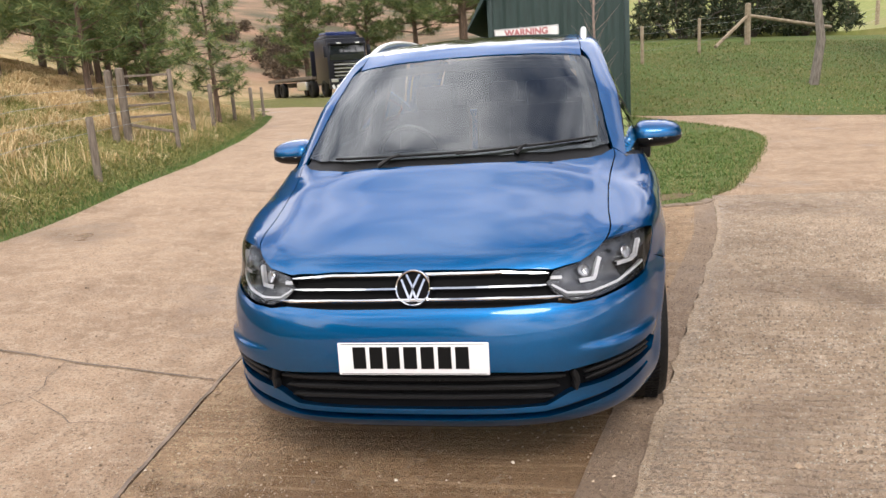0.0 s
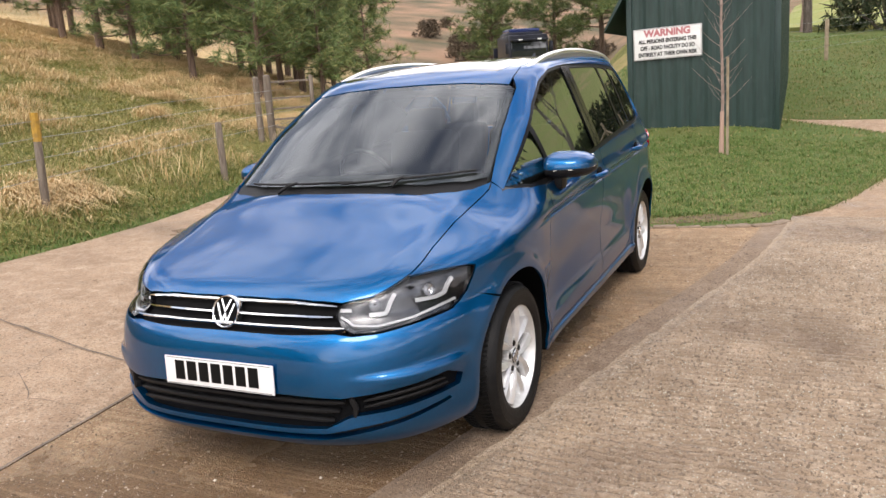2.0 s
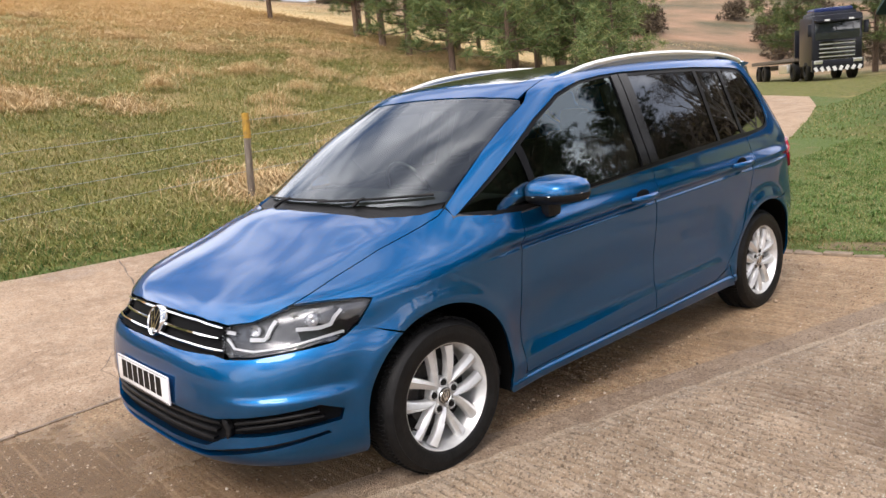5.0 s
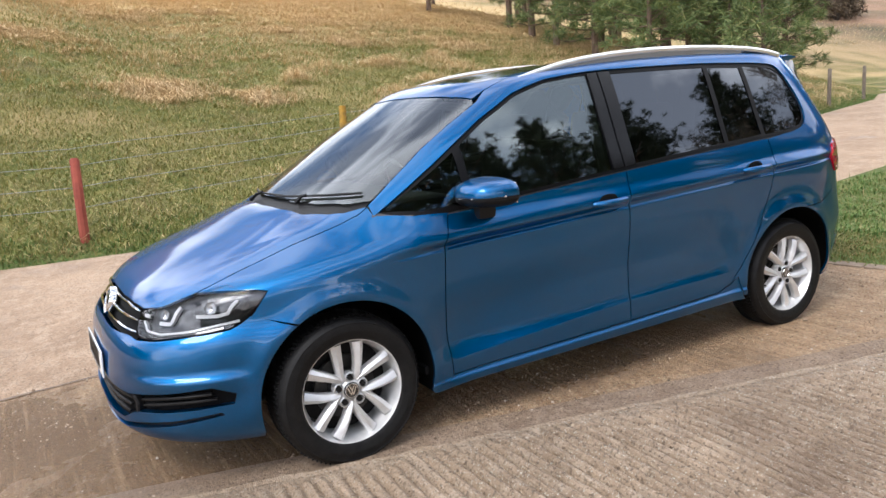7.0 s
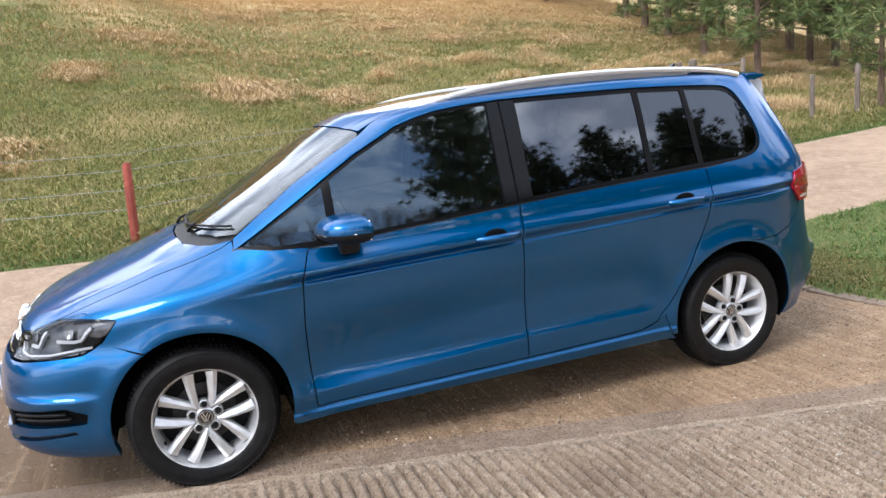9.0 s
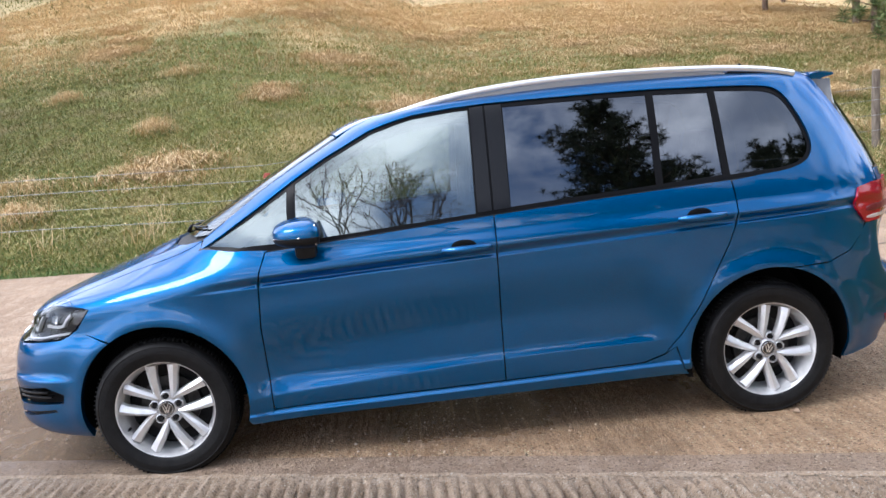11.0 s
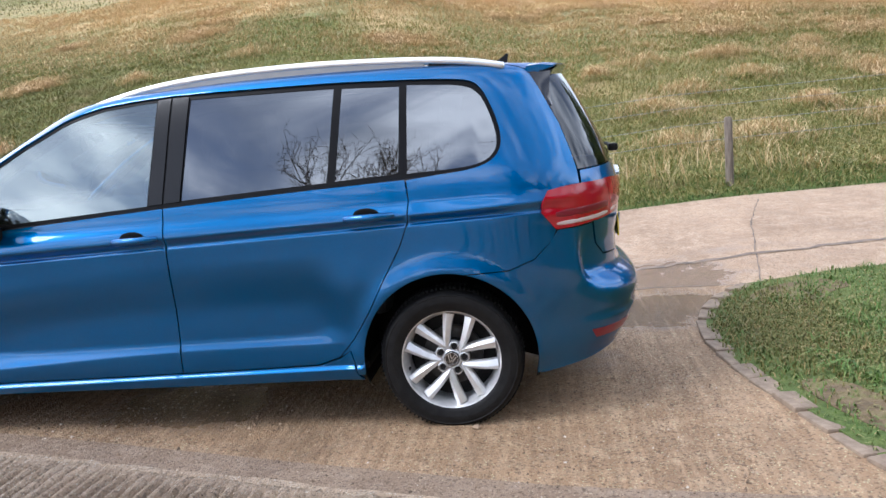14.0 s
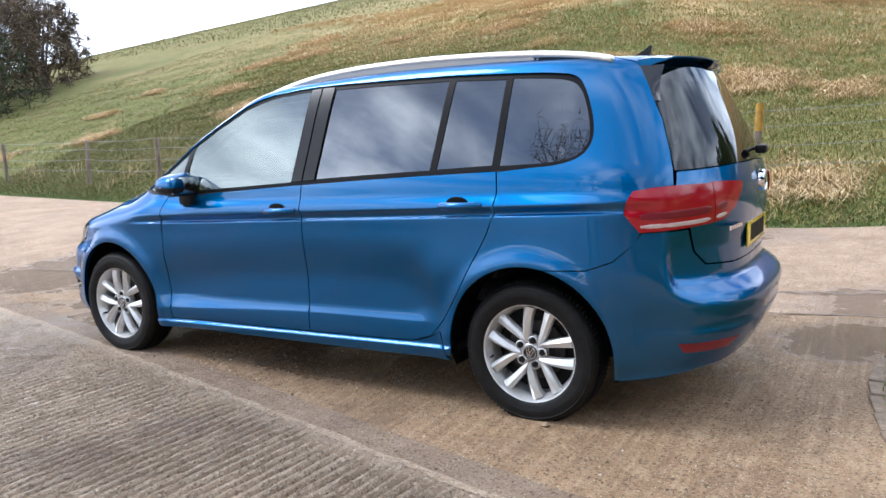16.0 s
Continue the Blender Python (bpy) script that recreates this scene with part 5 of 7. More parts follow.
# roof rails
# darker copy of the rail's aluminium: shade below the rail put into the colour
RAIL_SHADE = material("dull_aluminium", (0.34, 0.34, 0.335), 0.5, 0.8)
rail_pts = rounded([(0.598, 1.12, 1.538), (0.602, 1.24, 1.570), (0.604, 1.44, 1.611), (0.604, 1.75, 1.640), (0.601, 2.1, 1.651), (0.598, 2.4, 1.648), (0.594, 2.75, 1.633), (0.588, 2.95, 1.611), (0.580, 3.08, 1.584)], 2, closed=False)
for sgn in (1, -1):
    bm = bmesh.new()
    add_tube(bm, [(sgn * x, y, z) for x, y, z in rail_pts], [0.007] + [0.0175] * (len(rail_pts) - 2) + [0.008], 12)
    rail = part("roof_rail", bm, ALUMINIUM, car, "satin aluminium roof rail")
    for y0, y1, web in ((1.22, 1.34, 0), (1.36, 2.72, 1), (2.74, 3.03, 0)):
        bm = bmesh.new()
        ys = np.linspace(y0, y1, 8 if not web else 24)
        xs = [sgn * float(np.interp(y, rail_pts[:, 1], rail_pts[:, 0])) for y in ys]
        zt = [float(np.interp(y, rail_pts[:, 1], rail_pts[:, 2])) for y in ys]
        zb = from_above(np.c_[np.abs(xs), ys])[:, 2] - 0.004
        lo0 = [bm.verts.new((x - 0.012, y, z)) for x, y, z in zip(xs, ys, zb)]
        hi0 = [bm.verts.new((x - 0.012, y, z)) for x, y, z in zip(xs, ys, zt)]
        lo1 = [bm.verts.new((x + 0.012, y, z)) for x, y, z in zip(xs, ys, zb)]
        hi1 = [bm.verts.new((x + 0.012, y, z)) for x, y, z in zip(xs, ys, zt)]
        for i in range(len(ys) - 1):
            bm.faces.new((lo0[i], lo0[i + 1], hi0[i + 1], hi0[i])); bm.faces.new((lo1[i], hi1[i], hi1[i + 1], lo1[i + 1]))
        part("rail_web" if web else "rail_foot", bm, RAIL_SHADE if web else BLACK_PLASTIC, rail, "" if web else "black rail foot")
# door mirrors
def mirror_shape(sgn):
    bm = bmesh.new()
    bmesh.ops.create_uvsphere(bm, u_segments=32, v_segments=20, radius=1)
    for v in bm.verts:
        x, y, z = v.co
        s = lambda a, e: math.copysign(abs(a) ** e, a)
        y2 = s(y, 0.8) * (0.105 if y < 0 else 0.055)
        v.co = (s(x, 0.62) * 0.108 * (1 - 0.06 * y), y2 + 0.035 * x, (s(z, 0.62) * (0.078 if z > 0 else 0.062)) * (1 - 0.20 * x) * (1 + 0.16 * y) - 0.004)
    return bm


for sgn in (1, -1):
    at = Matrix.Translation((sgn * 0.945, 0.70, 1.060)) @ Matrix.Diagonal((sgn * 1.08, 1.22, 0.90, 1))
    bm = mirror_shape(sgn)
    bmesh.ops.bisect_plane(bm, geom=bm.verts[:] + bm.edges[:] + bm.faces[:], plane_co=(0, 0, -0.008), plane_no=(0, 0, 1), clear_inner=True)
    bmesh.ops.transform(bm, matrix=at, verts=bm.verts)
    bmesh.ops.recalc_face_normals(bm, faces=bm.faces)
    mir = part("door_mirror", bm, PAINT, car, "blue mirror housing with a black base")
    bm = mirror_shape(sgn)
    bmesh.ops.bisect_plane(bm, geom=bm.verts[:] + bm.edges[:] + bm.faces[:], plane_co=(0, 0, -0.009), plane_no=(0, 0, -1), clear_inner=True)
    add_box(bm, (-0.078, 0.0, -0.075), (0.095, 0.080, 0.11), 0.025)
    bmesh.ops.transform(bm, matrix=at, verts=bm.verts)
    bmesh.ops.recalc_face_normals(bm, faces=bm.faces)
    part("mirror_base", bm, BLACK_PLASTIC, mir)
    bm = bmesh.new()
    add_tube(bm, [(-0.05, -0.107, -0.014), (0.03, -0.095, -0.012), (0.085, -0.05, -0.009), (0.105, 0.0, -0.006)], 0.0042, 8)
    bmesh.ops.transform(bm, matrix=at, verts=bm.verts)
    bmesh.ops.recalc_face_normals(bm, faces=bm.faces)
    part("indicator_strip", bm, ALUMINIUM, mir, "pale indicator strip")
    bm = bmesh.new()
    add_box(bm, (0.0, 0.054, 0.002), (0.175, 0.006, 0.10), 0.002)
    bmesh.ops.transform(bm, matrix=at, verts=bm.verts)
    part("mirror_glass", bm, CHROME, mir)
# door handles
for sgn in (1, -1):
    for y, z, dr in ((1.405, 0.928, 0), (2.475, 0.973, 1)):
        k = 0 if sgn > 0 else 1
        c = from_side([(y, z)])[0] * (sgn, 1, 1)
        bm = bmesh.new()
        add_tube(bm, [(c[0] - sgn * 0.004, y - 0.105, z - 0.004), (c[0] + sgn * 0.022, y - 0.075, z - 0.002), (c[0] + sgn * 0.034, y, z), (c[0] + sgn * 0.024, y + 0.075, z + 0.002), (c[0] - sgn * 0.002, y + 0.105, z + 0.004)], [0.012, 0.017, 0.018, 0.017, 0.012], 10, 1.0)
        bmesh.ops.recalc_face_normals(bm, faces=bm.faces)
        part("door_handle", bm, PAINT, doors_l[dr][k])
        # flat black ball behind the grip: the hollow's shade put in as colour
        bm = bmesh.new()
        bmesh.ops.create_uvsphere(bm, u_segments=20, v_segments=10, radius=1, matrix=Matrix.Translation((c[0] + sgn * 0.0, y - 0.01, z + 0.014)) @ Matrix.Diagonal((0.006, 0.056, 0.026, 1)))
        part("handle_recess", bm, GRILLE_BLACK, doors_l[dr][k])
# wipers: blades lying along the foot of the screen, each with its arm
for xs, zs, pivot in ((np.linspace(0.64, 0.04, 9), (1.066, 1.094), (0.30, 0.045)), (np.linspace(0.10, -0.52, 9), (1.062, 1.072), (-0.30, 0.0))):
    p3 = from_front(np.c_[xs, np.interp(xs, sorted((xs[0], xs[-1])), zs)])
    p3 = p3 + slope(p3) * 0.010
    bm = bmesh.new()
    add_tube(bm, p3, 0.006, 6)
    foot = Vector(from_above([pivot])[0]) + Vector((0, 0, 0.004))
    add_tube(bm, [foot, (Vector(p3[4]) + foot) / 2 + Vector((0, 0, 0.012)), Vector(p3[4]) + Vector((0, -0.002, 0.006))], [0.011, 0.008, 0.007], 6)
    bmesh.ops.recalc_face_normals(bm, faces=bm.faces)
    part("wiper", bm, BLACK_PLASTIC, car)
bm = bmesh.new()
add_box(bm, (0.0, 3.60, 1.175), (0.07, 0.05, 0.04), 0.012)
add_tube(bm, [(0.0, 3.60, 1.18), (-0.2, 3.585, 1.19), (-0.40, 3.545, 1.185)], [0.012, 0.009, 0.007], 6)
part("rear_wiper", bm, BLACK_PLASTIC, hatch)
# dark inner shell behind the panels, arches and floor
v, f = [], []
ys, th = np.linspace(-0.55, 3.42, 60), np.linspace(-0.345, 0.40, 12)
grid = lay_long(np.array([(y, t) for y in ys for t in th]))
grid = grid - slope(grid) * 0.03
for i in range(len(ys) - 1):
    for j in range(len(th) - 1):
        c = grid[[i * 12 + j, i * 12 + j + 1, i * 12 + 12 + j, i * 12 + 13 + j]].mean(0)
        if min(math.hypot(c[1] - 0.0, c[2] - 0.33), math.hypot(c[1] - 2.786, c[2] - 0.33)) > 0.41:
            f.append((i * 12 + j, i * 12 + j + 1, i * 12 + 13 + j, i * 12 + 12 + j))
shell = mesh_part("inner_shell", np.vstack([grid, grid * (-1, 1, 1)]), f + [tuple(k + len(grid) for k in q[::-1]) for q in f], GRILLE_BLACK, car)
for sgn in (1, -1):
    for yc in (0.0, 2.786):
        bm = bmesh.new()
        ring = []
        for a in np.linspace(-17, 197, 34):
            c, s = math.cos(radians(a)), math.sin(radians(a))
            xo = from_side([(yc + 0.39 * c, 0.33 + 0.39 * s)])[0][0] - 0.006
            ring.append([bm.verts.new((sgn * x, yc + r * c, 0.33 + r * s)) for x, r in ((xo, 0.384), (xo - 0.03, 0.40), (0.50, 0.40), (0.50, 0.02))])
        for r0, r1 in zip(ring, ring[1:]):
            for j in range(3):
                bm.faces.new((r0[j], r0[j + 1], r1[j + 1], r1[j]))
        part("arch_liner", bm, GRILLE_BLACK, shell)
bm = bmesh.new()
add_box(bm, (0, 1.39, 0.290), (1.60, 2.02, 0.04), 0.01)
add_box(bm, (0, 1.39, 0.26), (0.98, 4.1, 0.06), 0.01)
part("floor_pan", bm, BLACK_PLASTIC, car)
# cabin
cabin = empty_thing("cabin", "", "")
cabin.parent = car
skin("door_card", long_outline(side3([(0.47, 0.50), (0.45, 0.80), (0.30, 0.86), (0.30, 0.985)] + shift(DLO_LOW[2:], 0.0, 0.018) + [(3.0, 1.13), (3.05, 0.78), (2.55, 0.74), (2.30, 0.50)])), lay_long, TRIM_GREY, cabin, gap=0.06, proud=-0.045, thick=0, mirror=True)
skin("headlining", long_outline(both(from_above([(0.0, 0.99), (0.3, 0.985), (0.555, 0.99), (0.60, 1.2), (0.605, 2.0), (0.60, 2.9), (0.54, 3.19), (0.3, 3.25), (0.0, 3.26)]))), lay_long, TRIM_GREY, cabin, gap=0.07, proud=-0.035, thick=0)
bm = bmesh.new()
pr = [(0.20, 0.90), (0.22, 1.015), (0.45, 1.045), (0.72, 1.03), (0.82, 0.95), (0.80, 0.60)]
a = [bm.verts.new((-0.70, y, z)) for y, z in pr]
b = [bm.verts.new((0.70, y, z)) for y, z in pr]
for i in range(5):
    bm.faces.new((a[i], a[i + 1], b[i + 1], b[i]))
bmesh.ops.recalc_face_normals(bm, faces=bm.faces)
part("dashboard", bm, TRIM_GREY, cabin)
bm = bmesh.new()
lathe(bm, [(0.17 + 0.014 * math.cos(t), 0.014 * math.sin(t)) for t in np.linspace(0, 2 * math.pi, 11)], 36)
add_box(bm, (0, 0, 0), (0.03, 0.32, 0.05), 0.01); add_box(bm, (0.0, 0, -0.08), (0.03, 0.05, 0.16), 0.01)
bmesh.ops.transform(bm, matrix=Matrix.Translation((-0.36, 0.93, 1.0)) @ Matrix.Rotation(radians(90), 4, "Z") @ Matrix.Rotation(radians(-24), 4, "Y"), verts=bm.verts)
part("steering_wheel", bm, GLOSS_BLACK, cabin)
for x, y, w in ((-0.36, 1.45, 0.5), (0.36, 1.45, 0.5), (-0.46, 2.32, 0.42), (0.0, 2.32, 0.42), (0.46, 2.32, 0.42)):
    bm = bmesh.new()
    add_box(bm, (x, y - 0.1, 0.56), (w, 0.52, 0.16), 0.05)
    add_box(bm, (x, y + 0.22, 0.90), (w * 0.95, 0.14, 0.62), 0.05, Matrix.Rotation(radians(-14), 3, "X"))
    add_box(bm, (x, y + 0.32, 1.27), (w * 0.52, 0.10, 0.17), 0.04, Matrix.Rotation(radians(-10), 3, "X"))
    part("seat", bm, SEAT_CLOTH, cabin)
bm = bmesh.new()
ys, xs = np.linspace(1.0, 3.2, 14), np.linspace(-0.5, 0.5, 7)
top = from_above([(x, y) for y in ys for x in xs]) - (0, 0, 0.05)
vs = [bm.verts.new(p) for p in top]
for i in range(13):
    for j in range(6):
        bm.faces.new((vs[i * 7 + j], vs[i * 7 + j + 1], vs[i * 7 + 8 + j], vs[i * 7 + 7 + j]))
part("roof_lining", bm, HEADLINING, cabin)
for sgn in (1, -1):
    bm = bmesh.new()
    add_tube(bm, [(sgn * 0.76, 1.545, 1.0), (sgn * 0.60, 1.56, 1.50)], 0.045, 8)
    part("centre_pillar", bm, TRIM_GREY, cabin)
    # inner trims that close the joints round the windows
    edge = from_front(ws_half[4:]) + (-0.050, 0.060, -0.040)
    bm = bmesh.new()
    add_tube(bm, [(sgn * max(x, 0.0), y, z) for x, y, z in edge], 0.020, 8)
    part("pillar_trim", bm, TRIM_GREY, cabin)
    for line, dz, dx in ((DLO_LOW + DLO_BACK[:1], -0.016, 0.040), (DLO_TOP, -0.020, 0.060)):
        bm = bmesh.new()
        add_tube(bm, [(sgn * (x - dx), y, z) for x, y, z in side3(shift(line, 0.0, dz))], 0.026, 8)
        part("window_trim", bm, TRIM_GREY, cabin)


# wheels
def wheel():
    w = new("wheel")
    w.parent = car
    bm = bmesh.new()
    lathe(bm, [(0.222, -0.095), (0.235, -0.103), (0.262, -0.106), (0.292, -0.100), (0.306, -0.088), (0.315, -0.068), (0.319, -0.03), (0.319, 0.03), (0.315, 0.068), (0.306, 0.088), (0.298, 0.096), (0.292, 0.1015), (0.289, 0.0995), (0.262, 0.106), (0.258, 0.1045), (0.236, 0.1035), (0.2225, 0.096), (0.216, 0.085)], 72)
    tyre = part("tyre", bm, RUBBER, w, "black rubber tyre")
    bm = bmesh.new()
    for k in range(96):
        a = 2 * math.pi * k / 96
        for x, tw in ((0.057, 0.35), (-0.057, -0.35), (0.03, 0.2), (-0.03, -0.2)):
            add_box(bm, (x, 0.3155 * math.cos(a), 0.3155 * math.sin(a)), (0.026, 0.0055, 0.014), 0, Matrix.Rotation(a - math.pi / 2, 3, "X") @ Matrix.Rotation(tw, 3, "Z"))
    tagged(part("tread_block", bm, RUBBER, tyre, smooth=False), kind="stuff")
    bm = bmesh.new()
    lathe(bm, [(0.2225, -0.09), (0.205, -0.08), (0.195, -0.02), (0.196, 0.03), (0.202, 0.055), (0.2115, 0.068), (0.2145, 0.085), (0.2185, 0.093), (0.2235, 0.0945), (0.2255, 0.088)], 72)
    part("rim", bm, ALLOY, w, "silver alloy rim")
    for k in range(10):
        base, sgn = 2 * math.pi * (k // 2) / 5 + math.pi / 2, (-1 if k % 2 else 1)
        bm = bmesh.new()
        rings = []
        for r, off, half, xf, dp in ((0.040, 0.029, 0.0105, 0.066, 0.035), (0.070, 0.0365, 0.0145, 0.073, 0.034), (0.115, 0.0430, 0.0175, 0.079, 0.032), (0.165, 0.0475, 0.0205, 0.078, 0.030), (0.208, 0.051, 0.0245, 0.073, 0.028)):
            c = Vector((0, r * math.cos(base), r * math.sin(base)))
            t = Vector((0, -math.sin(base), math.cos(base)))
            c += t * off * sgn
            if r > 0.2:
                c *= 0.208 / c.length
            rings.append([bm.verts.new(c + t * a + Vector((x, 0, 0))) for a, x in ((-half * 1.12, xf - dp), (-half, xf - 0.006), (-half * 0.80, xf - 0.002), (half * 0.22 * sgn, xf + 0.007), (half * 0.80, xf - 0.002), (half, xf - 0.006), (half * 1.12, xf - dp))])
        for r0, r1 in zip(rings, rings[1:]):
            for j in range(6):
                bm.faces.new((r0[j], r0[j + 1], r1[j + 1], r1[j]))
        bmesh.ops.recalc_face_normals(bm, faces=bm.faces)
        part("spoke", bm, ALLOY, w)
    bm = bmesh.new()
    lathe(bm, [(0.075, 0.03), (0.073, 0.046), (0.050, 0.056), (0.042, 0.070), (0.036, 0.074), (0.034, 0.066)], 40)
    part("hub", bm, ALLOY, w)
    bm = bmesh.new()
    lathe(bm, [(0.033, 0.062), (0.032, 0.077), (0.029, 0.079), (0.0275, 0.078), (0.026, 0.0772), (0.001, 0.0775)], 32)
    cap = part("centre_cap", bm, GLOSS_BLACK, w, "black centre cap with bright zigzag bars")
    bm = bmesh.new()
    for a, b in (((-0.62, 0.45), (-0.18, -0.62)), ((-0.18, -0.62), (0.0, -0.12)), ((0.0, -0.12), (0.18, -0.62)), ((0.18, -0.62), (0.62, 0.45)), ((-0.34, 0.70), (0.0, 0.02)), ((0.34, 0.70), (0.0, 0.02))):
        a, b = Vector(a) * 0.028, Vector(b) * 0.028
        d, c = b - a, (a + b) / 2
        add_box(bm, (0.0785, c.x, c.y), (0.002, d.length + 0.003, 0.0045), 0, Matrix.Rotation(math.atan2(d.y, d.x), 3, "X"))
    lathe(bm, [(0.0265, 0.078), (0.0275, 0.080), (0.0295, 0.080), (0.031, 0.077)], 32)
    part("cap_bars", bm, CHROME, cap, smooth=False)
    for k in range(5):
        a = 2 * math.pi * k / 5 + math.pi / 2
        bm = bmesh.new()
        bmesh.ops.create_cone(bm, cap_ends=True, segments=6, radius1=0.0135, radius2=0.012, depth=0.020, matrix=Matrix.Translation((0.066, 0.056 * math.cos(a), 0.056 * math.sin(a))) @ Matrix.Rotation(radians(90), 4, "Y"))
        part("wheel_bolt", bm, BLACK_PLASTIC, w, smooth=False)
        bm = bmesh.new()
        lathe(bm, [(0.0165, 0.045), (0.0165, 0.070), (0.0185, 0.073), (0.0225, 0.071), (0.0245, 0.045)], 20)
        bmesh.ops.transform(bm, matrix=Matrix.Translation((0, 0.056 * math.cos(a), 0.056 * math.sin(a))), verts=bm.verts)
        part("bolt_pocket", bm, ALLOY, w)
    bm = bmesh.new()
    add_tube(bm, [(0.058, -0.178, -0.082), (0.088, -0.176, -0.081)], [0.006, 0.004], 8)
    part("tyre_valve", bm, RUBBER, w)
    bm = bmesh.new()
    lathe(bm, [(0.03, 0.02), (0.075, 0.02), (0.08, 0.0), (0.135, 0.0), (0.135, -0.022), (0.03, -0.022)], 40)
    part("brake_disc", bm, DARK_STEEL, w)
    bm = bmesh.new()
    lathe(bm, [(0.0, -0.03), (0.205, -0.03)], 40)
    part("back_plate", bm, BLACK_PLASTIC, w)
    return w


w0 = wheel()
places = [(0.787, 0.0, 0.319, 0, 0), (0.779, 2.786, 0.319, 0, -13), (-0.787, 0.0, 0.319, 180, 40), (-0.779, 2.786, 0.319, 180, 25)]
for i, (x, y, z, rz, roll) in enumerate(places):
    m = pose(x, y, z, 0, 0, rz) @ Matrix.Rotation(radians(roll), 4, "X")
    if i == 0:
        w0.matrix_basis = m
    else:
        copy_thing(w0, m)

# ---- kerb stones round the lawn ----
kerb = empty_thing("kerb", "low weathered kerb of small stones round the lawn", "kerb", kind="structure")
walk_k = resample(kerb_curve, 0.02, closed=False)
seg = np.r_[0, np.cumsum(np.linalg.norm(np.diff(walk_k, axis=0), axis=1))]
rng = random.Random(5)
bm = bmesh.new()
add_box(bm, (0, 0, 0), (0.207, 0.105, 0.10), 0.010)
stone_mesh = bpy.data.meshes.new("kerb_stone")
bm.to_mesh(stone_mesh); bm.free()
stone_mesh.materials.append(KERB)
s = 0.1
while s < seg[-1] - 0.05:
    c = np.array([np.interp(s, seg, walk_k[:, 0]), np.interp(s, seg, walk_k[:, 1])])
    e = np.array([np.interp(s + 0.05, seg, walk_k[:, 0]), np.interp(s + 0.05, seg, walk_k[:, 1])])
    ob = new("kerb_stone", stone_mesh)
    ob.parent = kerb
    ob.matrix_basis = pose(c[0], c[1], float(ground_z(*c)) - 0.034 + rng.uniform(-0.005, 0.005), rng.uniform(-3, 3), rng.uniform(-2, 2), math.degrees(math.atan2(e[1] - c[1], e[0] - c[0])) + rng.uniform(-3, 3))
    s += 0.215


# ---- the ridged concrete pad: one cast slab with tamped ridges ----
def ridged_pad():
    x0 = lambda y: np.interp(y, STRIP[:, 1], STRIP[:, 0]) + 0.20
    pitch = 0.056
    ys = np.arange(-6.4, 4.985, pitch / 6)
    us = np.r_[np.linspace(0, 3.6, 60), np.linspace(3.9, 30, 40)]
    rng = np.random.default_rng(3)
    U, Yg = np.meshgrid(us, ys)
    tilt = 0.036
    Xg = x0(Yg) + U
    Yw = Yg - tilt * U
    wob = 0.012 * np.sin(2.1 * U + 0.6 * Yg) + 0.008 * np.sin(5.3 * U + 1.7 * Yg)
    ph = 2 * np.pi * (Yg + wob) / pitch
    amp = 0.029 * (0.6 + 0.4 * np.sin(0.9 * U + 1.1) * np.sin(0.8 * Yg)) * step(0.04, 0.16, U) * (1 - 0.8 * step(6, 9, U))
    Zg = ground_z(Xg, Yw) + 0.010 + amp * (np.abs(np.sin(ph / 2)) ** 0.8 * 2 - 1.4) + rng.normal(0, 0.0022, U.shape)
    v = np.c_[Xg.ravel(), Yw.ravel(), Zg.ravel()]
    n = len(us)
    f = [(j * n + i, j * n + i + 1, (j + 1) * n + i + 1, (j + 1) * n + i) for j in range(len(ys) - 1) for i in range(n - 1)]
    return tagged(mesh_part("pavement_ridged", v, f, PAD_CONCRETE), "ridged tamped concrete pad, damp in places", "pavement", "", "structure")


ridged_pad()
sheet("pavement_south", np.array([(-0.53, -6.45), (0, -6.9), (30, -10.2), (30, -60), (-2.9, -60), (-1.6, -20), (-0.98, -10)]), PAD_CONCRETE, 1.0, "plain concrete yard", "pavement", 0.0)


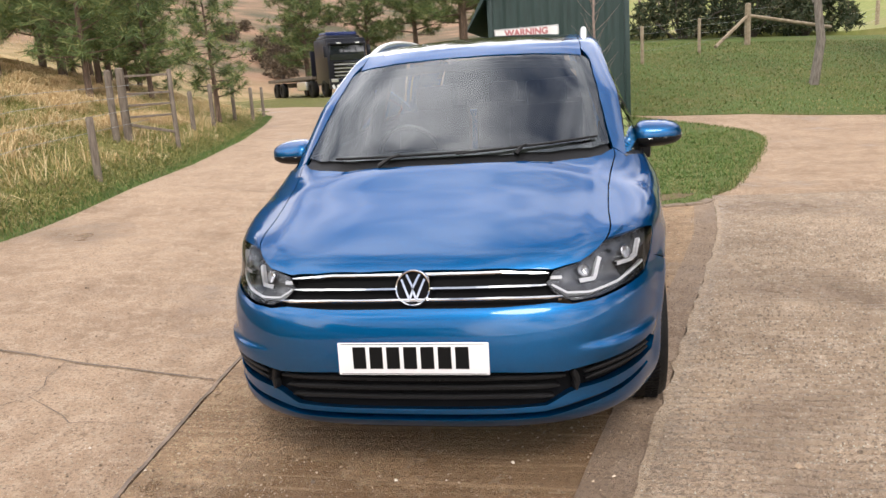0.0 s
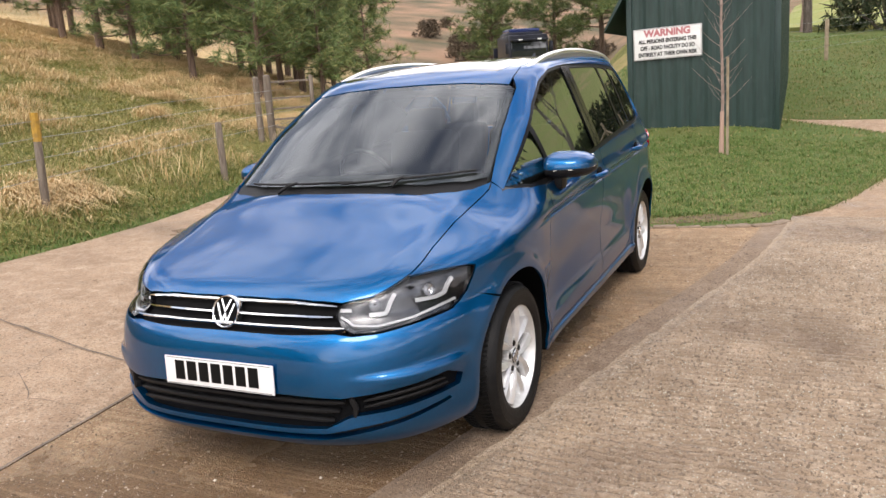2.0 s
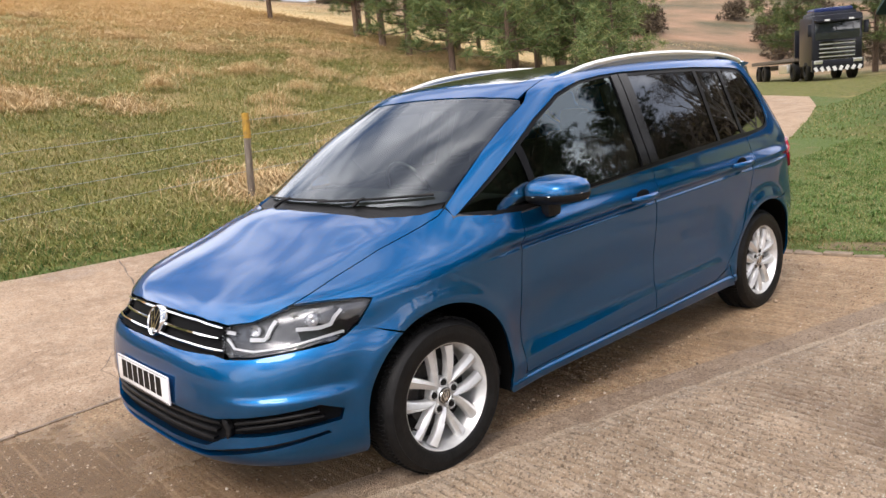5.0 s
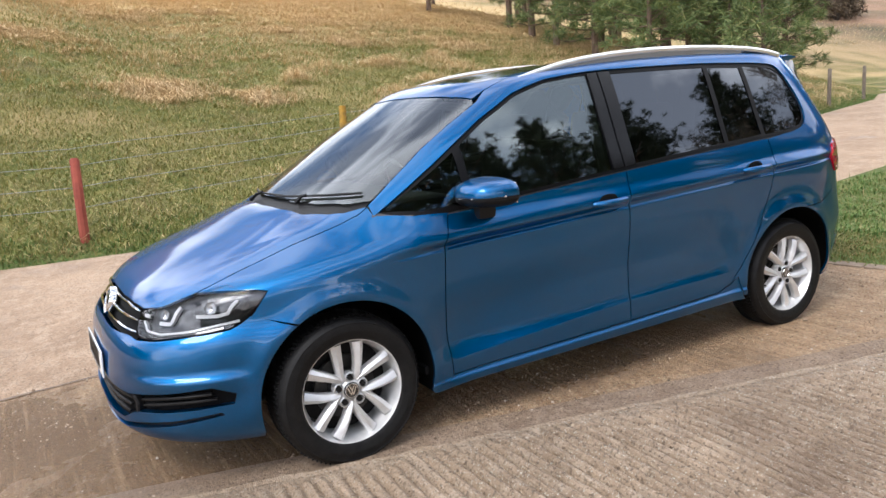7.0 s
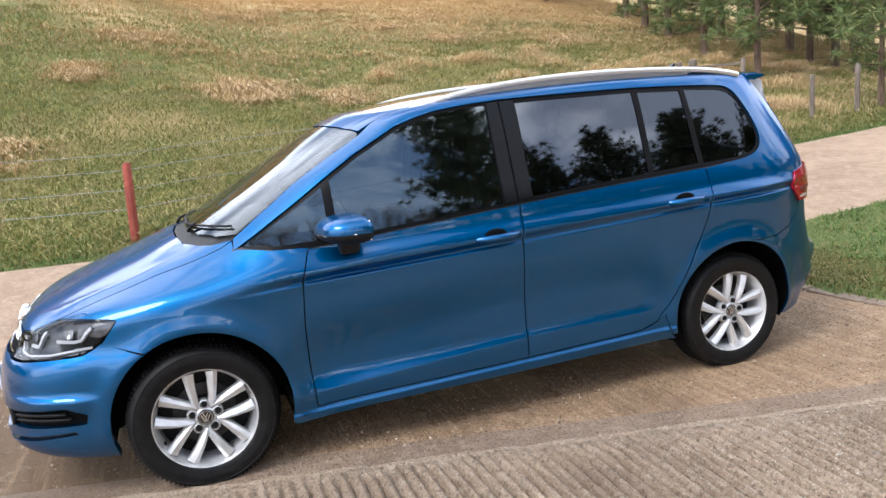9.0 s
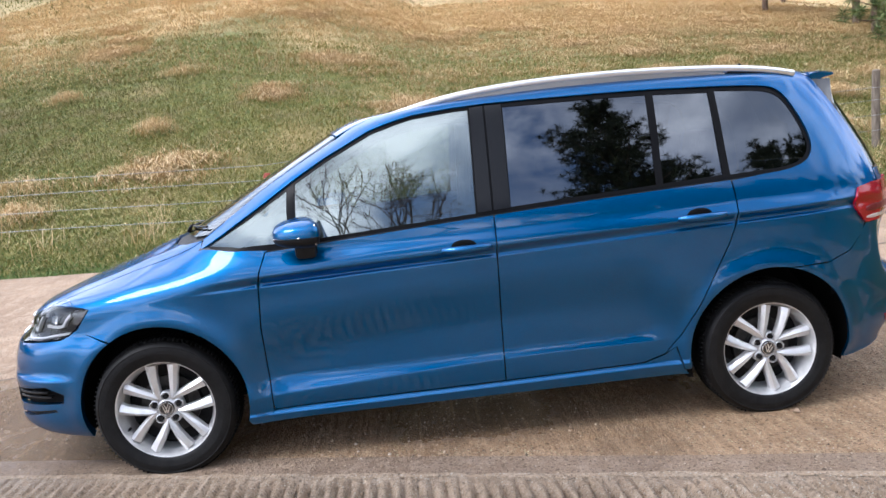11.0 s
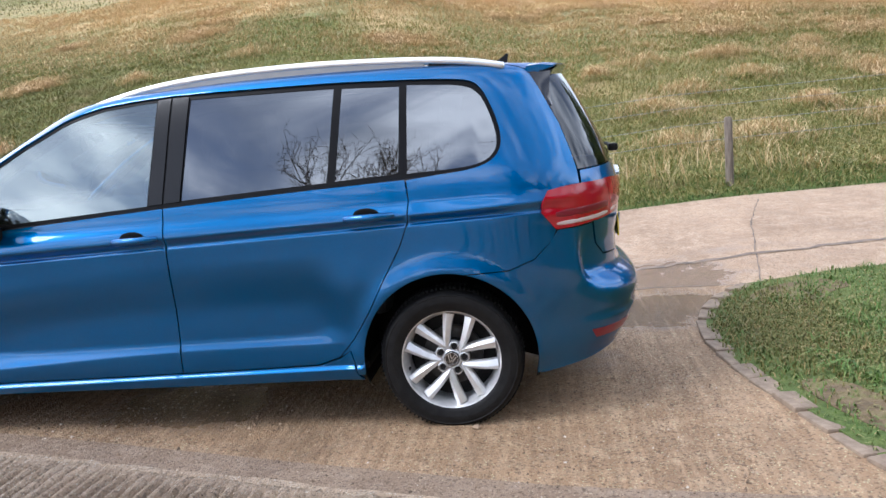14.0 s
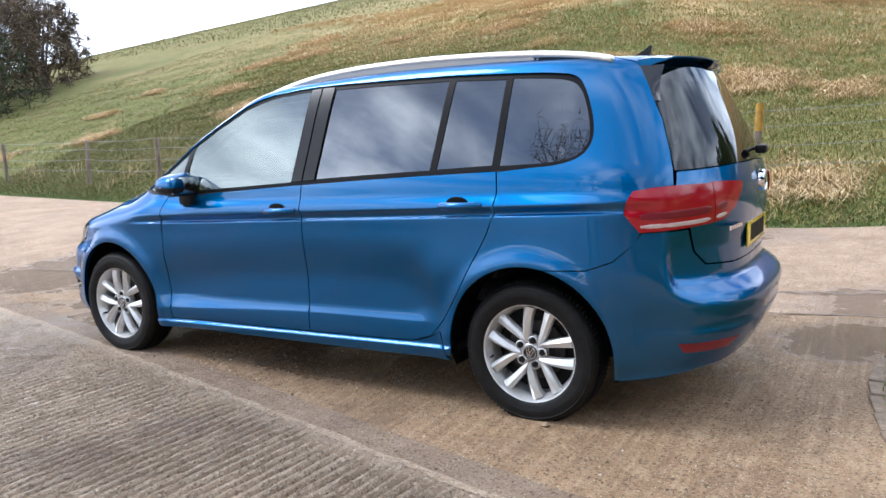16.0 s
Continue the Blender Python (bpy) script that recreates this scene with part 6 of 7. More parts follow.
# ---- loose grit and small stones on the concrete ----
def grit_scatter(n, x0, x1, y0, y1, size, name, label, seed, lift=0.004):
    r = np.random.default_rng(seed)
    x, y = r.uniform(x0, x1, n), r.uniform(y0, y1, n)
    keep = (x > np.interp(y, ROAD_R[:, 1], ROAD_R[:, 0]) - 2.8) & ((y < 4.0) | (x > 1.9)) & (np.sin(2.1 * x + 0.7) * np.sin(1.7 * y) + r.normal(0, 0.6, n) > -0.2)
    x, y = x[keep], y[keep]
    n = len(x)
    s = size * (0.45 + r.gamma(1.4, 0.5, n))
    base = np.array([(1, 0, 0), (0, 1, 0), (-1, 0, 0), (0, -1, 0), (0, 0, 0.8), (0, 0, -0.4)], float)
    v = base[None] * s[:, None, None] * r.uniform(0.55, 1.35, (n, 6, 3))
    a = r.uniform(0, 6.28, n)
    c, k = np.cos(a)[:, None], np.sin(a)[:, None]
    v = np.stack([v[..., 0] * c - v[..., 1] * k, v[..., 0] * k + v[..., 1] * c, v[..., 2]], 2)
    v += np.c_[x, y, ground_z(x, y) + lift + 0.15 * s][:, None]
    tri = np.array([(0, 1, 4), (1, 2, 4), (2, 3, 4), (3, 0, 4), (1, 0, 5), (2, 1, 5), (3, 2, 5), (0, 3, 5)])
    f = (np.arange(n)[:, None, None] * 6 + tri[None]).reshape(-1, 3)
    me = bpy.data.meshes.new(name)
    me.from_pydata(v.reshape(-1, 3).tolist(), [], f.tolist())
    me.materials.append(GRIT)
    tagged(new(name, me), label, "grit", "", "stuff")


# ---- grasses ----
def blades(name, roots, height, width, lean, mat, label, seed, droop=0.5, kind="stuff", comb=None):
    rng = np.random.default_rng(seed)
    n = len(roots)
    h = height * rng.uniform(0.5, 1.25, n)
    a = rng.uniform(0, 2 * np.pi, n) if comb is None else rng.normal(comb, 1.1, n)
    ln = lean * rng.uniform(0.1, 1.0, n)
    dx, dy = np.cos(a), np.sin(a)
    w = width * rng.uniform(0.6, 1.3, n)
    sx, sy = -dy * w, dx * w
    mid = roots + np.c_[dx * ln * h * 0.35, dy * ln * h * 0.35, h * 0.6]
    tip = roots + np.c_[dx * ln * h, dy * ln * h, h * (1 - droop * ln * 0.5)]
    s3 = np.c_[sx, sy, 0 * sx]
    v = np.empty((n, 5, 3))
    v[:, 0], v[:, 1], v[:, 2], v[:, 3], v[:, 4] = roots - s3, roots + s3, mid + s3 * 0.7, mid - s3 * 0.7, tip
    b = np.arange(n)[:, None] * 5
    quads, tris = (b + (0, 1, 2, 3)).tolist(), (b + (3, 2, 4)).tolist()
    me = bpy.data.meshes.new(name)
    me.from_pydata(v.reshape(-1, 3).tolist(), [], quads + tris)
    me.materials.append(mat)
    return tagged(new(name, me), label, "grass", "", kind)


def blade_material(name, ramp, rough=0.75):
    m = material(name, ramp[0][1], rough)
    n, l = m.node_tree.nodes, m.node_tree.links
    g, cr = n.new("ShaderNodeNewGeometry"), n.new("ShaderNodeValToRGB")
    e = cr.color_ramp.elements
    while len(e) < len(ramp):
        e.new(0.5)
    for k, (p, c) in enumerate(ramp):
        e[k].position, e[k].color = p, (*c, 1)
    l.new(g.outputs["Random Per Island"], cr.inputs["Fac"])
    l.new(cr.outputs["Color"], n["Principled BSDF"].inputs["Base Color"])
    return m


GRIT = blade_material("mixed_grit", [(0.0, (0.10, 0.07, 0.045)), (0.4, (0.25, 0.17, 0.11)), (0.8, (0.40, 0.29, 0.19)), (0.97, (0.52, 0.41, 0.30)), (1.0, (0.68, 0.60, 0.50))], 0.8)
grit_scatter(26000, -3.4, 4.4, -4.5, 5.5, 0.0028, "loose_grit", "loose brown and pale grit on the concrete", 41)
grit_scatter(60000, 0.2, 2.6, -2.2, 4.2, 0.0024, "loose_grit", "loose pale and brown grit beside the car", 43)
grit_scatter(30000, -1.2, 2.4, -3.2, -0.4, 0.0022, "loose_grit", "loose grit in front of the car", 44)
grit_scatter(420, -3.4, 4.4, -4.5, 5.5, 0.0065, "small_stones", "scattered small pale stones on the concrete", 42, 0.008)
LUSH = blade_material("lush_verge_blades", [(0.0, (0.05, 0.11, 0.016)), (0.5, (0.10, 0.18, 0.03)), (0.85, (0.17, 0.21, 0.05)), (1.0, (0.30, 0.24, 0.10))])
SHORT = blade_material("short_lawn_blades", [(0.0, (0.075, 0.115, 0.020)), (0.5, (0.13, 0.175, 0.034)), (0.80, (0.235, 0.235, 0.075)), (1.0, (0.38, 0.30, 0.14))])
STRAW = blade_material("dry_straw_blades", [(0.0, (0.44, 0.30, 0.13)), (0.5, (0.64, 0.46, 0.235)), (1.0, (0.76, 0.60, 0.36))])
MIXED = blade_material("mixed_hill_blades", [(0.0, (0.14, 0.165, 0.030)), (0.4, (0.22, 0.225, 0.050)), (0.72, (0.36, 0.31, 0.105)), (1.0, (0.60, 0.46, 0.23))])
OLIVE = blade_material("olive_hill_blades", [(0.0, (0.085, 0.10, 0.017)), (0.5, (0.135, 0.138, 0.028)), (0.85, (0.20, 0.172, 0.05)), (1.0, (0.34, 0.25, 0.10))])
rng = np.random.default_rng(11)


def scatter(n, x0, x1, y0, y1):
    return np.c_[rng.uniform(x0, x1, n), rng.uniform(y0, y1, n)]


road_l = lambda y: np.interp(y, ROAD_L[:, 1], ROAD_L[:, 0])
field = lambda x, y, s, o: np.sin(s * x + o) * np.sin(s * 0.83 * y + 2 * o) + 0.6 * np.sin(1.9 * s * x - 0.7 * s * y + 3 * o)
# verge band
q = scatter(60000, -1.0, 0.06, -26, 24)
q[:, 0] = road_l(q[:, 1]) - np.abs(rng.normal(0, 0.38, len(q))) + 0.05
z = ground_z(q[:, 0], q[:, 1]) + rough_z(q[:, 0], q[:, 1]) * step(0.2, 2.0, road_l(q[:, 1]) - q[:, 0]) - 0.06
blades("verge_grass", np.c_[q, z], 0.085, 0.005, 1.9, LUSH, "lush green verge grass beside the road", 1, 0.7)
# lawn
lawn_poly = lawn_edge
BARE = (-0.32, 4.50)  # worn muddy patch near the kerb
q = scatter(150000, -1.7, 3.4, 4.1, 11.5)
q = q[inside(lawn_poly, q)]
from_kerb = lambda q: np.linalg.norm(q[:, None] - kerb_curve[None, ::3], axis=2).min(1)
keep = rng.uniform(0, 1, len(q)) < np.clip(1.25 - 0.11 * (q[:, 1] - 4), 0.3, 1) * np.clip(from_kerb(q) / 0.8, 0.25, 1) * np.clip(np.hypot((q[:, 0] - BARE[0]) / 0.55, (q[:, 1] - BARE[1]) / 0.32) - 0.25 + 0.5 * (field(q[:, 0], q[:, 1], 9.0, 0.7) + field(q[:, 0], q[:, 1], 23.0, 0.2)), 0.5, 1)
q = q[keep]
blades("lawn_grass", np.c_[q, ground_z(*q.T) + 0.0], 0.036, 0.0042, 1.5, SHORT, "short green lawn grass", 2, 0.7)
c = scatter(1500, -1.7, 3.4, 4.3, 11.5)
c = c[inside(lawn_poly, c) & (from_kerb(c) > 0.35) & (np.hypot(c[:, 0] - BARE[0], c[:, 1] - BARE[1]) > rng.uniform(0.2, 0.7, len(c)))]
q2 = np.repeat(c, 22, 0) + rng.normal(0, 0.035, (len(c) * 22, 2))
q2 = q2[inside(lawn_poly, q2)]
blades("lawn_tuft", np.c_[q2, ground_z(*q2.T)], 0.075, 0.0045, 1.8, LUSH, "longer green tufts in the lawn", 16, 0.8)
q3 = np.array(BARE) + rng.normal(0, 1, (9000, 2)) * (0.40, 0.20) + (0.05, 0.06)
q3 = q3[inside(lawn_poly, q3) & (from_kerb(q3) > 0.06)]
blades("worn_grass", np.c_[q3, ground_z(*q3.T) + 0.014], 0.034, 0.0042, 1.7, OLIVE, "thin trodden grass on the muddy patch", 18, 0.8)
q = scatter(60000, -5, 14, 11.5, 27)
q = q[inside(lawn_poly, q)]
edge_q = resample(lawn_curve, 0.004, closed=False)
edge_q = edge_q + rng.normal(0, 0.035, edge_q.shape) - (0.03, 0)
blades("edge_grass", np.c_[edge_q, ground_z(*edge_q.T)], 0.05, 0.005, 1.6, SHORT, "ragged grass along the edge of the lawn", 9, 0.7)
kerb_q = resample(kerb_curve, 0.008, closed=False) + rng.normal(0, 0.03, (len(resample(kerb_curve, 0.008, closed=False)), 2)) + (0, 0.13)
blades("edge_grass", np.c_[kerb_q, ground_z(*kerb_q.T) + 0.005], 0.045, 0.004, 1.6, LUSH, "ragged grass behind the kerb stones", 10, 0.7)
blades("bank_grass", np.c_[q, ground_z(*q.T) + 0.0], 0.07, 0.010, 1.6, SHORT, "green grass on the bank", 3, 0.7)
# hillside: mixed sward and straw tussocks
q = scatter(300000, -34, -4.6, -30, 26)
q = q[(q[:, 0] < road_l(q[:, 1]) - 0.35)]
d = road_l(q[:, 1]) - q[:, 0]
q = q[rng.uniform(0, 1, len(q)) < np.clip(1.15 - d / 26, 0.12, 1)]
hz = lambda q: ground_z(*q.T) + rough_z(*q.T) * step(0.2, 2.0, road_l(q[:, 1]) - q[:, 0]) - 0.06
near = scatter(480000, -19, -4.7, -16, 18)
d = road_l(near[:, 1]) - near[:, 0]
q = np.vstack([q, near[(d > 0.3) & (rng.uniform(0, 1, len(near)) < np.clip(1.2 - d / 11, 0, 1))]])
south = q[:, 1] + 0.25 * q[:, 0] + rng.normal(0, 1.5, len(q)) < -7.5
blades("hill_grass", np.c_[q, hz(q)][~south], 0.10, 0.0042, 3.0, MIXED, "mixed green and dry hill grass", 4, 0.72, comb=0.2)
blades("hill_grass", np.c_[q, hz(q)][south], 0.09, 0.0050, 3.0, OLIVE, "olive green grass on the long hill", 8, 0.72, comb=0.2)
q = scatter(70000, -95, -33, -80, 70)
south = q[:, 1] < rng.normal(4, 6, len(q))
blades("far_hill_grass", np.c_[q, hz(q)][~south], 0.17, 0.02, 2.6, STRAW, "dry pale grass on the upper hillside", 7, 0.72, comb=0.2)
blades("far_hill_grass", np.c_[q, hz(q)][south], 0.17, 0.02, 2.6, OLIVE, "rough grass on the upper hillside", 12, 0.72, comb=0.2)
t = scatter(15000, -34, -5.0, -30, 26)
d = road_l(t[:, 1]) - t[:, 0]
t = t[(d > 0.5) & (0.8 * field(t[:, 0], t[:, 1], 0.42, 0.7) + 0.13 * (d - 13.5) + 1.4 * step(6, 14, t[:, 1]) - 1.4 * step(4, -8, t[:, 1]) + rng.normal(0, 0.4, len(t)) > 0)]
# tight ragged patches of fallen straw among the green
c = scatter(50, -26, -5.4, -22, 24)
c = c[road_l(c[:, 1]) - c[:, 0] > 1.0]
size = rng.uniform(0.18, 0.62, len(c))
n_in = (70 * size / 0.3).astype(int) + 6
patch = np.repeat(c, n_in, 0) + rng.normal(0, 1, (n_in.sum(), 2)) * np.repeat(np.c_[size * 0.9, size * 0.9], n_in, 0)
t = np.vstack([t, patch[road_l(patch[:, 1]) - patch[:, 0] > 0.5]])
per = 20
q = np.repeat(t, per, 0) + rng.normal(0, 0.09, (len(t) * per, 2))
blades("straw_tussock", np.c_[q, hz(q)], 0.18, 0.006, 3.0, STRAW, "dry straw-coloured grass tussocks", 5, 0.70, comb=0.2)
# close dry sward higher up the slope
q = scatter(190000, -44, -15, -18, 22)
d = -15 - q[:, 0]
dry = 0.35 + 0.06 * d + 0.35 * field(q[:, 0], q[:, 1], 0.5, 1.3) + rng.normal(0, 0.25, len(q)) > 0.5
blades("upper_straw", np.c_[q, hz(q)][dry], 0.14, 0.008, 3.0, STRAW, "close dry straw on the upper slope", 17, 0.75, comb=0.2)
blades("upper_grass", np.c_[q, hz(q)][~dry], 0.12, 0.008, 3.0, MIXED, "green grass among the straw on the upper slope", 18, 0.75, comb=0.2)
# raised tussocks of long blond grass
c = np.vstack([scatter(42, -15, -6.2, 4.0, 16), scatter(7, -16, -6.0, -10, 1.5)])
c = c[road_l(c[:, 1]) - c[:, 0] > 1.2]
off = rng.normal(0, 1, (len(c) * 420, 2)) * np.repeat(rng.uniform(0.14, 0.34, len(c)), 420)[:, None] * (0.8, 1.25)
q = np.repeat(c, 420, 0) + off
dome = 0.16 * np.exp(-(off ** 2).sum(1) / 0.12)
blades("blond_tussock", np.c_[q, hz(q) + dome * 0.8], 0.24, 0.0038, 2.4, STRAW, "raised tussocks of long blond grass", 15, 0.9, comb=0.2)
t = np.c_[rng.uniform(-1.6, -0.6, 40), rng.uniform(-16, 14, 40)]
t[:, 0] += road_l(t[:, 1])
q = np.repeat(t, 18, 0) + rng.normal(0, 0.12, (40 * 18, 2))
blades("dead_stalks", np.c_[q, hz(q)], 0.40, 0.004, 1.5, STRAW, "tall dead stalks along the fence", 6, 0.7)

# ---- fence, posts, wires and gate ----
WOOD = textured("weathered_post_wood", [(0.3, (0.11, 0.085, 0.065)), (0.7, (0.24, 0.20, 0.16))], 8, 0.9, 0.6, 30, stretch=(4, 4, 0.6))
RED_WOOD = textured("red_painted_post", [(0.3, (0.22, 0.045, 0.03)), (0.7, (0.33, 0.075, 0.045))], 12, 0.8, 0.5, 30)
YELLOW = textured("faded_yellow_paint", [(0.3, (0.26, 0.16, 0.035)), (0.7, (0.46, 0.26, 0.03))], 18, 0.8)
WIRE = material("galvanised_wire", (0.35, 0.36, 0.36), 0.45, 0.8)
PALE_WOOD = textured("pale_round_timber", [(0.3, (0.22, 0.17, 0.11)), (0.7, (0.38, 0.31, 0.22))], 8, 0.9, 0.4, 30)


def fence_post(x, y, h, r, mat, label, lean=(0, 0), top=None, name="fence_post"):
    g = on_ground(x, y, -0.12)
    p = empty_thing(name, label, "post", g, "fence posts")
    bm = bmesh.new()
    add_tube(bm, [(0, 0, -0.1), (lean[0] * 0.5, lean[1] * 0.5, h * 0.55), (lean[0], lean[1], h + 0.06), (lean[0], lean[1], h + 0.085)], [r, r * 0.97, r * 0.94, r * 0.6], 9)
    part("stake", bm, mat, p)
    if top:
        bm = bmesh.new()
        add_tube(bm, [(lean[0] * 0.8, lean[1] * 0.8, h - 0.22), (lean[0], lean[1], h + 0.089)], [r * 1.06, r * 1.03], 9)
        part("painted_top", bm, top, p, "yellow painted top")
    return p


def wires(pts, heights, label):
    for h in heights:
        bm = bmesh.new()
        chain = []
        for (x0, y0), (x1, y1) in zip(pts, pts[1:]):
            for k in range(6):
                t = k / 6
                x, y = x0 + (x1 - x0) * t, y0 + (y1 - y0) * t
                chain.append(on_ground(x, y, h - 0.04 * 4 * t * (1 - t)))
        chain.append(on_ground(*pts[-1], h))
        add_tube(bm, chain, 0.003, 4)
        tagged(part("fence_wire", bm, WIRE, smooth=False), label, "wire", "fence wires")


posts_y = [-24.0, -19.5, -15.2, -11.0, -8.2]
line_pts = []
for k, y in enumerate(posts_y):
    x = float(road_l(y)) - 0.75
    fence_post(x, y, 0.95, 0.045, WOOD, "weathered wooden fence post", (0.03 * (-1) ** k, 0.02))
    line_pts.append((x, y))
fence_post(-5.12, -0.49, 0.86, 0.052, RED_WOOD, "red-painted fence post in the rough grass", (-0.02, 0.03))
line_pts.append((-5.12, -0.49))
for (x, y), h in (((-5.6, 2.72), 1.04),):
    fence_post(x, y, h, 0.045, WOOD, "weathered fence post with a yellow top", (0.0, 0.06), YELLOW)
    line_pts.append((x, y))
line_pts.append((-7.0, 9.4))
wires(line_pts, (0.30, 0.52, 0.74, 0.92), "thin galvanised fence wire on the hillside")
for x, y, h in ((-5.5, 5.53, 0.80), (-7.6, 13.0, 0.95), (-8.3, 15.6, 0.95), (-8.6, 17.4, 0.95), (-9.6, 20.5, 0.95), (-7.35, 11.6, 0.8)):
    fence_post(x, y, h, 0.05, WOOD, "weathered wooden fence post in dry grass", (0.02, -0.02))

gate = empty_thing("field_gate", "weathered rail gate hung between thick posts in dry grass", "gate", on_ground(-6.9, 8.5))
for x, y, h, r in ((-0.10, -0.16, 1.12, 0.060), (-0.02, 0.06, 1.15, 0.072), (0.55, 0.62, 1.10, 0.042)):
    bm = bmesh.new()
    add_tube(bm, [(x, y, -0.4), (x, y, h * 0.6), (x + 0.01, y, h), (x + 0.01, y, h + 0.02)], [r, r * 0.97, r * 0.93, r * 0.6], 10)
    part("gate_post", bm, WOOD, gate)
for z in (1.03, 0.74, 0.55, 0.36):
    bm = bmesh.new()
    add_box(bm, (0.27, 0.34, z), (0.80, 0.035, 0.036), 0.006, Matrix.Rotation(radians(44.5), 3, "Z"))
    part("rail", bm, WOOD, gate)
bm = bmesh.new()
add_box(bm, (0.27, 0.34, 0.15), (0.85, 0.04, 0.05), 0.008, Matrix.Rotation(radians(44.5), 3, "Z") @ Matrix.Rotation(radians(14), 3, "Y"))
part("brace", bm, WOOD, gate)

# ---- dark green shed with its warning sign ----
SHED = textured("dark_green_painted_steel", [(0.3, (0.010, 0.028, 0.024)), (0.7, (0.020, 0.046, 0.040))], 5, 0.45, 0.25, 30, stretch=(3, 3, 0.4), second=((3.0, (0.035, 0.06, 0.052), 0.6, 0.8),))
shed_at = on_ground(0.15, 12.5, -0.12)
SX0, SX1, SD, SH = -1.35, 1.35, 5.6, 2.75
shed = empty_thing("shed", "dark green corrugated steel shed on the grass", "shed", shed_at)
def corrugated(name, x0, x1, h, m):
    n = int((x1 - x0) / 0.035)
    bm = bmesh.new()
    cols = []
    for i in range(n + 1):
        x = x0 + (x1 - x0) * i / n
        k = i % 8
        d = 0.028 if k in (2, 3, 4) else (0.014 if k in (1, 5) else 0.0)
        cols.append([bm.verts.new(m @ Vector((x, -d, z))) for z in (0.0, h)])
    for a, b in zip(cols, cols[1:]):
        bm.faces.new((a[0], b[0], b[1], a[1]))
    return part(name, bm, SHED, shed, smooth=False)


corrugated("front_wall", SX0, SX1, SH, Matrix.Identity(4))
corrugated("side_wall", 0, SD, SH, Matrix.Translation((SX1, 0, 0)) @ Matrix.Rotation(radians(90), 4, "Z"))
corrugated("side_wall", 0, SD, SH, Matrix.Translation((SX0, SD, 0)) @ Matrix.Rotation(radians(-90), 4, "Z"))
corrugated("back_wall", SX0, SX1, SH, Matrix.Translation((0, SD, 0)) @ Matrix.Rotation(radians(180), 4, "Z"))
bm = bmesh.new()
add_box(bm, (SX0 + 0.03, -0.02, SH / 2), (0.10, 0.09, SH), 0.01)
part("corner_post", bm, SHED, shed)
bm = bmesh.new()
add_box(bm, (SX1 - 0.03, -0.02, SH / 2), (0.10, 0.09, SH), 0.01)
part("corner_post", bm, SHED, shed)
bm = bmesh.new()
prof = [(SX0 - 0.42, 2.02), (SX0 - 0.40, 2.10), (SX0 + 0.02, 2.86), (0.0, 3.9), (SX1 - 0.02, 2.86), (SX1 + 0.06, 2.78), (SX1 + 0.04, 2.70), (0.0, 3.80), (SX0 + 0.06, 2.78)]
a = [bm.verts.new((x, -0.22, z)) for x, z in prof]
b = [bm.verts.new((x, SD + 0.2, z)) for x, z in prof]
bm.faces.new(a[::-1]); bm.faces.new(b)
for i in range(len(prof)):
    j = (i + 1) % len(prof)
    bm.faces.new((a[i], a[j], b[j], b[i]))
bmesh.ops.recalc_face_normals(bm, faces=bm.faces)
part("roof", bm, SHED, shed, smooth=False)
bm = bmesh.new()
for tri in (((SX0, 2.72), (SX1, 2.72), (0.0, 3.82)),):
    bm.faces.new([bm.verts.new((x, 0.01, z)) for x, z in tri])
part("gable", bm, SHED, shed, smooth=False)

SIGN_WHITE = textured("white_sign_board", [(0.3, (0.66, 0.66, 0.64)), (0.7, (0.76, 0.76, 0.75))], 6, 0.5)
SIGN_GREY = material("grey_border", (0.25, 0.25, 0.25), 0.6)
SIGN_RED = material("faded_red_letters", (0.45, 0.16, 0.17), 0.6)
SIGN_BLACK = material("black_letters", (0.015, 0.015, 0.015), 0.6)
SGX, SGZ, SGW, SGH = -0.46, 2.02, 1.26, 0.58
sign = empty_thing("warning_sign", "white warning sign with red and black capital letters", "sign", (SGX, 12.5 - 0.062, SGZ))
sign.rotation_euler = (0, radians(-0.5), 0)
bm = bmesh.new()
add_box(bm, (0, 0.008, 0), (SGW, 0.016, SGH), 0.003)
part("board", bm, SIGN_WHITE, sign)
for x, z, w, h in ((0, SGH / 2 - 0.012, SGW - 0.02, 0.010), (0, -SGH / 2 + 0.012, SGW - 0.02, 0.010), (-SGW / 2 + 0.012, 0, 0.010, SGH - 0.02), (SGW / 2 - 0.012, 0, 0.010, SGH - 0.02)):
    bm = bmesh.new()
    add_box(bm, (x, -0.002, z), (w, 0.004, h))
    part("border", bm, SIGN_GREY, sign, smooth=False)


def lettering(text, z, size, width, mat, bold):
    cu = bpy.data.curves.new("letters", "FONT")
    cu.body, cu.size, cu.align_x, cu.align_y, cu.extrude, cu.offset = text, size, "CENTER", "CENTER", 0.002, bold
    ob = new("lettering", cu)
    bpy.context.view_layer.update()
    me = bpy.data.meshes.new_from_object(ob)
    bpy.data.objects.remove(ob)
    wide = max(v.co.x for v in me.vertices) - min(v.co.x for v in me.vertices)
    me.transform(Matrix.Translation((0, -0.004, z)) @ Matrix.Rotation(radians(90), 4, "X") @ Matrix.Diagonal((width / wide, 1, 1, 1)))
    me.materials.append(mat)
    o = new("lettering", me)
    o.parent = sign


lettering("WARNING", 0.190, 0.17, 0.86, SIGN_RED, 0.008)
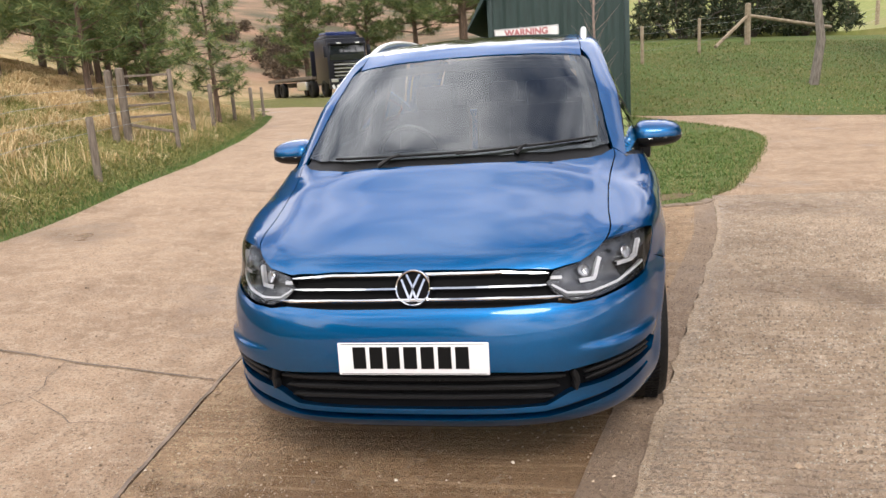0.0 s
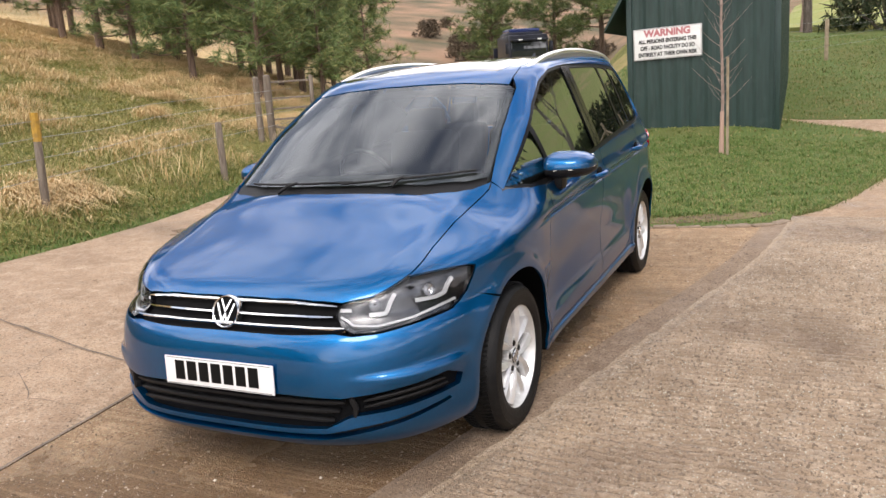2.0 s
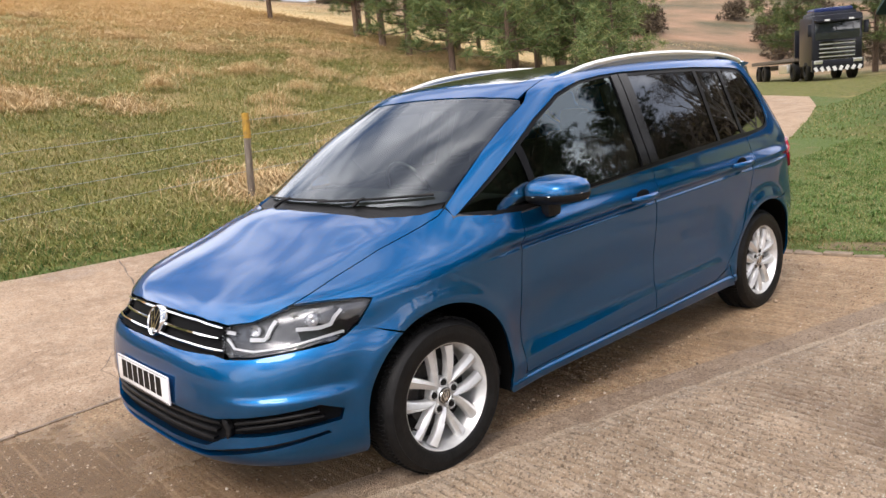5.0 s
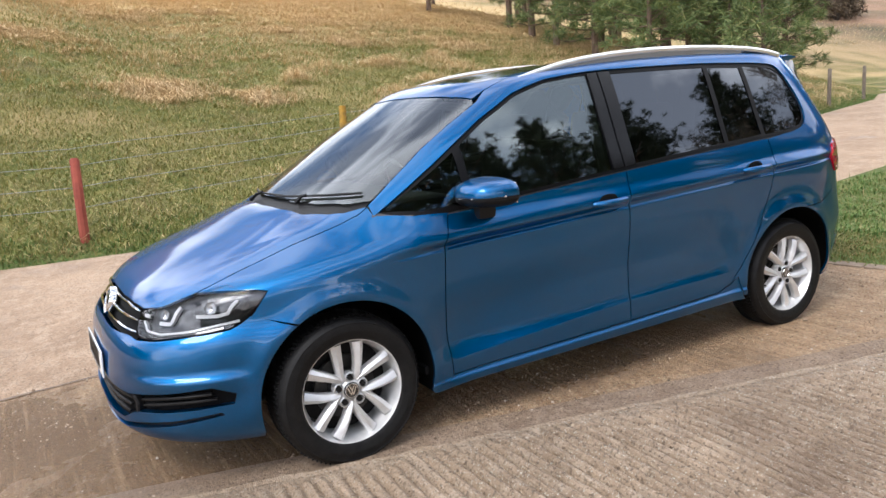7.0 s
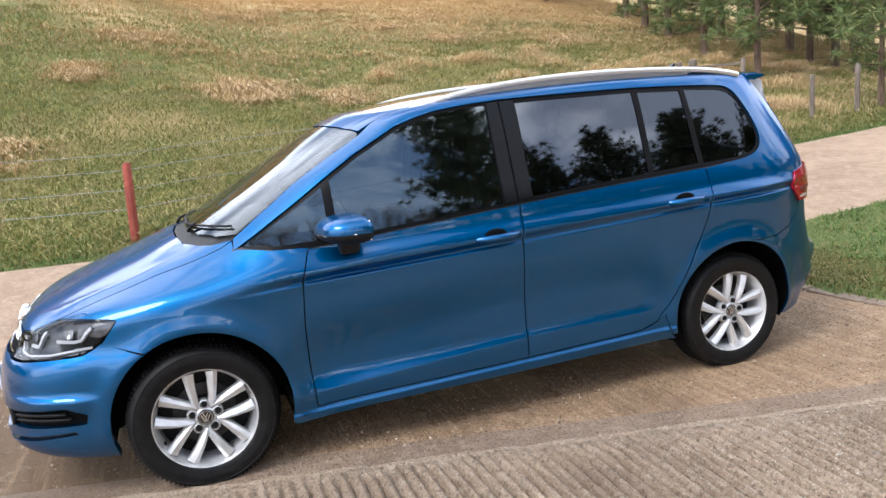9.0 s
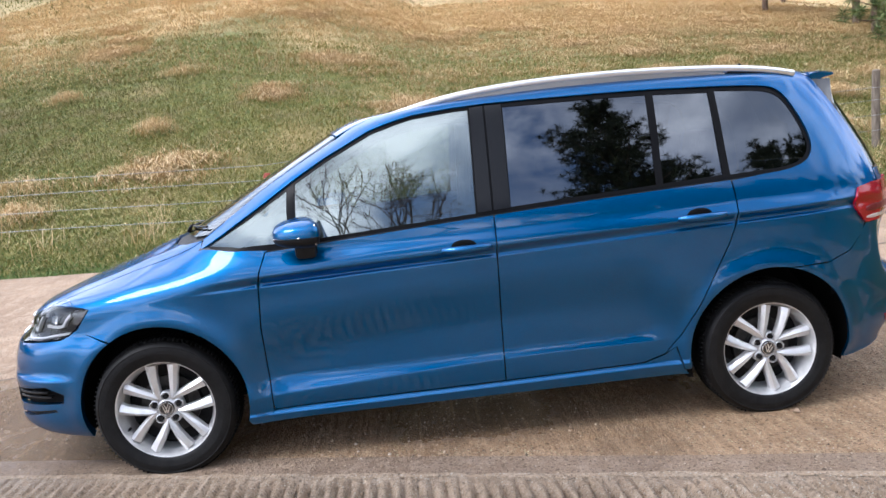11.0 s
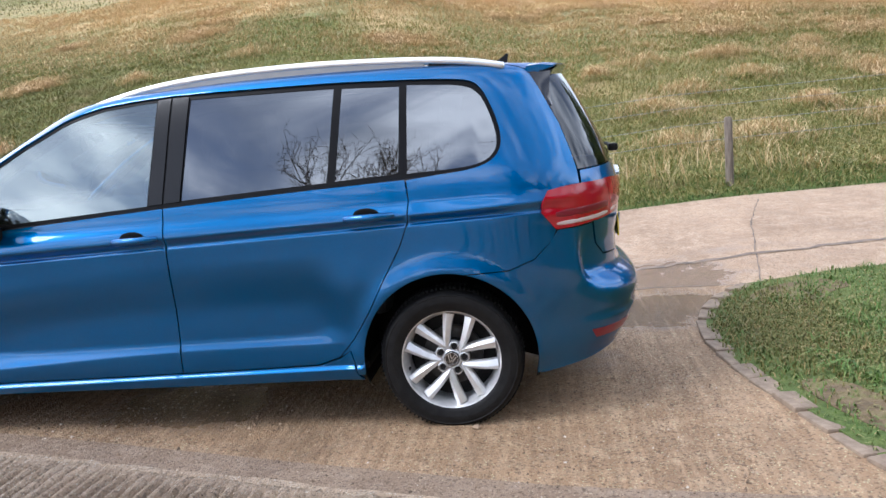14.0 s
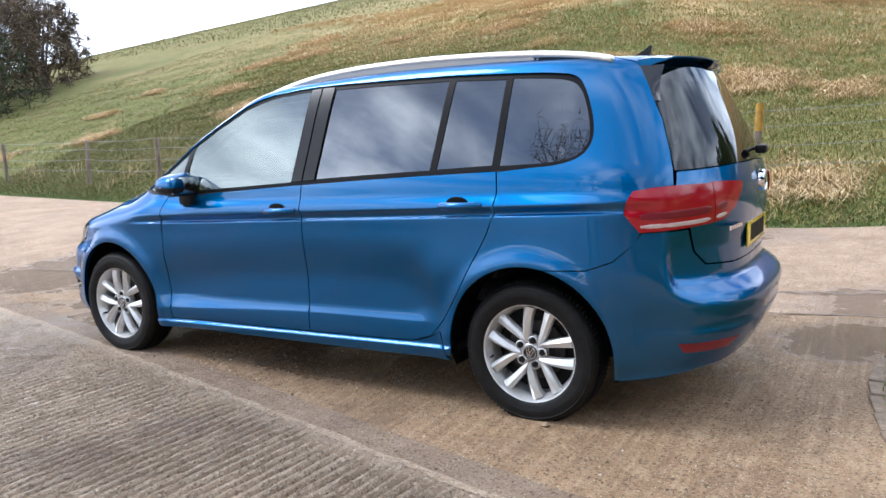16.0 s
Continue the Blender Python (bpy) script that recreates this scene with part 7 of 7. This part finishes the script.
lettering("ALL PERSONS ENTERING THIS", 0.045, 0.098, 1.07, SIGN_BLACK, 0.004)
lettering("OFF - ROAD FACILITY DO SO", -0.078, 0.098, 1.0, SIGN_BLACK, 0.004)
lettering("ENTIRELY AT THEIR OWN RISK", -0.200, 0.098, 1.09, SIGN_BLACK, 0.004)

# ---- trees ----
PALE_BARK = textured("pale_lichened_bark", [(0.3, (0.13, 0.11, 0.09)), (0.7, (0.30, 0.265, 0.225))], 10, 0.95, 0.8, 25, stretch=(3, 3, 0.5), distance=0.03)
BARK = textured("grey_brown_bark", [(0.3, (0.06, 0.048, 0.038)), (0.7, (0.17, 0.14, 0.115))], 10, 0.95, 0.8, 25, stretch=(3, 3, 0.5), distance=0.03)
PINE_BARK = textured("pine_bark", [(0.3, (0.07, 0.045, 0.032)), (0.7, (0.20, 0.135, 0.095))], 10, 0.95, 0.8, 25, stretch=(3, 3, 0.5), distance=0.03)
PINK_BARK = textured("young_pinkish_bark", [(0.3, (0.20, 0.135, 0.11)), (0.7, (0.36, 0.27, 0.23))], 14, 0.8, 0.4, 40)
NEEDLES = blade_material("pine_needles", [(0.0, (0.06, 0.10, 0.03)), (0.5, (0.12, 0.17, 0.05)), (0.85, (0.20, 0.24, 0.075)), (1.0, (0.32, 0.29, 0.11))], 0.7)
TWIGS = blade_material("dark_hedge_leaves", [(0.0, (0.018, 0.03, 0.012)), (0.6, (0.04, 0.06, 0.02)), (1.0, (0.10, 0.085, 0.04))], 0.8)
BROWN_TWIGS = blade_material("brown_twigs", [(0.0, (0.05, 0.035, 0.022)), (0.6, (0.11, 0.08, 0.05)), (1.0, (0.20, 0.15, 0.09))], 0.85)


def tufts(name, centres, per, length, width, mat, parent, seed, flat=0.7):
    """Clumps of narrow leaves round each centre."""
    rg = np.random.default_rng(seed)
    c = np.repeat(np.asarray(centres, float), per, 0)
    d = rg.normal(0, 1, (len(c), 3)) * (1, 1, flat)
    d /= np.linalg.norm(d, axis=1)[:, None]
    s = np.cross(d, rg.normal(0, 1, (len(c), 3)))
    s /= np.linalg.norm(s, axis=1)[:, None]
    L = length * rg.uniform(0.5, 1.2, (len(c), 1))
    b = c + d * L * 0.1
    v = np.empty((len(c), 3, 3))
    v[:, 0], v[:, 1], v[:, 2] = b - s * width, b + s * width, b + d * L
    f = (np.arange(len(c))[:, None] * 3 + (0, 1, 2)).tolist()
    me = bpy.data.meshes.new(name)
    me.from_pydata(v.reshape(-1, 3).tolist(), [], f)
    me.materials.append(mat)
    ob = new(name, me)
    ob.parent = parent
    return ob


def pine(h, spread, clear, seed, per=15, clump=0.30, leaf=None, dense=7):
    rg = random.Random(seed)
    tree = empty_thing("pine_tree", "green pine with a bare lower trunk on the rough hillside", "tree", group="pines on the hillside")
    bm = bmesh.new()
    bend = [rg.uniform(-0.06, 0.06) * h * 0.5 for _ in range(2)]
    r0 = 0.016 * h + 0.02
    spine = lambda t: Vector((bend[0] * t * t, bend[1] * t * t, h * float(t)))
    add_tube(bm, [spine(t) - Vector((0, 0, 0.3 if t == 0 else 0)) for t in np.linspace(0, 1, 9)], [r0 * (1 - 0.93 * t) for t in np.linspace(0, 1, 9)], 8)
    centres = []
    n = int(16 + 7 * h)
    for k in range(n):
        t = clear + (1 - clear) * (k + rg.random()) / n
        rel = (t - clear) / (1 - clear)
        ln = spread * (0.35 + 0.65 * math.sin(math.pi * min(1, 0.25 + 0.72 * rel))) * rg.uniform(0.6, 1.1) * (1.0 if rel < 0.8 else 0.65)
        a = k * 2.4 + rg.uniform(-0.4, 0.4)
        up = rg.uniform(-0.05, 0.35) + 0.4 * rel
        p0 = spine(t)
        d = Vector((math.cos(a), math.sin(a), up)).normalized()
        p1, p2 = p0 + d * ln * 0.55 + Vector((0, 0, -0.04 * ln)), p0 + d * ln + Vector((0, 0, 0.08 * ln))
        rb = r0 * 0.30 * (1 - 0.6 * t)
        add_tube(bm, [p0, p1, p2], [rb, rb * 0.6, rb * 0.2], 5)
        m = max(4, int(ln * dense))
        for j in range(m):
            u = 0.3 + 0.7 * (j + rg.random()) / m
            q = p0.lerp(p2, u) + Vector((rg.uniform(-1, 1), rg.uniform(-1, 1), rg.uniform(-0.5, 0.8))) * 0.22 * ln * (0.4 + u * 0.6)
            centres.append(q)
    for j in range(30):
        u = (j + rg.random()) / 30
        wide = 0.12 + 0.055 * h * u
        centres.append(spine(1) + Vector((rg.uniform(-wide, wide), rg.uniform(-wide, wide), 0.15 - 0.13 * h * u)))
    part("trunk", bm, PINE_BARK, tree)
    tufts("crown", centres, per, clump, 0.0065 + 0.013 * clump, leaf or NEEDLES, tree, seed)
    return tree


def bare_tree(h, seed, mat=BARK, label="leafless tree with fine bare branches", depth=5, name="bare_tree", up=0.35, r0=None, twigs=0):
    ends = []
    rg = random.Random(seed)
    tree = empty_thing(name, label, "tree")
    bm = bmesh.new()

    def grow(p, d, ln, r, lev):
        mid = p + d * ln * 0.5 + Vector((rg.uniform(-1, 1), rg.uniform(-1, 1), 0)) * ln * 0.05
        e = p + d * ln
        add_tube(bm, [p, mid, e], [r, r * 0.85, r * 0.68], 7 if lev < 2 else 4, cap=False)
        if lev >= depth - 1:
            ends.extend((mid, e))
        if lev >= depth:
            return
        for k in range((3 if twigs else rg.choice((2, 3))) if lev else 3):
            n = Vector((rg.uniform(-1, 1), rg.uniform(-1, 1), rg.uniform(-0.3, 0.9))).normalized()
            nd = (d + n * rg.uniform(0.55, 0.95) + Vector((0, 0, up * 0.5))).normalized()
            grow(p.lerp(e, rg.uniform(0.75, 1.0)), nd, ln * rg.uniform(0.62, 0.82), r * rg.uniform(0.5, 0.66), lev + 1)

    grow(Vector((0, 0, -0.2)), Vector((0, 0, 1)), h * 0.30, r0 or h * 0.02, 0)
    part("trunk", bm, mat, tree)
    if twigs:
        tufts("twigs", ends, twigs, 0.038 * h, 0.0007 * h, BROWN_TWIGS, tree, seed, 0.8)
    return tree


def bush(w, h, seed, mat, label, n=260, per=16, length=0.35, width=0.03, name="bush"):
    rg = random.Random(seed)
    b = empty_thing(name, label, "bush")
    bm = bmesh.new()
    cs = []
    for k in range(14):
        a, t = rg.uniform(0, 6.28), rg.uniform(0.2, 1)
        e = Vector((math.cos(a) * w * t * 0.5, math.sin(a) * w * t * 0.4, h * rg.uniform(0.6, 1.05) * (1.1 - 0.35 * t)))
        add_tube(bm, [(0.1 * math.cos(a), 0.1 * math.sin(a), -0.2), e * 0.5 + Vector((0, 0, 0.1 * h)), e], [0.05, 0.03, 0.01], 5)
    for k in range(n):
        a, t, u = rg.uniform(0, 6.28), rg.random() ** 0.5, rg.random()
        lump = 1 + 0.25 * math.sin(3 * a + seed) + 0.15 * math.sin(7 * a + 2 * seed)
        cs.append((math.cos(a) * w * 0.5 * t * lump * (1 - 0.35 * u), math.sin(a) * w * 0.4 * t * lump * (1 - 0.35 * u), h * (0.06 + 0.92 * u * (1 - 0.25 * t * t)) * (0.8 + 0.2 * lump)))
    part("stem", bm, BARK, b)
    tufts("foliage", cs, per, length, width, mat, b, seed, 0.9)
    return b


kinds = [pine(6.5, 2.0, 0.14, 3, 44), pine(7.5, 2.0, 0.24, 8, 44), pine(5.6, 1.9, 0.12, 13, 44), pine(3.3, 1.1, 0.16, 21, 34, 0.24)]
spots = [(-12.6, 17.7, 0, 1.0), (-15.2, 18.6, 1, 1.0), (-17.5, 20.8, 0, 1.05), (-15.6, 21.6, 2, 1.0), (-8.0, 14.1, 3, 1.0), (-20.2, 16.8, 1, 1.05), (-19.3, 19.4, 0, 1.1), (-14.1, 14.5, 2, 1.0), (-13.2, 17.4, 0, 0.85), (-17.9, 16.1, 2, 1.1), (-10.9, 13.5, 3, 1.25),
         (-18.9, 24.3, 1, 1.0), (-24, 18.5, 0, 1.15), (-27, 21.5, 1, 1.1), (-22.5, 23, 2, 1.2), (-26, 26, 0, 1.2), (-21, 28.5, 1, 1.1), (-17.5, 47, 0, 1.5), (-30, 18, 2, 1.2), (-31, 24, 1, 1.2), (-22, 34, 0, 1.3), (-29, 31, 2, 1.3),
         (-4.4, 31, 0, 1.25), (-2.6, 34, 1, 1.2), (-6.0, 41, 2, 1.5), (-3.4, 44, 0, 1.6), (-9.5, 45, 1, 1.4), (-0.8, 29.5, 2, 1.2), (-14, 50, 0, 1.5), (-35, 27, 0, 1.2), (-34, 34, 1, 1.2), (-40, 24, 2, 1.2), (-11.5, 17.2, 3, 1.1), (-28, 42, 1, 1.4), (-33, 44, 2, 1.5)]
rg = random.Random(77)
for k, (x, y, kind, s) in enumerate(spots):
    src = kinds[kind]
    m = Matrix.Translation(on_ground(x, y)) @ Matrix.Rotation(rg.uniform(0, 6.28), 4, "Z")
    used = {0: 0, 1: 1, 2: 3, 3: 4}
    if used[kind] == k:
        src.matrix_basis = m
    else:
        copy_thing(src, m).scale = (s, s, s)
# tall pines and bare trees on the slope that the windows mirror
DARK_NEEDLES = blade_material("dark_pine_needles", [(0.0, (0.012, 0.020, 0.008)), (0.6, (0.026, 0.040, 0.014)), (1.0, (0.05, 0.06, 0.02))], 0.8)
tall = pine(12.4, 2.7, 0.22, 31, 34, 0.26, DARK_NEEDLES, 17)
tagged(tall, "tall dark pine on the bank beyond the yard", "tree", "tall pines beyond the yard")
tall.matrix_basis = Matrix.Translation(on_ground(14.5, 7.2))
for x, y, s in ((15.2, 10.0, 0.76), (15.5, 12.8, 0.86), (13.8, 15.5, 0.80), (17.0, 18.0, 0.95), (12.4, 20.4, 0.80)):
    copy_thing(tall, Matrix.Translation(on_ground(x, y)) @ Matrix.Rotation(x, 4, "Z")).scale = (s, s, s)
b1, b2 = bare_tree(9.2, 4, depth=6, r0=0.13, twigs=2), bare_tree(9.2, 9, depth=6, r0=0.13, twigs=2)
for ob, x, y in ((b1, 14.4, 2.0), (b2, 14.8, 4.0)):
    tagged(ob, "", "", "bare trees beyond the yard")
    ob.matrix_basis = Matrix.Translation(on_ground(x, y))
b1.scale, b2.scale = (1.2, 1.2, 1.2), (0.9, 0.9, 0.9)
for src, x, y, s in ((b1, 14.6, 5.6, 0.82), (b1, 16.0, 4.9, 0.92), (b2, 15.6, 3.0, 0.98), (b2, 16.4, 6.8, 0.9), (b2, 1.9, 29.5, 1.3), (b2, 10.6, 19.8, 0.95), (b1, 11.6, 16.4, 0.9)):
    copy_thing(src, Matrix.Translation(on_ground(x, y)) @ Matrix.Rotation(x + y, 4, "Z")).scale = (s, s, s)
# tree on the mown bank, with a forked trunk
bank_tree = bare_tree(8.5, 15, PALE_BARK, "leafless forked tree on the mown bank", 6, "bank_tree", 0.6, 0.125, 4)
bank_tree.matrix_basis = Matrix.Translation(on_ground(6.2, 17.4)) @ Matrix.Rotation(1.0, 4, "Z")
# young tree with stake and guard in front of the shed
young = empty_thing("young_tree", "slender young tree with stake and pinkish guard on lawn", "tree", on_ground(0.80, 9.45))
bm = bmesh.new()
rg = random.Random(6)
add_tube(bm, [(0, 0, -0.1), (0.02, 0, 0.9), (-0.01, 0.01, 2.0), (0.03, 0, 3.2), (0.02, 0.02, 4.2)], [0.026, 0.023, 0.018, 0.012, 0.004], 7)
for k in range(64):
    z = 0.75 + 3.2 * k / 64
    a = k * 2.4 + rg.uniform(-0.5, 0.5)
    ln = rg.uniform(0.3, 0.65) * (1 - 0.15 * k / 64)
    d = Vector((math.cos(a), math.sin(a), 0.9)).normalized()
    add_tube(bm, [(0, 0, z), Vector((0, 0, z)) + d * ln * 0.5 + Vector((0, 0, -0.03)), Vector((0, 0, z)) + d * ln], [0.0045, 0.003, 0.0012], 4)
part("trunk", bm, PINK_BARK, young)
bm = bmesh.new()
add_tube(bm, [(0.085, -0.02, -0.1), (0.09, -0.02, 1.45)], [0.022, 0.020], 8)
part("stake", bm, PALE_WOOD, young)
bm = bmesh.new()
add_tube(bm, [(0.0, 0, 0.0), (0.005, 0, 0.33), (0.01, 0, 0.66)], [0.040, 0.034, 0.030], 10)
part("guard", bm, material("pinkish_tree_guard", (0.42, 0.28, 0.22), 0.7), young)

# ---- fence, hedge and field behind the mown bank ----
bank_line = [(1.2, 20.0), (2.4, 21.2), (4.4, 23.7), (6.35, 26.0)]
for x, y in bank_line[:3]:
    fence_post(x, y, 1.15, 0.055, PALE_WOOD, "pale round fence post on the grass bank")
fence_post(*bank_line[3], 1.45, 0.11, PALE_WOOD, "thick pale straining post on the grass bank")
for x0, y0, x1, y1, h0, h1 in ((6.35, 26.0, 5.05, 24.6, 1.0, 0.1), (6.35, 26.0, 9.3, 26.8, 1.0, 0.5)):
    bm = bmesh.new()
    add_tube(bm, [on_ground(x0, y0, h0), on_ground(x1, y1, h1)], 0.06, 8)
    tagged(part("fence_rail", bm, PALE_WOOD), "round timber strut leaning on the straining post", "rail")
fence_post(17.5, 46.5, 1.6, 0.12, PALE_WOOD, "pale fence post at the edge of the field")
wires(bank_line, (0.4, 0.65, 0.9, 1.1), "thin fence wire along the grass bank")
wires([bank_line[-1], (17.5, 46.5)], (0.5, 0.9, 1.2), "thin fence wire along the field")
for k, (x, y, w, h) in enumerate(((4.6, 29.5, 5.0, 2.3), (7.4, 31.0, 5.0, 2.6), (10.0, 33.0, 4.5, 2.2))):
    bush(w, h, 40 + k, TWIGS, "dark evergreen hedge bush behind the fence", 420, 16, 0.26, 0.035, "hedge_bush").matrix_basis = Matrix.Translation(on_ground(x, y))
bush(1.9, 1.9, 50, TWIGS, "small round bush in the field", 160, 14, 0.25, 0.03).matrix_basis = Matrix.Translation(on_ground(19.5, 58.0))
for k, (x, y) in enumerate(((3.2, 33.0), (4.2, 35.0), (1.6, 36.0))):
    b = bare_tree(7.5, 60 + k, PINK_BARK, "thin pale leafless birch by the field", 4, "birch_tree", 0.9, 0.07)
    b.matrix_basis = Matrix.Translation(on_ground(x, y))
# dark scrub at the foot of the long hill
for k, (x, y, w, h, mt) in enumerate(((-14.5, -33, 9, 5.2, TWIGS), (-19, -36.5, 9, 6.2, BROWN_TWIGS), (-23.5, -39, 7, 5.6, BROWN_TWIGS), (-10.5, -36, 9, 5.0, TWIGS), (-16, -42, 12, 7.5, BROWN_TWIGS), (-8, -44, 12, 7.0, TWIGS))):
    bush(w, h, 70 + k, mt, "dark tangled scrub at the foot of the hill", 520, 18, 0.55, 0.03, "scrub").matrix_basis = Matrix.Translation(on_ground(x, y))
far_bush = bush(5, 3.0, 90, BROWN_TWIGS, "brown scrub on the far hillside", 220, 14, 0.5, 0.06, "hill_scrub")
far_bush.matrix_basis = Matrix.Translation(on_ground(-30, 75))
rg = random.Random(9)
for k in range(34):
    x, y = rg.uniform(-95, -8), rg.uniform(62, 130)
    copy_thing(far_bush, Matrix.Translation(on_ground(x, y)) @ Matrix.Rotation(rg.uniform(0, 6), 4, "Z")).scale = (rg.uniform(0.5, 1.3),) * 3

# unseen brown wood above the field, added to darken the side windows' reflections
wg = np.random.default_rng(61)
wx, wy = wg.uniform(10, 150, 3200), wg.uniform(185, 235, 3200)
wood_c = np.c_[wx, wy, ground_z(wx, wy) + wg.uniform(0, 20, 3200) * (0.75 + 0.25 * np.sin(0.21 * wx) * np.sin(0.34 * wx + 1))]
wood = empty_thing("woodland", "bare brown woodland along the top of the field", "woodland", kind="stuff")
tufts("branches", wood_c, 4, 4.5, 0.7, BROWN_TWIGS, wood, 62, 1.2)

# ---- lorry on the road bend ----
LORRY_PAINT = material("dark_navy_lorry_paint", (0.006, 0.007, 0.015), 0.35, 0.0, 0.25)
LORRY_BLUE = material("blue_lorry_panel", (0.02, 0.035, 0.14), 0.25, 0.2, 0.8)
LORRY_GLASS = material("dark_lorry_glass", (0.02, 0.025, 0.03), 0.05, 0.0, 1.0)
lorry = empty_thing("lorry", "dark navy flatbed lorry parked where the road bends", "lorry", on_ground(-12.5, 40.0, -0.02))
lorry.rotation_euler = (0, 0, radians(40))


def lp(name, boxes, mat, label="", parent=None):
    bm = bmesh.new()
    for c, s, bv in boxes:
        add_box(bm, c, s, bv)
    return part(name, bm, mat, parent or lorry, label)


lp("cab", [((0, 1.05, 1.98), (2.45, 2.0, 2.50), 0.12), ((0, 1.2, 3.25), (2.2, 1.5, 0.35), 0.15)], LORRY_PAINT)
lp("roof_deflector", [((0, 1.2, 3.5), (1.9, 1.2, 0.25), 0.1)], LORRY_BLUE)
lp("windscreen", [((0, 0.04, 2.42), (2.15, 0.06, 0.82), 0.03)], LORRY_GLASS)
lp("sun_visor", [((0, -0.08, 2.92), (2.25, 0.28, 0.10), 0.03)], LORRY_PAINT)
for z in (1.88, 1.66, 1.46, 1.26, 1.08):
    lp("grille_bar", [((0, 0.02, z), (1.75, 0.10, 0.11), 0.02)], GLOSS_BLACK)
    lp("grille_gap", [((0, 0.03, z - 0.10), (1.7, 0.05, 0.05), 0.0)], ALUMINIUM)
lp("bumper", [((0, 0.0, 0.72), (2.48, 0.22, 0.55), 0.05)], LORRY_PAINT)
for k, x in enumerate((-1.05, -0.75, -0.45, -0.15, 0.15, 0.45, 0.75, 1.05)):
    bm = bmesh.new()
    add_box(bm, (x, -0.115, 0.55), (0.16, 0.012, 0.24), 0, Matrix.Rotation(radians(28 if x > 0 else -28), 3, "Y"))
    part("bumper_stripe", bm, PLATE_WHITE, lorry, "white warning stripe", smooth=False)
for x in (-0.95, 0.95):
    lp("headlamp", [((x, -0.11, 0.90), (0.42, 0.05, 0.18), 0.02)], ALUMINIUM)
    lp("mirror", [((x * 1.42, 0.0, 2.5), (0.22, 0.14, 0.62), 0.04)], LORRY_PAINT)
    lp("roof_light", [((x * 0.6, -0.2, 2.94), (0.25, 0.05, 0.08), 0.01)], PLATE_WHITE)
lp("chassis", [((0, 6.2, 0.85), (0.9, 9.0, 0.28), 0.02)], BLACK_PLASTIC)
lp("flatbed", [((0, 7.0, 1.18), (2.5, 8.6, 0.20), 0.02)], WOOD, "plain timber flatbed")
lp("headboard", [((0, 2.75, 1.95), (2.45, 0.10, 1.5), 0.02)], LORRY_PAINT)
lp("side_tank", [((-1.05, 4.6, 0.72), (0.5, 1.6, 0.5), 0.05)], ALUMINIUM)
for x in (-1.08, 1.08):
    for y in (0.95, 3.1, 8.6, 9.9):
        bm = bmesh.new()
        lathe(bm, [(0.02, 0.10), (0.24, 0.10), (0.26, 0.15), (0.30, 0.16), (0.44, 0.15), (0.51, 0.11), (0.51, -0.13), (0.30, -0.14), (0.02, -0.14)], 28)
        bmesh.ops.transform(bm, matrix=Matrix.Translation((x, y, 0.51)) @ Matrix.Diagonal((1 if x > 0 else -1, 1, 1, 1)), verts=bm.verts)
        bmesh.ops.recalc_face_normals(bm, faces=bm.faces)
        part("wheel", bm, RUBBER, lorry)
